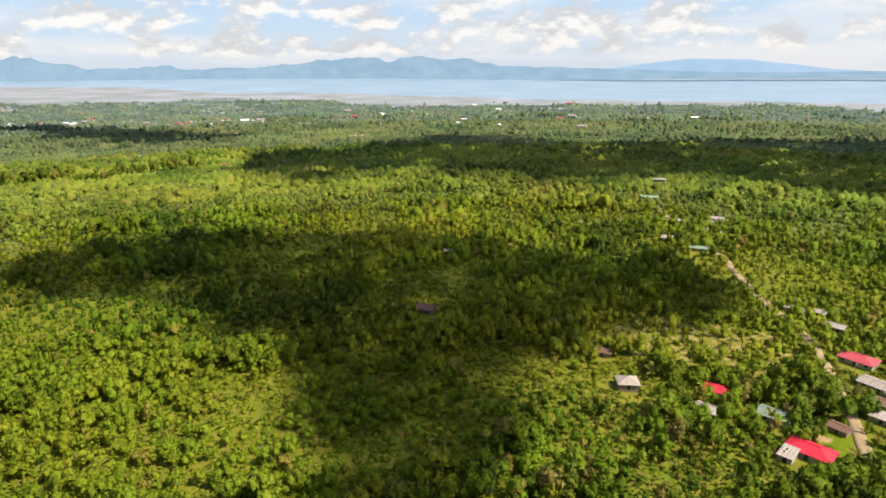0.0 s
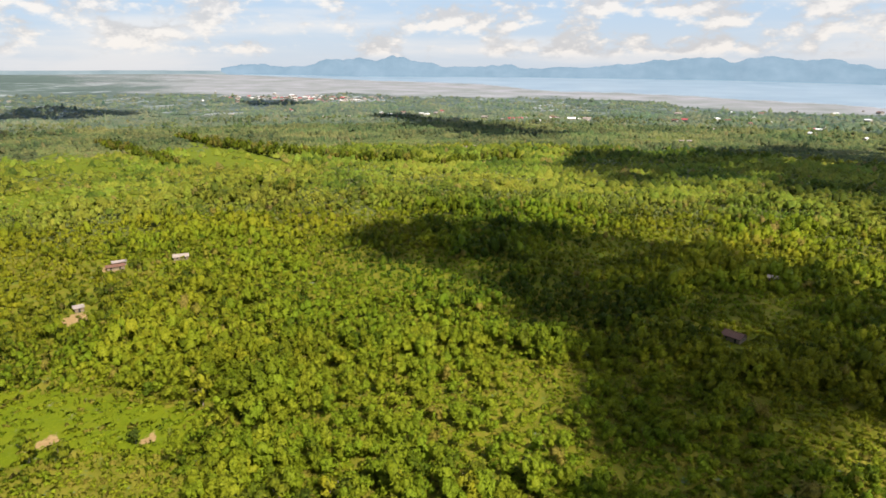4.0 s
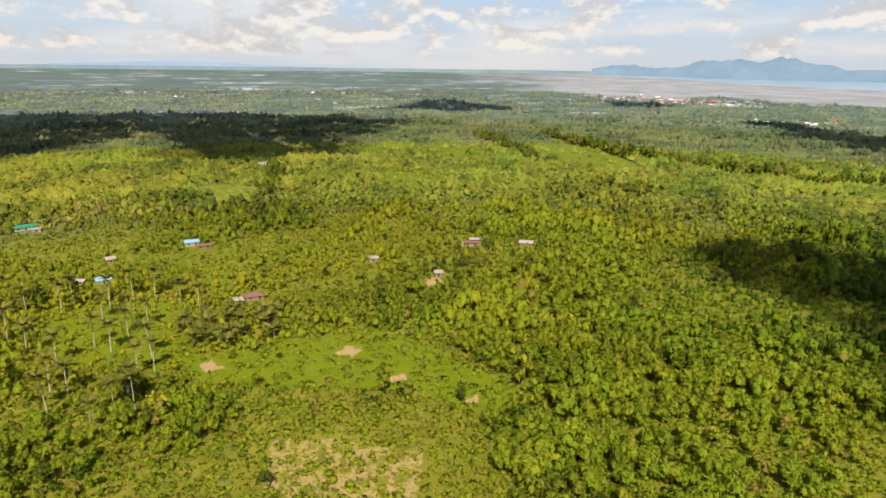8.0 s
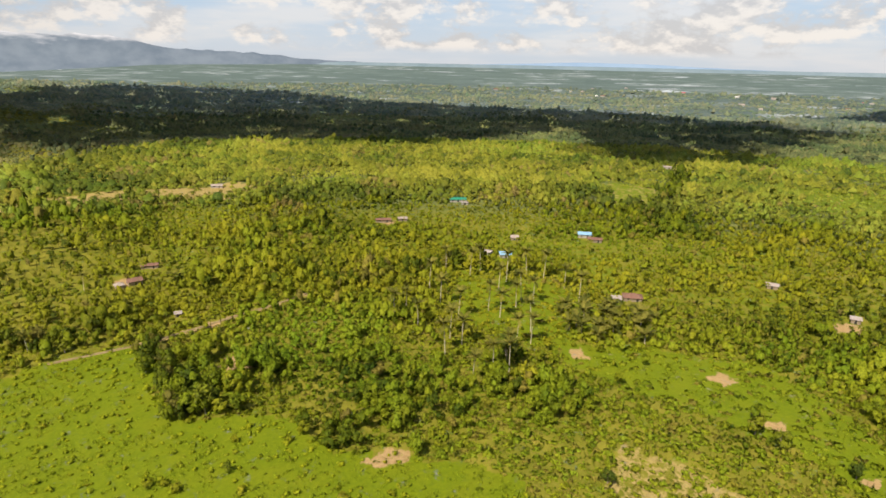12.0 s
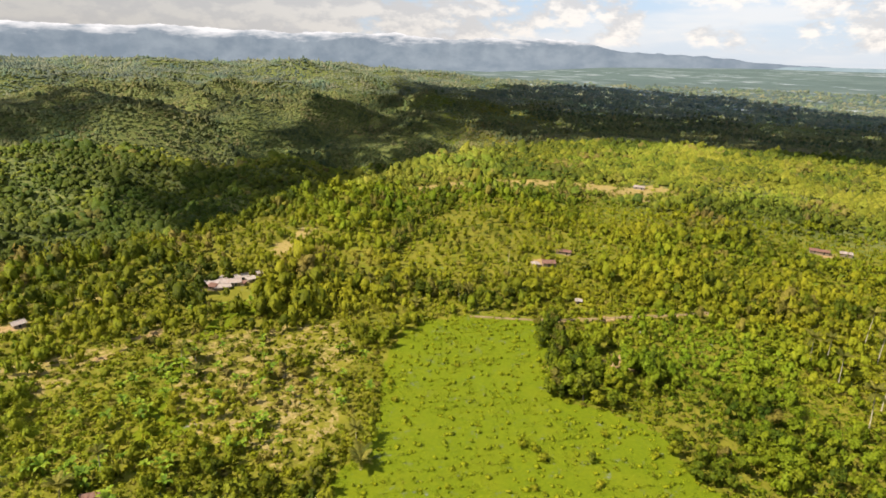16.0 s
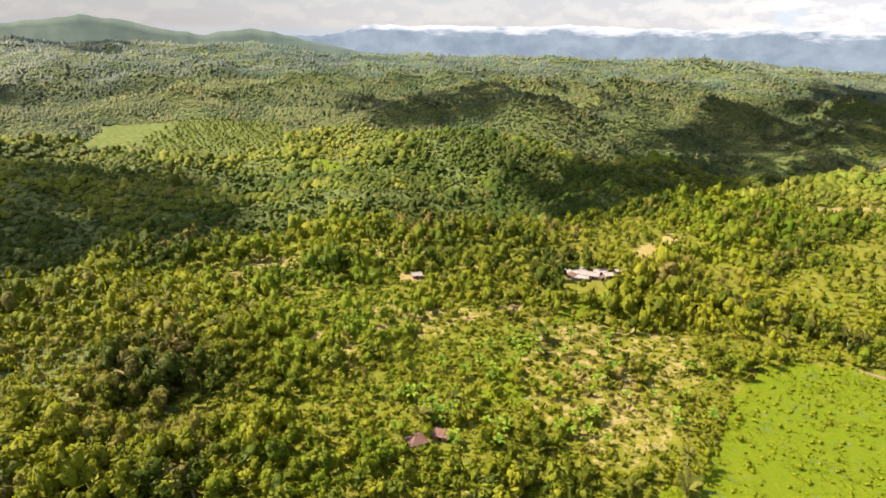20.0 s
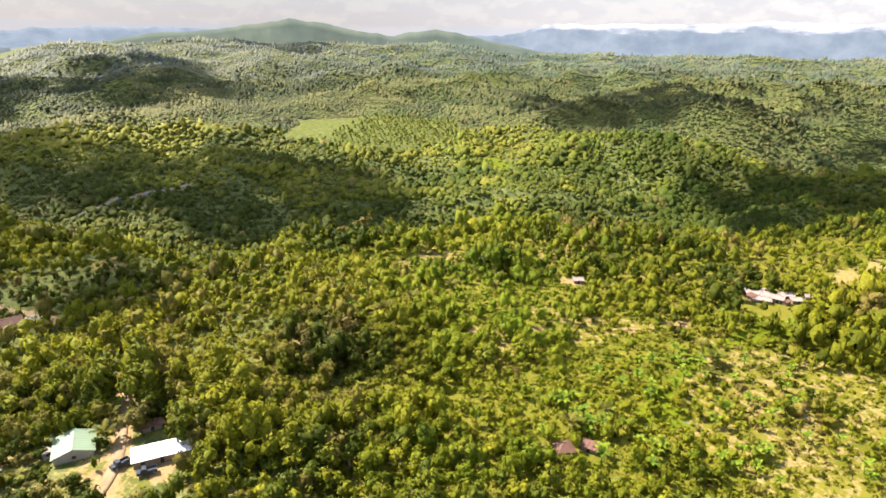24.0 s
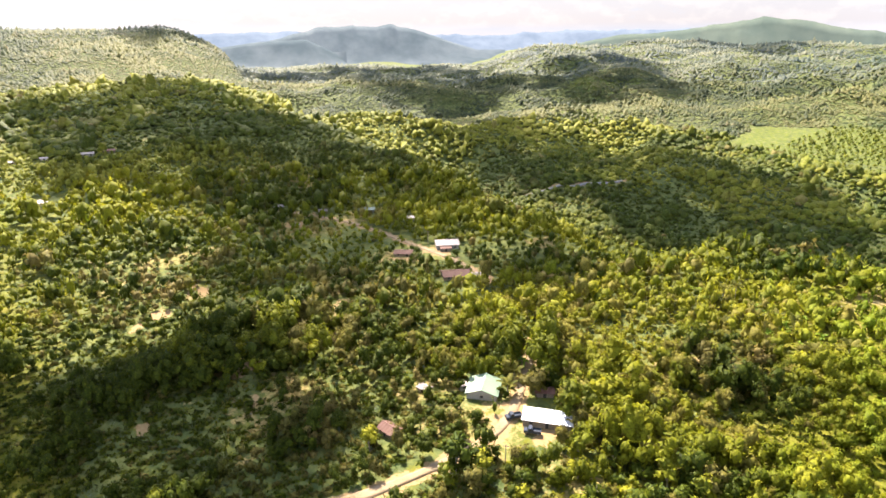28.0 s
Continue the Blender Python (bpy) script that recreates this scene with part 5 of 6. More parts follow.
# patches of one kind of growth: place, radius, lighter or darker, lusher green, taller; some darker ones also paint in
# cloud shade
SPOTS = [(-52, 135, 40, 0.08, 0.1, 0.95), (-90, 150, 45, 0.06, 0.0, 0.9), (-60, 170, 45, 0.14, 0.0, 0.9), (-105, 152, 40, 0.0, 0.2, 0.95), (-172, -19, 26, 0.14, 0.1, 0.85), (-213, 4, 22, 0.0, 0.3, 1.0),
         (-192, 124, 45, 0.0, 0.7, 1.1), (-185, -88, 32, -0.10, 0.7, 0.9), (-180, -52, 30, -0.08, 0.8, 0.9)]
SPOTS += [(-190, -21, 24, 0.02, 0.6, 0.85), (112, -92, 32, -0.08, 0.1, 1.4), (86, -76, 24, -0.06, 0.3, 1.3), (104, -138, 20, -0.1, 0.0, 1.4), (50, -168, 22, -0.2, -0.2, 1.7), (70, -148, 26, 0.05, 0.0, 1.6), (130, -165, 40, 0.08, -0.1, 1.2), (85, -190, 40, 0.05, -0.1, 1.1), (30, -190, 40, 0.04, 0.0, 1.0)]
SPOTS += [(0, 120, 35, 0.08, 0.1, 1.5), (22, 152, 34, 0.08, 0.0, 1.4), (-130, 230, 90, -0.15, 0.5, 1.0), (-190, 330, 110, -0.12, 0.3, 1.0), (-40, 200, 60, -0.12, 0.3, 1.1), (-250, -104, 40, -0.12, 0.3, 0.9), (-335, -121, 45, -0.25, 0.4, 1.1), (-319, 23, 70, 0.14, 0.0, 0.6), (-303, 90, 70, 0.12, 0.0, 0.6), (-330, 169, 80, 0.1, 0.0, 0.65), (-242, 150, 40, 0.05, -0.45, 0.7), (-396, -15, 80, 0.14, 0.0, 0.6),
          (-360, -60, 50, 0.14, 0.0, 0.6), (-330, -200, 90, 0.08, 0.0, 0.7), (-230, -230, 60, 0.12, 0.0, 0.8), (-153, -103, 14, -0.35, 0.5, 1.3)]
SPOTS += [(0, -140, 42, 0.12, 0.25, 0.6), (-30, -200, 45, 0.1, 0.1, 0.75), (60, -215, 40, 0.1, 0.1, 0.8), (200, -178, 38, -0.08, 0.3, 0.5), (262, -180, 45, -0.05, 0.3, 0.5), (98, 150, 34, -0.1, 0.1, 1.05), (128, 195, 40, 0.0, 0.0, 0.95), (-80, -150, 50, 0.05, -0.15, 0.7), (-60, -108, 25, -0.1, 0.2, 0.6), (-60, -185, 40, 0.05, 0.25, 0.8), (-30, -165, 40, 0.05, 0.2, 0.8), (0, -230, 60, 0.08, 0.2, 1.15), (80, -165, 34, -0.10, -0.35, 1.1)]
SPOTS += [(35, -172, 34, -0.18, -0.35, 1.2), (30, -205, 40, 0.18, 0.1, 0.9),
          (-200, 0, 46, 0.14, 0.0, 0.9), (-238, 22, 46, 0.12, 0.0, 0.9), (-30, 135, 36, 0.12, -0.1, 0.95), (-70, 190, 50, 0.1, -0.2, 0.95),
          (190, -195, 40, -0.15, 0.3, 0.8), (48, -170, 18, -0.35, -0.35, 1.2), (215, -150, 40, -0.1, 0.3, 0.8), (150, -130, 24, -0.25, 0.1, 1.1), (120, -60, 34, -0.2, 0.0, 1.0),
          (-215, -150, 40, -0.2, 0.1, 1.1), (-240, -195, 50, -0.2, 0.0, 1.0), (-172, -150, 26, -0.2, 0.1, 1.1), (-150, 15, 34, 0.2, -0.1, 0.75), (-130, 45, 34, 0.22, -0.1, 0.7), (-125, -4, 26, 0.18, -0.1, 0.75), (-205, 70, 50, 0.12, 0.1, 0.8), (150, -190, 34, -0.1, -0.2, 1.0), (120, -125, 30, -0.12, -0.2, 1.0),
          (110, -100, 45, -0.30, 0.1, 1.15), (150, -50, 60, -0.25, 0.2, 1.1), (77, -100, 20, -0.1, 0.6, 0.9), (185, -155, 50, -0.15, 0.3, 1.0), (113, -212, 45, 0.25, 0.2, 1.0), (130, -150, 30, 0.28, -0.1, 1.0), (165, -95, 22, 0.25, -0.1, 1.2), (250, -90, 60, -0.08, 0.4, 0.9), (40, 150, 50, 0.02, -0.2, 1.1), (10, 200, 60, -0.05, -0.3, 1.1)]


def patches(x, y):
    light, lush, tall = np.zeros(np.shape(x)), np.zeros(np.shape(x)), np.ones(np.shape(x))
    for cx, cy, rad, dl, dg, dt in SPOTS:
        w = np.exp(-(((x - cx) ** 2 + (y - cy) ** 2) / rad ** 2) ** 1.5)
        light, lush, tall = light + dl * w, lush + 0.3 * dg * w, tall * (1 + (0.6 if dt > 1 else 1.0) * (dt - 1) * w)
    return light, lush, tall


def tone(x, y):
    """Leaf tone, 0 deep green to 1 yellow green, and how dry (above 0) or lush (below 0) the plants are."""
    r, az = polar(x, y)
    n = np.shape(x)
    hills = smooth(140, 175, az) * (1 - smooth(255, 268, az))
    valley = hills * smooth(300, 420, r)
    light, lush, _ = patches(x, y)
    # valley terms put light and shade of the relief into the leaf tone
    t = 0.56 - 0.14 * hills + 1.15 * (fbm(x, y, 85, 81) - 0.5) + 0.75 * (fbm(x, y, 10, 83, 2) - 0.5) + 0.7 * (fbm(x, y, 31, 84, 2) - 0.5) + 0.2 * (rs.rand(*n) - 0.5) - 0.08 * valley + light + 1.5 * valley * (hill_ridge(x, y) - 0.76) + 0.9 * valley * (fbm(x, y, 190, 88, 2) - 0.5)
    t = t - 0.30 * (rs.rand(*n) < 0.14) + 0.16 * (rs.rand(*n) < 0.08) - (0.08 * smooth(188, 204, az) + 0.10 * smooth(205, 225, az)) * (1 - smooth(165, 220, r))
    green = 0.22 + 1.2 * (fbm(x, y, 70, 87) - 0.5) + 0.25 * (1 - smooth(20, 80, az)) + lush + 0.5 * (rs.rand(*n) - 0.5) - 0.5 * smooth(185, 205, az)
    dry = smooth(0.60, 0.78, fbm(x, y, 38, 85)) * 0.8 * (rs.rand(*n) < 0.5 - 0.36 * (1 - smooth(70, 120, az))) * (1 - 0.6 * valley) + (rs.rand(*n) < 0.012) * 0.6 + 0.5 * (rs.rand(*n) < 0.34 * smooth(185, 200, az) * (1 - smooth(235, 250, az)) * (1 - smooth(230, 280, r)))
    return np.clip(t, 0.02, 0.98), np.clip(np.where(dry > 0.15, dry, -np.clip(green, 0, 1)), -1, 0.9)


def stature(x, y):
    """Height of the growth: low scrub to groves."""
    _, _, tall = patches(x, y)
    return tall * (0.55 + 0.75 * smooth(0.36, 0.68, fbm(x, y, 42, 91)) + 0.5 * smooth(0.5, 0.72, fbm(x, y, 17, 92, 2)))


def choose(x, y, power=1.0):
    c, t = cover(x, y)
    keep = rs.rand(len(x)) < t ** power
    return x[keep], y[keep], t[keep]


# individual trees stand nearest to the hover point: these places are taken from the first ring
SINGLES = []


def make_forest():
    # nearest woods
    x, y = scatter(96, 205, lambda r: 2.9, -50, 270)
    x, y, t = choose(x, y)
    z = height(x, y)
    tint, dry = tone(x, y)
    size = (1.1 + 2.0 * rs.rand(len(x)) ** 1.7) * stature(x, y) * (1 - 0.16 * (1 - smooth(60, 110, polar(x, y)[1])))
    big = size > 1.9
    order = np.argsort(np.where(size > 2.2, np.hypot(x, y) + 25 * rs.rand(len(x)), 1e9))[:300]
    single = np.zeros(len(x), bool)
    single[order] = True
    for i in order:
        SINGLES.append((x[i], y[i], z[i], size[i], rs.rand()))
    b = []
    g = big & ~single
    grow(b, NEAR, x[g], y[g], z[g] + size[g] * 0.2, size[g], size[g] * (1.0 + 0.5 * rs.rand(g.sum())), tint[g], dry[g])
    s = ~big & (rs.rand(len(x)) < 0.86)
    grow(b, SHRUB, x[s], y[s], z[s] - 0.15, size[s] * 0.95, size[s] * (0.9 + 0.6 * rs.rand(s.sum())), tint[s], dry[s])
    u = ~big & ~s
    grow(b, PLUME, x[u], y[u], z[u] - 0.1, size[u] * 0.65, size[u] * (1.0 + 0.7 * rs.rand(u.sum())), tint[u], dry[u])
    x, y = scatter(96, 260, lambda r: 1.85 + 0.004 * (r - 96), -50, 270)
    c, t = cover(x, y)
    k = (rs.rand(len(x)) < 0.45 + 0.55 * t - 0.45 * (c["dry"] > 0.4)) & (c["soil"] < 0.3) & (t > 0.1)
    x, y = x[k], y[k]
    tint, dry = tone(x, y)
    size = 0.8 + 0.8 * rs.rand(len(x)) ** 1.5
    low = rs.rand(len(x)) < 0.6
    brown = np.where(rs.rand(len(x)) < 0.14, 0.55, dry)
    for k, templates, rise in ((low, BUSH, 0.55), (~low, TUFT, 0.8)):
        grow(b, templates, x[k], y[k], height(x[k], y[k]) - 0.25, size[k], size[k] * (rise + 0.6 * rs.rand(k.sum())), np.clip(tint[k] + 0.12, 0, 1), brown[k])
    plant("woodland", b, M_WOOD_FOREST, "dense mixed green broadleaf trees and shrubs", "woodland")
    # woods out to the rim
    b = []
    gap = lambda r: 3.7 + (r - 205) * 0.0065
    x, y = scatter(205, 430, gap, 128, 270)
    x2, y2 = scatter(205, 430, lambda r: 0.74 * gap(r), -50, 128)
    x, y, t = choose(np.concatenate([x, x2]), np.concatenate([y, y2]))
    z = height(x, y)
    r, az = polar(x, y)
    open_plain = 1 - smooth(122, 130, az)
    tint, dry = tone(x, y)
    size = gap(r) * (0.36 + 0.5 * rs.rand(len(x)) ** 1.5) * (0.25 + 0.8 * stature(x, y))
    scrub = (1 - smooth(125, 150, az)) * smooth(0.40, 0.55, fbm(x, y, 110, 97))
    size = size * (1 - 0.25 * scrub) * (1 - 0.16 * open_plain)
    kind = rs.rand(len(x))
    palms = (kind < 0.05) & (az < 150) & (r > 215)
    pl = (kind > 0.90) & ~palms
    g = ~palms & ~pl
    low = g & (open_plain > 0.5) & (size < 1.9)
    g = g & ~low
    grow(b, KNOLL, x[low], y[low], z[low] - 0.1, size[low], size[low] * (1.0 + 0.6 * rs.rand(low.sum())), tint[low], dry[low])
    grow(b, MIDDLE, x[g], y[g], z[g] + size[g] * 0.05, size[g], size[g] * (1.0 + 0.6 * rs.rand(g.sum())), tint[g], dry[g])
    grow(b, PLUME, x[pl], y[pl], z[pl], size[pl] * 0.75, size[pl] * (1.1 + 0.6 * rs.rand(pl.sum())), tint[pl], dry[pl])
    h = 5.0 + 3.5 * rs.rand(palms.sum())
    grow(b, PALMS, x[palms], y[palms], z[palms], h, h, tint[palms] * 0.6, np.maximum(dry[palms], 0) * 0.3)
    plant("woodland", b, M_WOOD_FOREST, "green mixed trees, shrubs and young palms", "woodland")
    # the middle distance: open plain, then hills with finer growth
    for a0, a1, near_gap, slope, mat, label in ((-48, 128, 3.9, 0.0030, M_FAR_FOREST, "green scrub, trees and palm groves over the plain"), (128, 268, 3.9, 0.0042, M_FAR_FOREST, "thick green forest over the near hills")):
        b = []
        gap = lambda r: near_gap + (r - 430) * slope
        x, y = scatter(430, 900, gap, a0, a1)
        x, y, t = choose(x, y, 0.7)
        z = height(x, y)
        r, az = polar(x, y)
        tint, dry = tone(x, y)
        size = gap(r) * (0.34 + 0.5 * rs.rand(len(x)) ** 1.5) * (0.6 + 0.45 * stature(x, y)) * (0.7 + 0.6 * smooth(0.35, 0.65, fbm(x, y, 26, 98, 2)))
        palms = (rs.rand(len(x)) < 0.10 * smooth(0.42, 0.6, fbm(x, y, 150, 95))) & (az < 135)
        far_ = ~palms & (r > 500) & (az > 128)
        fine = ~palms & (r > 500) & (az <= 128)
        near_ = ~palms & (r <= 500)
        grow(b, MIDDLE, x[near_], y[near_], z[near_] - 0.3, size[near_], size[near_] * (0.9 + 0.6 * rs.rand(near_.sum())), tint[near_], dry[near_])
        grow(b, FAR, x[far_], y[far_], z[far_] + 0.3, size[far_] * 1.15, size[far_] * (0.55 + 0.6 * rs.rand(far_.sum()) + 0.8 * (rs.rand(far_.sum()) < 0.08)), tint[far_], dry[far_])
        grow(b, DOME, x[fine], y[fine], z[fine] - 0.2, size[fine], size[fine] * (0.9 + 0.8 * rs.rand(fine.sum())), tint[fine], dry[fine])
        h = 6 + 4 * rs.rand(palms.sum())
        grow(b, PALMS, x[palms], y[palms], z[palms], h, h, tint[palms] * 0.6, np.maximum(dry[palms], 0) * 0.3)
        plant("forest", b, mat, label, "forest")
    # far: small single trees in haze-tinted leaf colours over canopy-coloured ground
    for r0, r1, a0, a1, g0, g1, templates, mat, label in ((900, 1500, -48, 128, 5.0, 7.4, DOME, M_HAZED, "green tree canopy over the plain"), (1500, 3000, -48, 128, 8.5, 17.0, DOME, M_HAZED_FAR, "far green trees among fields, paled by painted haze"),
                                                          (900, 1500, 128, 268, 4.6, 6.0, DOME, M_HAZED, "green forest canopy over the hills"), (1500, 2900, 128, 268, 6.4, 12.0, DOME, M_HAZED_FAR, "far green forest on the hills, paled by painted haze")):
        b = []
        gap = lambda r: g0 + (r - r0) / (r1 - r0) * (g1 - g0)
        x, y = scatter(r0, r1, gap, a0, a1)
        c, t = cover(x, y)
        keep = (rs.rand(len(x)) < t ** 0.6) & (c["mud"] < 0.35)
        x, y = x[keep], y[keep]
        z = height(x, y)
        r, az = polar(x, y)
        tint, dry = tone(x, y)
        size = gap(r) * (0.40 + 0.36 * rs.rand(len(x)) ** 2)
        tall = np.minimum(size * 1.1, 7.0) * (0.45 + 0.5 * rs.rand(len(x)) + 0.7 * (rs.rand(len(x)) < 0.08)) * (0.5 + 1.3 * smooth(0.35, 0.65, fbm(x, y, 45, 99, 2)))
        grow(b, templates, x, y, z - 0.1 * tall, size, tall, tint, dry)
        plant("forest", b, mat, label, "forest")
    # taller, darker trees standing out of the far canopy in clumps
    b = []
    x, y = scatter(430, 1700, lambda r: 9 + 0.006 * (r - 430), -48, 268)
    c, t = cover(x, y)
    r, az = polar(x, y)
    k = (rs.rand(len(x)) < 0.75 * smooth(0.5, 0.68, fbm(x, y, 75, 77)) + 0.05) & (t > 0.3) & (az < 236) & (c["mud"] < 0.2) & (c["soil"] < 0.2)
    x, y, r = x[k], y[k], r[k]
    size = 2.3 + 2.0 * rs.rand(len(x)) + 0.0012 * (r - 430)
    tint, dry = tone(x, y)
    for k, mat, label in ((r < 900, M_FAR_FOREST, "taller trees standing out of the green canopy"), (r >= 900, M_HAZED, "taller dark green trees standing out of the far canopy")):
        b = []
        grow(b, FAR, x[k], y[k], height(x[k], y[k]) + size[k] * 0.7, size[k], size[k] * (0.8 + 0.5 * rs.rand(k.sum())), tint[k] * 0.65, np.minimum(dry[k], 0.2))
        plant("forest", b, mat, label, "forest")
    # unseen side, under and behind
    b = []
    x, y = scatter(12, 96, lambda r: 6.0)
    x2, y2 = scatter(96, 700, lambda r: 5 + r * 0.02, 270, 310)
    x, y = np.concatenate([x, x2]), np.concatenate([y, y2])
    x, y, t = choose(x, y)
    tint, dry = tone(x, y)
    size = 2.2 + 1.4 * rs.rand(len(x))
    grow(b, MIDDLE, x, y, height(x, y), size, size * 1.2, tint, dry)
    plant("woodland", b, M_WOOD_FOREST, "green trees and shrubs on the plateau", "woodland")


make_forest()


# ---- tree rows along tracks and fields ----
ROWS = [[(-938, 588), (-707, 494), (-568, 436)], [(-952, 741), (-732, 654), (-540, 556)], [(-370, 63), (-411, 81), (-514, 122), (-575, 142)], [(-244, -82), (-266, -56), (-282, -37), (-294, -26)], [(-181, -127), (-160, -109), (-138, -90)],
        [(-134, -210), (-143, -196), (-162, -173), (-171, -154)], [(-171, -213), (-226, -258), (-284, -282)], [(-399, 375), (-342, 369)], [(-769, 648), (-640, 611), (-487, 572), (-326, 590), (-272, 677)]]


def make_rows():
    for path in ROWS:
        xs, ys = [], []
        for (x0, y0), (x1, y1) in zip(path, path[1:]):
            d = math.hypot(x1 - x0, y1 - y0)
            far_ = math.hypot(x0, y0) > 400
            n = int(d / (2.4 if far_ else 1.6))
            k = rs.rand(n)
            w = 5.0 if far_ else 3.2
            xs.append(x0 + (x1 - x0) * k + w * rs.randn(n) * 0.6)
            ys.append(y0 + (y1 - y0) * k + w * rs.randn(n) * 0.6)
        x, y = np.concatenate(xs), np.concatenate(ys)
        n = len(x)
        size = (1.6 + 1.6 * rs.rand(n)) * (1 + 0.8 * smooth(400, 600, np.hypot(x, y)))
        b = []
        grow(b, NEAR if np.hypot(x, y).min() < 260 else MIDDLE, x, y, height(x, y) + 0.3, size, size * (1.2 + 0.5 * rs.rand(n)), 0.05 + 0.3 * rs.rand(n), np.where(rs.rand(n) < 0.25, 0.4, -0.3))
        plant("tree_row", b, M_WOOD_FOREST, "dark green row of trees along a field edge", "tree row")


make_rows()


def make_plantation():
    """Rows of young trees on the yellow-green terrace behind the ravine."""
    q = np.random.RandomState(51)
    u, v = np.meshgrid(np.arange(-140, 141, 7.0), np.arange(-110, 111, 11.0))
    u, v = u.ravel() + q.randn(u.size), v.ravel() + q.randn(u.size)
    cx, cy = xy(192.5, 892)
    x, y = cx + u * 0.97 + v * 0.22, cy - u * 0.22 + v * 0.97
    k = inside(PLANTATION, x, y) & (q.rand(len(x)) < 0.95 * smooth(-75, -20, -u))
    x, y = x[k], y[k]
    n = len(x)
    half = 2.0 + 0.9 * q.rand(n)
    b = []
    grow(b, KNOLL, x, y, height(x, y), half, half * 1.4, 0.2 + 0.3 * q.rand(n), -0.3 * q.rand(n))
    plant("plantation_trees", b, M_FAR_FOREST, "young trees planted in rows on a yellow-green terrace", "trees")


make_plantation()


# ---- clouds that shade the land ----
def cloud(footprint, size, seed, mat=None, rim=7):
    """A heap of cumulus puffs, 650 m up, over the place that its shadow covers."""
    q = np.random.RandomState(seed)
    xs, ys = [p[0] for p in footprint], [p[1] for p in footprint]
    v, f, k = [], [], 0
    gx, gy = np.meshgrid(np.arange(min(xs), max(xs), size * 0.75), np.arange(min(ys), max(ys), size * 0.75))
    gx, gy = (gx + size * 0.5 * (q.rand(*gx.shape) - 0.5)).ravel(), (gy + size * 0.5 * (q.rand(*gy.shape) - 0.5)).ravel()
    warp = size * 1.8
    keep = inside(footprint, gx + warp * (fbm(gx, gy, size * 3, seed) - 0.5), gy + warp * (fbm(gx, gy, size * 3, seed + 50) - 0.5))
    gx, gy = gx[keep], gy[keep]
    gz = height(gx, gy)
    run = (650 - gz) / math.tan(radians(SUN_EL))
    cx, cy = gx - math.sin(radians(SUN_AZ)) * run, gy + math.cos(radians(SUN_AZ)) * run
    near = (np.hypot(gx[:, None] - gx, gy[:, None] - gy) < size * 1.25).sum(1)
    edge = np.repeat(near < rim, len(ICO_F))
    for x, y in zip(cx, cy):
        r = size * (0.42 + 0.3 * q.rand())
        w = ICO_V * (1 + 0.35 * (q.rand(12, 1) - 0.5)) * (r, r, r * 0.6) + (x, y, 650 + r * 0.3)
        v.append(w)
        f.append(ICO_F + k)
        k += 12
    tagged(new("cumulus_cloud", mesh_from("cumulus_cloud", np.concatenate(v), np.concatenate(f), [mat or M_CLOUD, M_THIN], None, True, edge.astype(int))), "white heaped fair-weather cloud drifting over the land", "cloud", kind="structure")


cloud([(-223, 277), (-215, 313), (-182, 335), (-122, 355), (-34, 351), (13, 322), (52, 301), (72, 290), (115, 282), (140, 252), (95, 220), (50, 197), (27, 176), (17, 159), (10, 142), (4, 128), (-2, 100), (-6, 66), (-40, 66), (-33, 100), (-29, 124), (-33, 141), (-39, 156), (-50, 177), (-65, 202), (-88, 219), (-122, 246), (-166, 254), (-200, 262)], 15, 1, M_THICK, 3)
cloud([(-62, 212), (-42, 168), (-31, 140), (-26, 112), (-34, 72), (-10, 72), (-2, 108), (4, 134), (14, 164), (34, 196), (0, 226)], 13, 20, M_THIN, 4)
cloud([(-269, 771), (-141, 851), (-42, 1125), (98, 1094), (258, 890), (461, 977), (700, 980), (760, 700), (300, 395), (254, 480), (197, 507), (100, 496), (58, 537), (-49, 645), (-93, 552), (-161, 576), (-221, 662)], 50, 2, M_DENSE)
cloud([(-1038, 1492), (-934, 1548), (-675, 1396), (-341, 1220), (-346, 1018), (-504, 1040), (-739, 1198)], 55, 3)
cloud([(-690, -730), (-751, -588), (-751, -442), (-825, -344), (-749, -198), (-800, -162), (-836, -105), (-1000, 10), (-1350, 60), (-1000, 110), (-764, 60), (-659, 109), (-704, 203), (-733, 294), (-977, 391), (-1332, 625), (-1472, 650), (-1746, 389), (-1876, 251), (-1846, -4), (-1915, -401),
       (-2390, -936), (-2415, -1547), (-2184, -1600), (-1412, -1396), (-985, -1263), (-760, -1000)], 62, 4)
# over the ravine and the spurs behind the plateau
cloud([(-231, -370), (-330, -420), (-451, -467), (-582, -500), (-690, -700), (-738, -766), (-748, -907), (-754, -1086), (-634, -1000), (-627, -935), (-466, -880), (-385, -850), (-206, -711), (-193, -600)], 36, 5, M_THICK)
cloud([(3, -1225), (-261, -1274), (-420, -1150), (-600, -1110), (-620, -1010), (-338, -921), (-319, -885), (-122, -921), (-21, -930)], 42, 6, M_THICK)
cloud([(840, -540), (752, -700), (670, -760), (600, -700), (720, -590)], 34, 15, M_BROKEN)
cloud([(760, -820), (1100, -800), (2000, -1000), (2200, -1500), (1900, -1800), (1300, -1500), (1000, -1250), (800, -1100)], 80, 16, M_BROKEN)
cloud([(640, -2350), (700, -2050), (980, -2150), (1150, -2300), (1000, -2600), (760, -2650)], 90, 14, M_BROKEN)
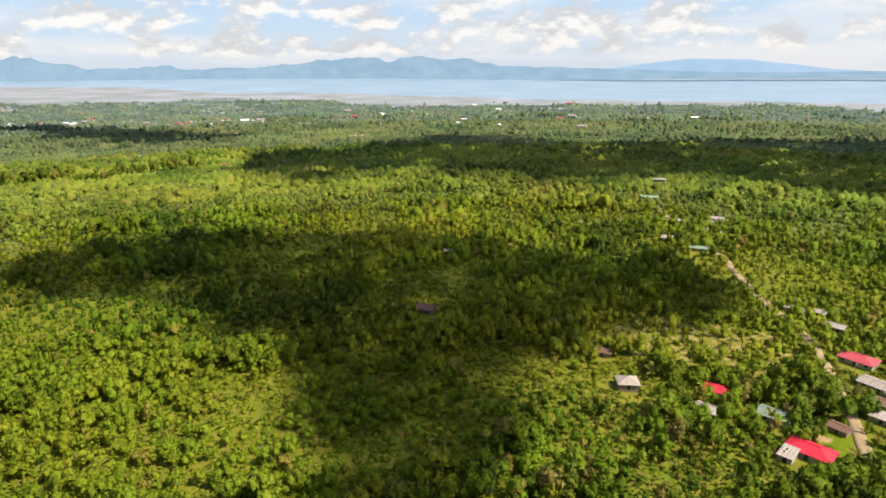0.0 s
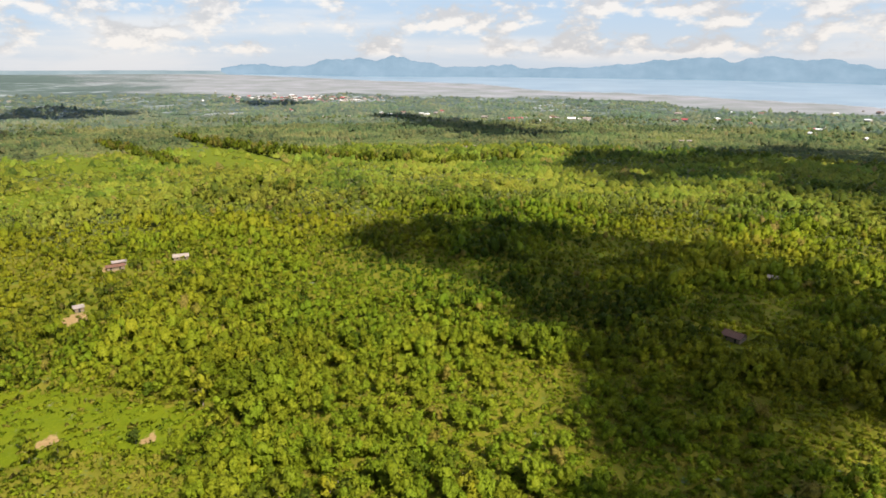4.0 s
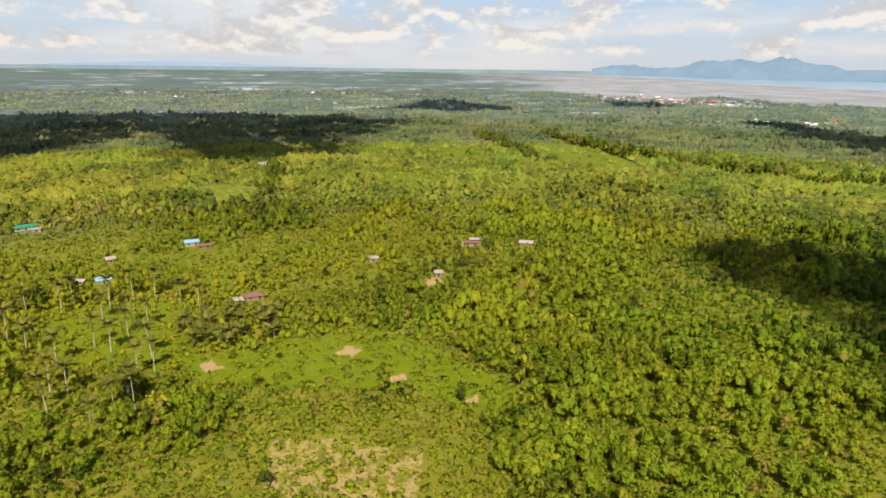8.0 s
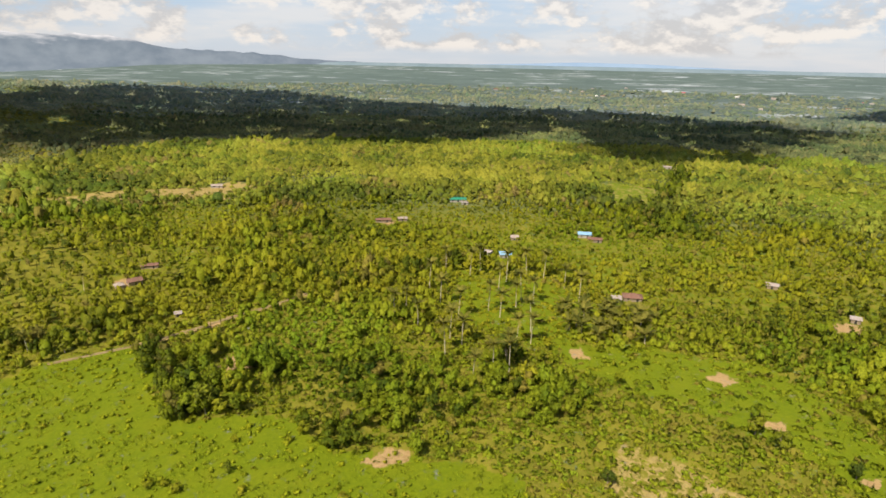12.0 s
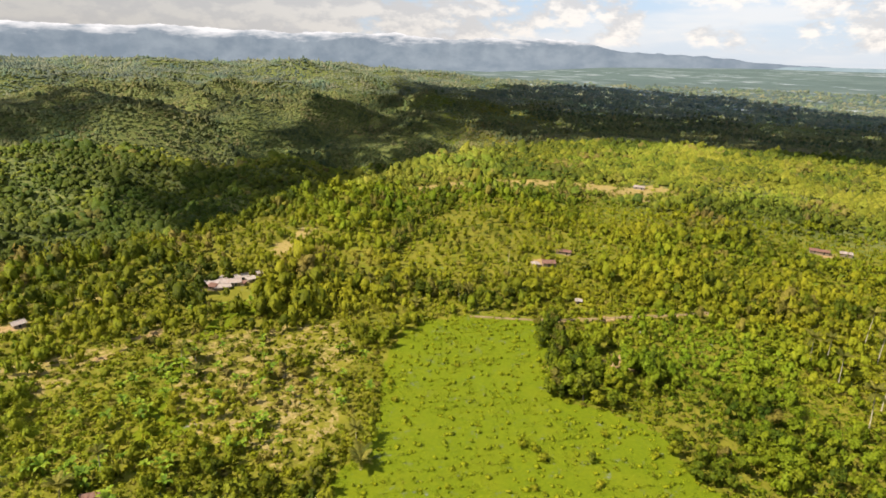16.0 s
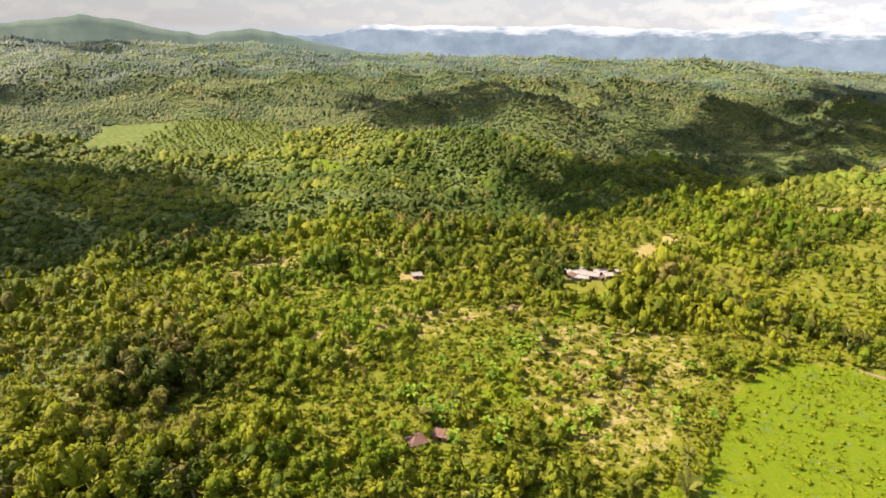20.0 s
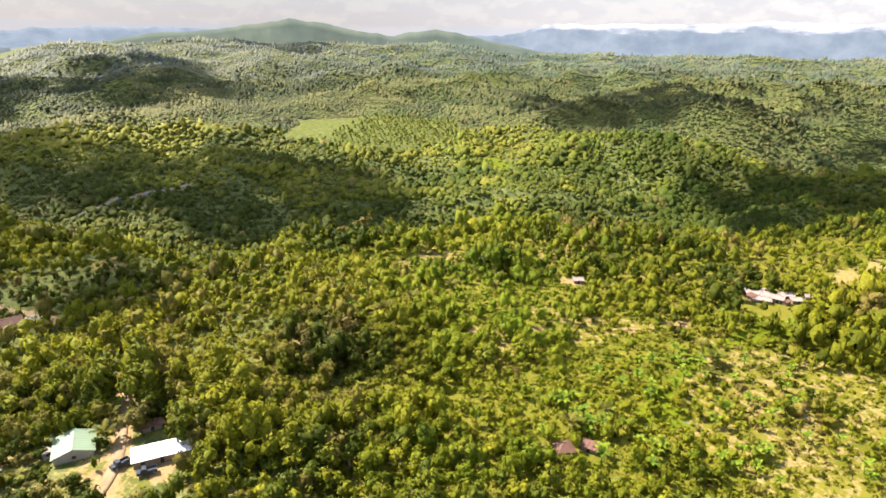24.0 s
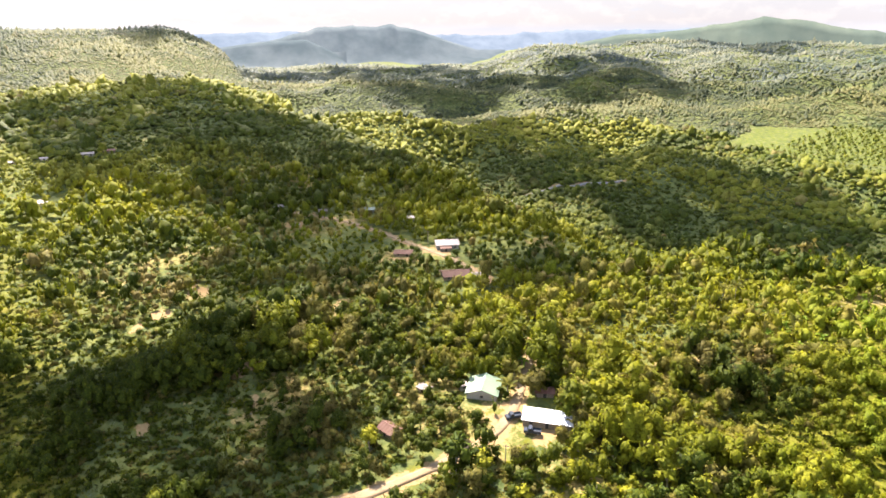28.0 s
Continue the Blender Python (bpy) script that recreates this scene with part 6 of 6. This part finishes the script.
cloud([(482, -714), (342, -747), (279, -720), (213, -650), (140, -680), (60, -512), (75, -400), (139, -340), (190, -330), (215, -397), (300, -470), (420, -480), (560, -560), (637, -690)], 34, 7, M_THICK)
# over the ridge village and the slopes beside it
cloud([(873, -146), (656, -175), (780, -300), (593, -295), (520, -311), (400, -330), (300, -330), (250, -290), (225, -250), (228, -205), (208, -160), (192, -135), (200, -108), (226, -92), (285, -116), (340, -123), (433, -75), (600, -100)], 22, 8, M_HALF)
cloud([(201, -18), (192, -37), (189, -66), (165, -80), (135, -83), (116, -80), (98, -73), (90, -52), (110, -30), (150, -4), (225, -5)], 15, 9, M_DENSE, 3)
cloud([(165, -258), (148, -205), (138, -165), (170, -148), (205, -158), (230, -205), (228, -252)], 16, 18, M_THIN)
cloud([(187, -262), (151, -236), (126, -225), (114, -200), (120, -182), (140, -168), (150, -182), (158, -196), (172, -212)], 13, 19, M_HALF, 4)
cloud([(-1816, 782), (-2238, 1200), (-1951, 1250), (-1599, 1134), (-1578, 908)], 70, 10)
cloud([(-1895, 1791), (-1777, 1921), (-1517, 1838), (-1511, 1629), (-1705, 1629)], 60, 11)
cloud([(1180, -400), (1640, -480), (1700, -700), (1250, -620)], 70, 13, M_BROKEN)
cloud([(1082, -1500), (926, -1650), (520, -1220), (440, -1028), (560, -930), (796, -1050)], 55, 12, M_THICK)


# ---- single trees ----
def trunk_mesh(seed, tall=1.0, thick=0.07, limbs=3):
    """A tapered, leaning trunk with a few limbs, of unit half-width crown."""
    q = np.random.RandomState(seed)
    bm = bmesh.new()

    def limb(p0, p1, r0, r1):
        ring0, ring1 = [], []
        for i in range(6):
            a = i * math.pi / 3
            ring0.append(bm.verts.new((p0[0] + r0 * math.cos(a), p0[1] + r0 * math.sin(a), p0[2])))
            ring1.append(bm.verts.new((p1[0] + r1 * math.cos(a), p1[1] + r1 * math.sin(a), p1[2])))
        for i in range(6):
            j = (i + 1) % 6
            bm.faces.new((ring0[i], ring0[j], ring1[j], ring1[i]))
        bm.faces.new(ring1)

    bend = ((q.rand() - 0.5) * 0.2, (q.rand() - 0.5) * 0.2)
    mid = (bend[0], bend[1], 0.55 * tall)
    limb((0, 0, -0.15), mid, thick, thick * 0.75)
    limb(mid, (bend[0] * 1.6, bend[1] * 1.6, 1.1 * tall), thick * 0.75, thick * 0.35)
    for i in range(limbs):
        a = 6.283 * (i + q.rand() * 0.6) / limbs
        z = 0.5 + 0.15 * i
        limb((bend[0], bend[1], z * tall), (bend[0] + 0.5 * math.cos(a), bend[1] + 0.5 * math.sin(a), (z + 0.4) * tall), thick * 0.45, thick * 0.18)
    return bm


def make_trees():
    protos = []
    for i in range(8):
        e = new("broadleaf_tree", None)
        tagged(e, "bushy green broadleaf tree in the plateau woods", "tree", "trees of the plateau woods")
        tall = 1.0 + 0.25 * (i % 3)
        part("trunk", trunk_mesh(500 + i, tall), M_BARK, e)
        v, f, lobe = crown_template(520 + i, 150, 5 + i % 3, 0.17, tall, 0.66)
        crown = new("crown", mesh_from("crown", v + (0, 0, 0.28), f, [M_LEAF], dict(lobe=lobe), True))
        crown.parent = e
        protos.append(e)
    q = np.random.RandomState(12)
    extra = [(-138.5, 105.5, 4.2, 1.35), (-150, -95, 3.4, 1.1), (-141, -84, 3.6, 1.1), (-146, -90, 3.0, 1.2), (-168, -148, 2.4, 1.0), (-186, -2, 4.4, 1.1), (-172, 5, 3.8, 1.2), (-155, 66, 2.6, 1.1), (-150, 71, 2.8, 1.1), (-139, 84, 2.0, 1.0),
             (-128, 24, 1.8, 0.9), (-98, -42, 1.6, 0.9), (-112, -36, 1.7, 0.9), (-104, -28, 1.5, 0.9), (-118, -66, 1.4, 0.9), (40, -190, 4.0, 1.1), (-8, -178, 4.6, 0.9), (4, -168, 3.6, 0.9), (116, -70, 3.4, 1.0), (128, -128, 4.2, 1.0)]
    places = [(x, y, elev(x, y), s, h) for x, y, s, h in extra] + [(x, y, z, s, 0.9 + 0.35 * k) for x, y, z, s, k in SINGLES[:280]]
    last = []
    for n, (x, y, z, s, k) in enumerate(places):
        m = pose(x, y, z - 0.05, 0, 0, q.rand() * 360) @ Matrix.Diagonal((s, s, s * k, 1))
        if n < 8:
            last.append((protos[n], m))
        else:
            copy_thing(protos[q.randint(8)], m)
    for e, m in last:
        e.matrix_world = m


make_trees()


# ---- palms ----
def frond_mesh(seed, length=3.7, leaf=0.78, pairs=11):
    """An arching frond: a midrib with drooping leaflets on both sides."""
    q = np.random.RandomState(seed)
    bm = bmesh.new()
    sag = 1.5 + 0.8 * q.rand()

    def rib(k):
        return Vector((length * (k - 0.10 * k * k), 0, 0.9 * k * 1.0 - sag * k * k))

    for i in range(pairs):
        k0, k1 = 0.08 + 0.9 * i / pairs, 0.08 + 0.9 * (i + 1.75) / pairs
        a, b = rib(k0), rib(min(1.0, k1))
        w = leaf * math.sin(math.pi * min(1, 0.15 + k0 * 0.85)) ** 0.6 + 0.1
        for s in (-1, 1):
            tip = (a + b) / 2 + Vector((0.25, s * w, -0.22 - 0.25 * q.rand()))
            bm.faces.new([bm.verts.new(p) for p in (a, b, tip)])
    for i in range(4):
        a, b = rib(i / 4), rib((i + 1) / 4)
        r = 0.05 * (1 - i / 5)
        v = [bm.verts.new(p) for p in (a + Vector((0, -r, 0)), a + Vector((0, r, 0)), b + Vector((0, r * 0.8, 0)), b + Vector((0, -r * 0.8, 0)), a + Vector((0, 0, -r)), b + Vector((0, 0, -r)))]
        for t in ((0, 3, 2, 1), (0, 4, 5, 3), (1, 2, 5, 4)):
            bm.faces.new([v[j] for j in t])
    me = bpy.data.meshes.new("frond")
    bm.to_mesh(me)
    bm.free()
    me.materials.append(M_PALM)
    return me


FRONDS = [frond_mesh(600 + i) for i in range(4)]


def palm_proto(seed, tall, label, n=12):
    q = np.random.RandomState(seed)
    e = new("coconut_palm", None)
    tagged(e, label, "palm", "coconut palms")
    bm = bmesh.new()
    lean = (q.rand(2) - 0.5) * tall * 0.16
    rings = []
    for i in range(6):
        k = i / 5
        r = 0.18 - 0.06 * k + (0.07 if i == 0 else 0)
        c = (lean[0] * k ** 1.5, lean[1] * k ** 1.5, tall * k - 0.2 * (i == 0))
        rings.append([bm.verts.new((c[0] + r * math.cos(a), c[1] + r * math.sin(a), c[2])) for a in (j * math.pi / 3 for j in range(6))])
    for a, b in zip(rings, rings[1:]):
        for i in range(6):
            j = (i + 1) % 6
            bm.faces.new((a[i], a[j], b[j], b[i]))
    bm.faces.new(rings[-1])
    part("trunk", bm, M_PALMBARK, e, "slim pale trunk")
    for i in range(n):
        ob = new("frond", FRONDS[i % 4])
        ob.parent = e
        ob.matrix_basis = pose(lean[0], lean[1], tall - 0.05, 0, -50 + 80 * q.rand() * (i % 3) / 2, 360 * i / n + 25 * q.rand()) @ Matrix.Diagonal((*[0.8 + 0.3 * q.rand()] * 3, 1))
    return e


def make_palms():
    q = np.random.RandomState(21)
    tall = [palm_proto(700 + i, 9.5 + i, "tall coconut palm with a slim pale trunk", 14) for i in range(3)]
    short = [palm_proto(720 + i, 1.6 + 0.8 * i, "young coconut palm with low arching fronds", 13) for i in range(3)]
    grove = [(-235, -31), (-222, -22), (-210, -36), (-215, -46), (-189, -23), (-203, -23), (-196, -18), (-171, -12), (-177, -6), (-187, -2), (-180, -1), (-200, 1), (-214, 6), (-203, 6), (-232, -11), (-226, -6), (-238, 0), (-245, 2),
             (-242, 7), (-268, -5), (-257, -8), (-246, 26), (-264, 21), (-274, 12), (-270, -22), (-276, -34), (-282, -18), (-280, 4), (-250, -38), (-228, -44)]
    young = [(-226 + 13 * q.randn() * 0.8, 36 + 9 * q.randn()) for _ in range(26)]
    around = [(-74, -102), (-60, -101), (-63, -171), (3, -237), (3, -227), (-13, -244), (-50, -249), (-76, -105), (-42, -230), (-62, -256), (-36, -270), (91, -207), (78, -223), (44, -200), (38, -209), (34, -214), (50, -213), (87, 144), (116, 164), (87, 175), (118, 158),
              (108, 172), (124, 190), (101, 130), (66, 176), (-19, -138), (-10, -126), (-28, -140), (-118, -228), (-94, -246), (-128, -236), (-80, -236), (-70, -244), (20, -226)]
    around += [(10, -240), (62, -215), (70, -205), (100, -128), (92, -134), (-220, -180), (-240, -152), (-205, -150), (93, -210), (75, -228), (53, -213), (41, -203), (93, -194), (119, -213), (96, -216), (79, -219), (58, -220), (66, -222), (84, -212), (46, -208),
              (-62, -178), (-78, -109), (-46, -262), (-70, -268), (-98, -262), (-84, -258), (96, -120), (-67, -180), (-163, -110), (-150, -168), (-166, -160), (-190, -150), (-176, -164)]
    first = {}
    for kind, protos, places in (("t", tall, grove), ("s", short, young), ("m", [tall[0], *short], around)):
        for n, (x, y) in enumerate(places):
            i = q.randint(len(protos))
            p = protos[i]
            if kind == "m" and i == 0:
                s = 0.62 + 0.2 * q.rand()
            else:
                s = (1.15 if kind == "s" else 0.85) + 0.3 * q.rand()
            m = pose(x, y, elev(x, y), 0, 0, q.rand() * 360) @ Matrix.Diagonal((s, s, s, 1))
            if p.name not in first:
                first[p.name] = (p, m)
            else:
                copy_thing(p, m)
    for p, m in first.values():
        p.matrix_world = m


make_palms()


# ---- bananas ----
def make_bananas():
    q = np.random.RandomState(31)

    def leaf(seed):
        r = np.random.RandomState(seed)
        bm = bmesh.new()
        rows = []
        for i in range(6):
            k = i / 5
            c = Vector((1.9 * k * (1 - 0.25 * k), 0, 1.1 * k - 1.25 * k * k))
            w = 0.30 * math.sin(math.pi * (0.08 + 0.84 * k)) ** 0.7
            rows.append([bm.verts.new(c + Vector((0, -w, 0.10 * r.rand()))), bm.verts.new(c), bm.verts.new(c + Vector((0, w, 0.10 * r.rand())))])
        for a, b in zip(rows, rows[1:]):
            bm.faces.new((a[0], b[0], b[1], a[1]))
            bm.faces.new((a[1], b[1], b[2], a[2]))
        me = bpy.data.meshes.new("leaf")
        bm.to_mesh(me)
        bm.free()
        me.materials.append(M_BANANA)
        return me

    leaves = [leaf(800 + i) for i in range(3)]
    protos = []
    for s in range(3):
        e = new("banana_plant", None)
        tagged(e, "banana plant with broad light green leaves", "banana plant", "banana plants")
        part("stem", trunk_mesh(820 + s, 1.5, 0.13, 0), M_BANANA, e)
        for i in range(7):
            ob = new("leaf", leaves[i % 3])
            ob.parent = e
            ob.matrix_basis = pose(0, 0, 1.5, 0, -55 + 50 * q.rand(), 360 * i / 7 + 30 * q.rand()) @ Matrix.Diagonal((*[0.8 + 0.5 * q.rand()] * 3, 1))
        protos.append(e)
    places = []
    for cx, cy, n, sx, sy in ((-78, -150, 26, 20, 22), (-25, -138, 18, 9, 8), (-60, -130, 10, 10, 10), (-45, -165, 10, 14, 12), (100, -140, 6, 8, 8), (75, -222, 14, 22, 5), (50, -210, 10, 12, 5), (-62, -176, 12, 14, 10), (-20, -150, 10, 16, 10), (90, 160, 8, 14, 14), (-100, -215, 8, 14, 8)):
        places += [(cx + sx * q.randn() * 0.7, cy + sy * q.randn() * 0.7) for _ in range(n)]
    last = []
    for n, (x, y) in enumerate(places):
        s = 1.1 + 0.6 * q.rand()
        m = pose(x, y, elev(x, y), 0, 0, q.rand() * 360) @ Matrix.Diagonal((s, s, s, 1))
        if n < 3:
            last.append((protos[n], m))
        else:
            copy_thing(protos[q.randint(3)], m)
    for e, m in last:
        e.matrix_world = m


make_bananas()


# ---- pasture tufts ----
def make_tufts():
    q = np.random.RandomState(41)
    n = 34000
    x, y = q.rand(n) * 130 - 190, q.rand(n) * 180 - 166
    # clumps in rough rows across the slope
    u = (x * 0.55 + y * 0.83) + 2.2 * (fbm(x, y, 20, 143) - 0.5)
    rows = 0.5 + 0.5 * np.cos(u * 2 * math.pi / 3.4)
    k = inside(PASTURE, x + 6 * (fbm(x, y, 12, 141) - 0.5), y + 6 * (fbm(x, y, 12, 142) - 0.5)) & (q.rand(n) < 0.05 + 0.6 * rows ** 2 * smooth(0.35, 0.6, fbm(x, y, 14, 144)) + 0.1 * (fbm(x, y, 30, 145) > 0.55))
    x, y = x[k], y[k]
    n = len(x)
    half = 0.40 + 0.45 * q.rand(n) ** 2
    b = []
    grow(b, TUFT, x, y, height(x, y) - 0.08, half, half * (0.7 + 0.6 * q.rand(n)), 0.3 + 0.6 * q.rand(n), np.where(q.rand(n) < 0.08, 0.4, -0.4))
    plant("pasture_tufts", b, M_TUFT, "low green grass clumps in rough rows on the pasture", "grass")
    x, y = q.rand(6500) * 130 - 190, q.rand(6500) * 180 - 166
    u = (x * 0.55 + y * 0.83) + 2.2 * (fbm(x, y, 20, 143) - 0.5)
    k = inside(PASTURE, x, y) & (q.rand(6500) < 0.08 + 0.62 * (np.cos(u * 2 * math.pi / 3.4) > 0.2) * smooth(10, -80, y))
    x, y = x[k], y[k]
    n = len(x)
    half = 0.55 + 0.5 * q.rand(n) ** 2
    b = []
    grow(b, SHRUB, x, y, height(x, y) - 0.1, half, half * (0.8 + 0.7 * q.rand(n)), 0.45 + 0.5 * q.rand(n), -0.25 * q.rand(n))
    plant("pasture_clumps", b, M_TUFT, "rounded clumps of tall yellow-green grass on the pasture", "grass")
    x, y = q.rand(900) * 130 - 190, q.rand(900) * 180 - 166
    k = inside(PASTURE, x, y) & (q.rand(900) < 0.10)
    x, y = x[k], y[k]
    n = len(x)
    half = 0.5 + 1.3 * q.rand(n) ** 2
    b = []
    grow(b, SHRUB, x, y, height(x, y) - 0.1, half, half * (1.0 + 0.8 * q.rand(n)), 0.4 + 0.5 * q.rand(n), np.zeros(n))
    plant("pasture_shrubs", b, M_WOOD_FOREST, "scattered young shrubs standing on the pasture", "shrubs")


make_tufts()


# ---- vehicles and poles in the yard ----
def truck(x, y, turn, paint, label):
    e = new("truck", None)
    e.matrix_world = pose(x, y, elev(x, y) + 0.32, 0, 0, turn)
    tagged(e, label, "truck")
    bm = bmesh.new()
    box(bm, -2.2, 2.2, -0.85, 0.85, 0.45, 0.75)
    box(bm, 1.35, 2.2, -0.82, 0.82, 0.752, 1.05)
    part("chassis", bm, paint, e)
    bm = bmesh.new()
    v = box(bm, 0.1, 1.35, -0.8, 0.8, 0.752, 1.75)
    for i in (5, 6):
        v[i].co.x -= 0.35
    cab = part("cab", bm, paint, e)
    bm = bmesh.new()
    box(bm, 0.25, 0.85, -0.815, 0.815, 1.15, 1.6)
    part("window", bm, M_DARK, cab)
    bm = bmesh.new()
    for x0, x1, y0, y1 in ((-2.2, 0.05, -0.85, -0.78), (-2.2, 0.05, 0.78, 0.85), (-2.2, -2.12, -0.78, 0.78), (-0.03, 0.05, -0.78, 0.78)):
        box(bm, x0, x1, y0, y1, 0.752, 1.2)
    part("cargo_bed", bm, paint, e)
    for px in (-1.4, 1.4):
        for py in (-0.8, 0.8):
            bm = bmesh.new()
            bmesh.ops.create_cone(bm, cap_ends=True, segments=14, radius1=0.38, radius2=0.38, depth=0.24, matrix=pose(px, py, 0.38, 90, 0, 0))
            wheel = part("wheel", bm, M_DARK, e)
            bm = bmesh.new()
            bmesh.ops.create_cone(bm, cap_ends=True, segments=10, radius1=0.2, radius2=0.2, depth=0.27, matrix=pose(px, py, 0.38, 90, 0, 0))
            part("rim", bm, M_GREY, wheel)


P_DARKBLUE = plain_mat("dark_blue_paint", (0.03, 0.04, 0.06), (0.05, 0.06, 0.08), 2.0, 0.35)
P_SILVER = plain_mat("silver_paint", (0.5, 0.5, 0.5), (0.6, 0.6, 0.6), 2.0, 0.35)
truck(86.9, -111.6, 62, P_DARKBLUE, "dark pickup truck parked on the pale yard")
truck(79.2, -109.8, 34, P_DARKBLUE, "dark truck parked before the long shed")
truck(125, 158, 60, P_SILVER, "silver car parked at the roadside")
truck(279, -164, 40, P_SILVER, "white truck parked on red soil")


def utility_pole(x, y, h=7.5):
    e = new("utility_pole", None)
    e.matrix_world = pose(x, y, elev(x, y) - 0.3, 0, 0, 30)
    tagged(e, "thin grey timber utility pole beside the lane", "utility pole", "utility poles")
    bm = bmesh.new()
    bmesh.ops.create_cone(bm, cap_ends=True, segments=8, radius1=0.14, radius2=0.09, depth=h, matrix=pose(0, 0, h / 2))
    part("post", bm, M_BARK, e)
    bm = bmesh.new()
    box(bm, -0.8, 0.8, -0.06, 0.06, h - 0.7, h - 0.56)
    part("crossarm", bm, M_BARK, e)


for px, py in ((75, -94), (130, -213), (90, -133), (124, -172), (210, -196), (126, 170), (136, 222)):
    utility_pole(px, py)
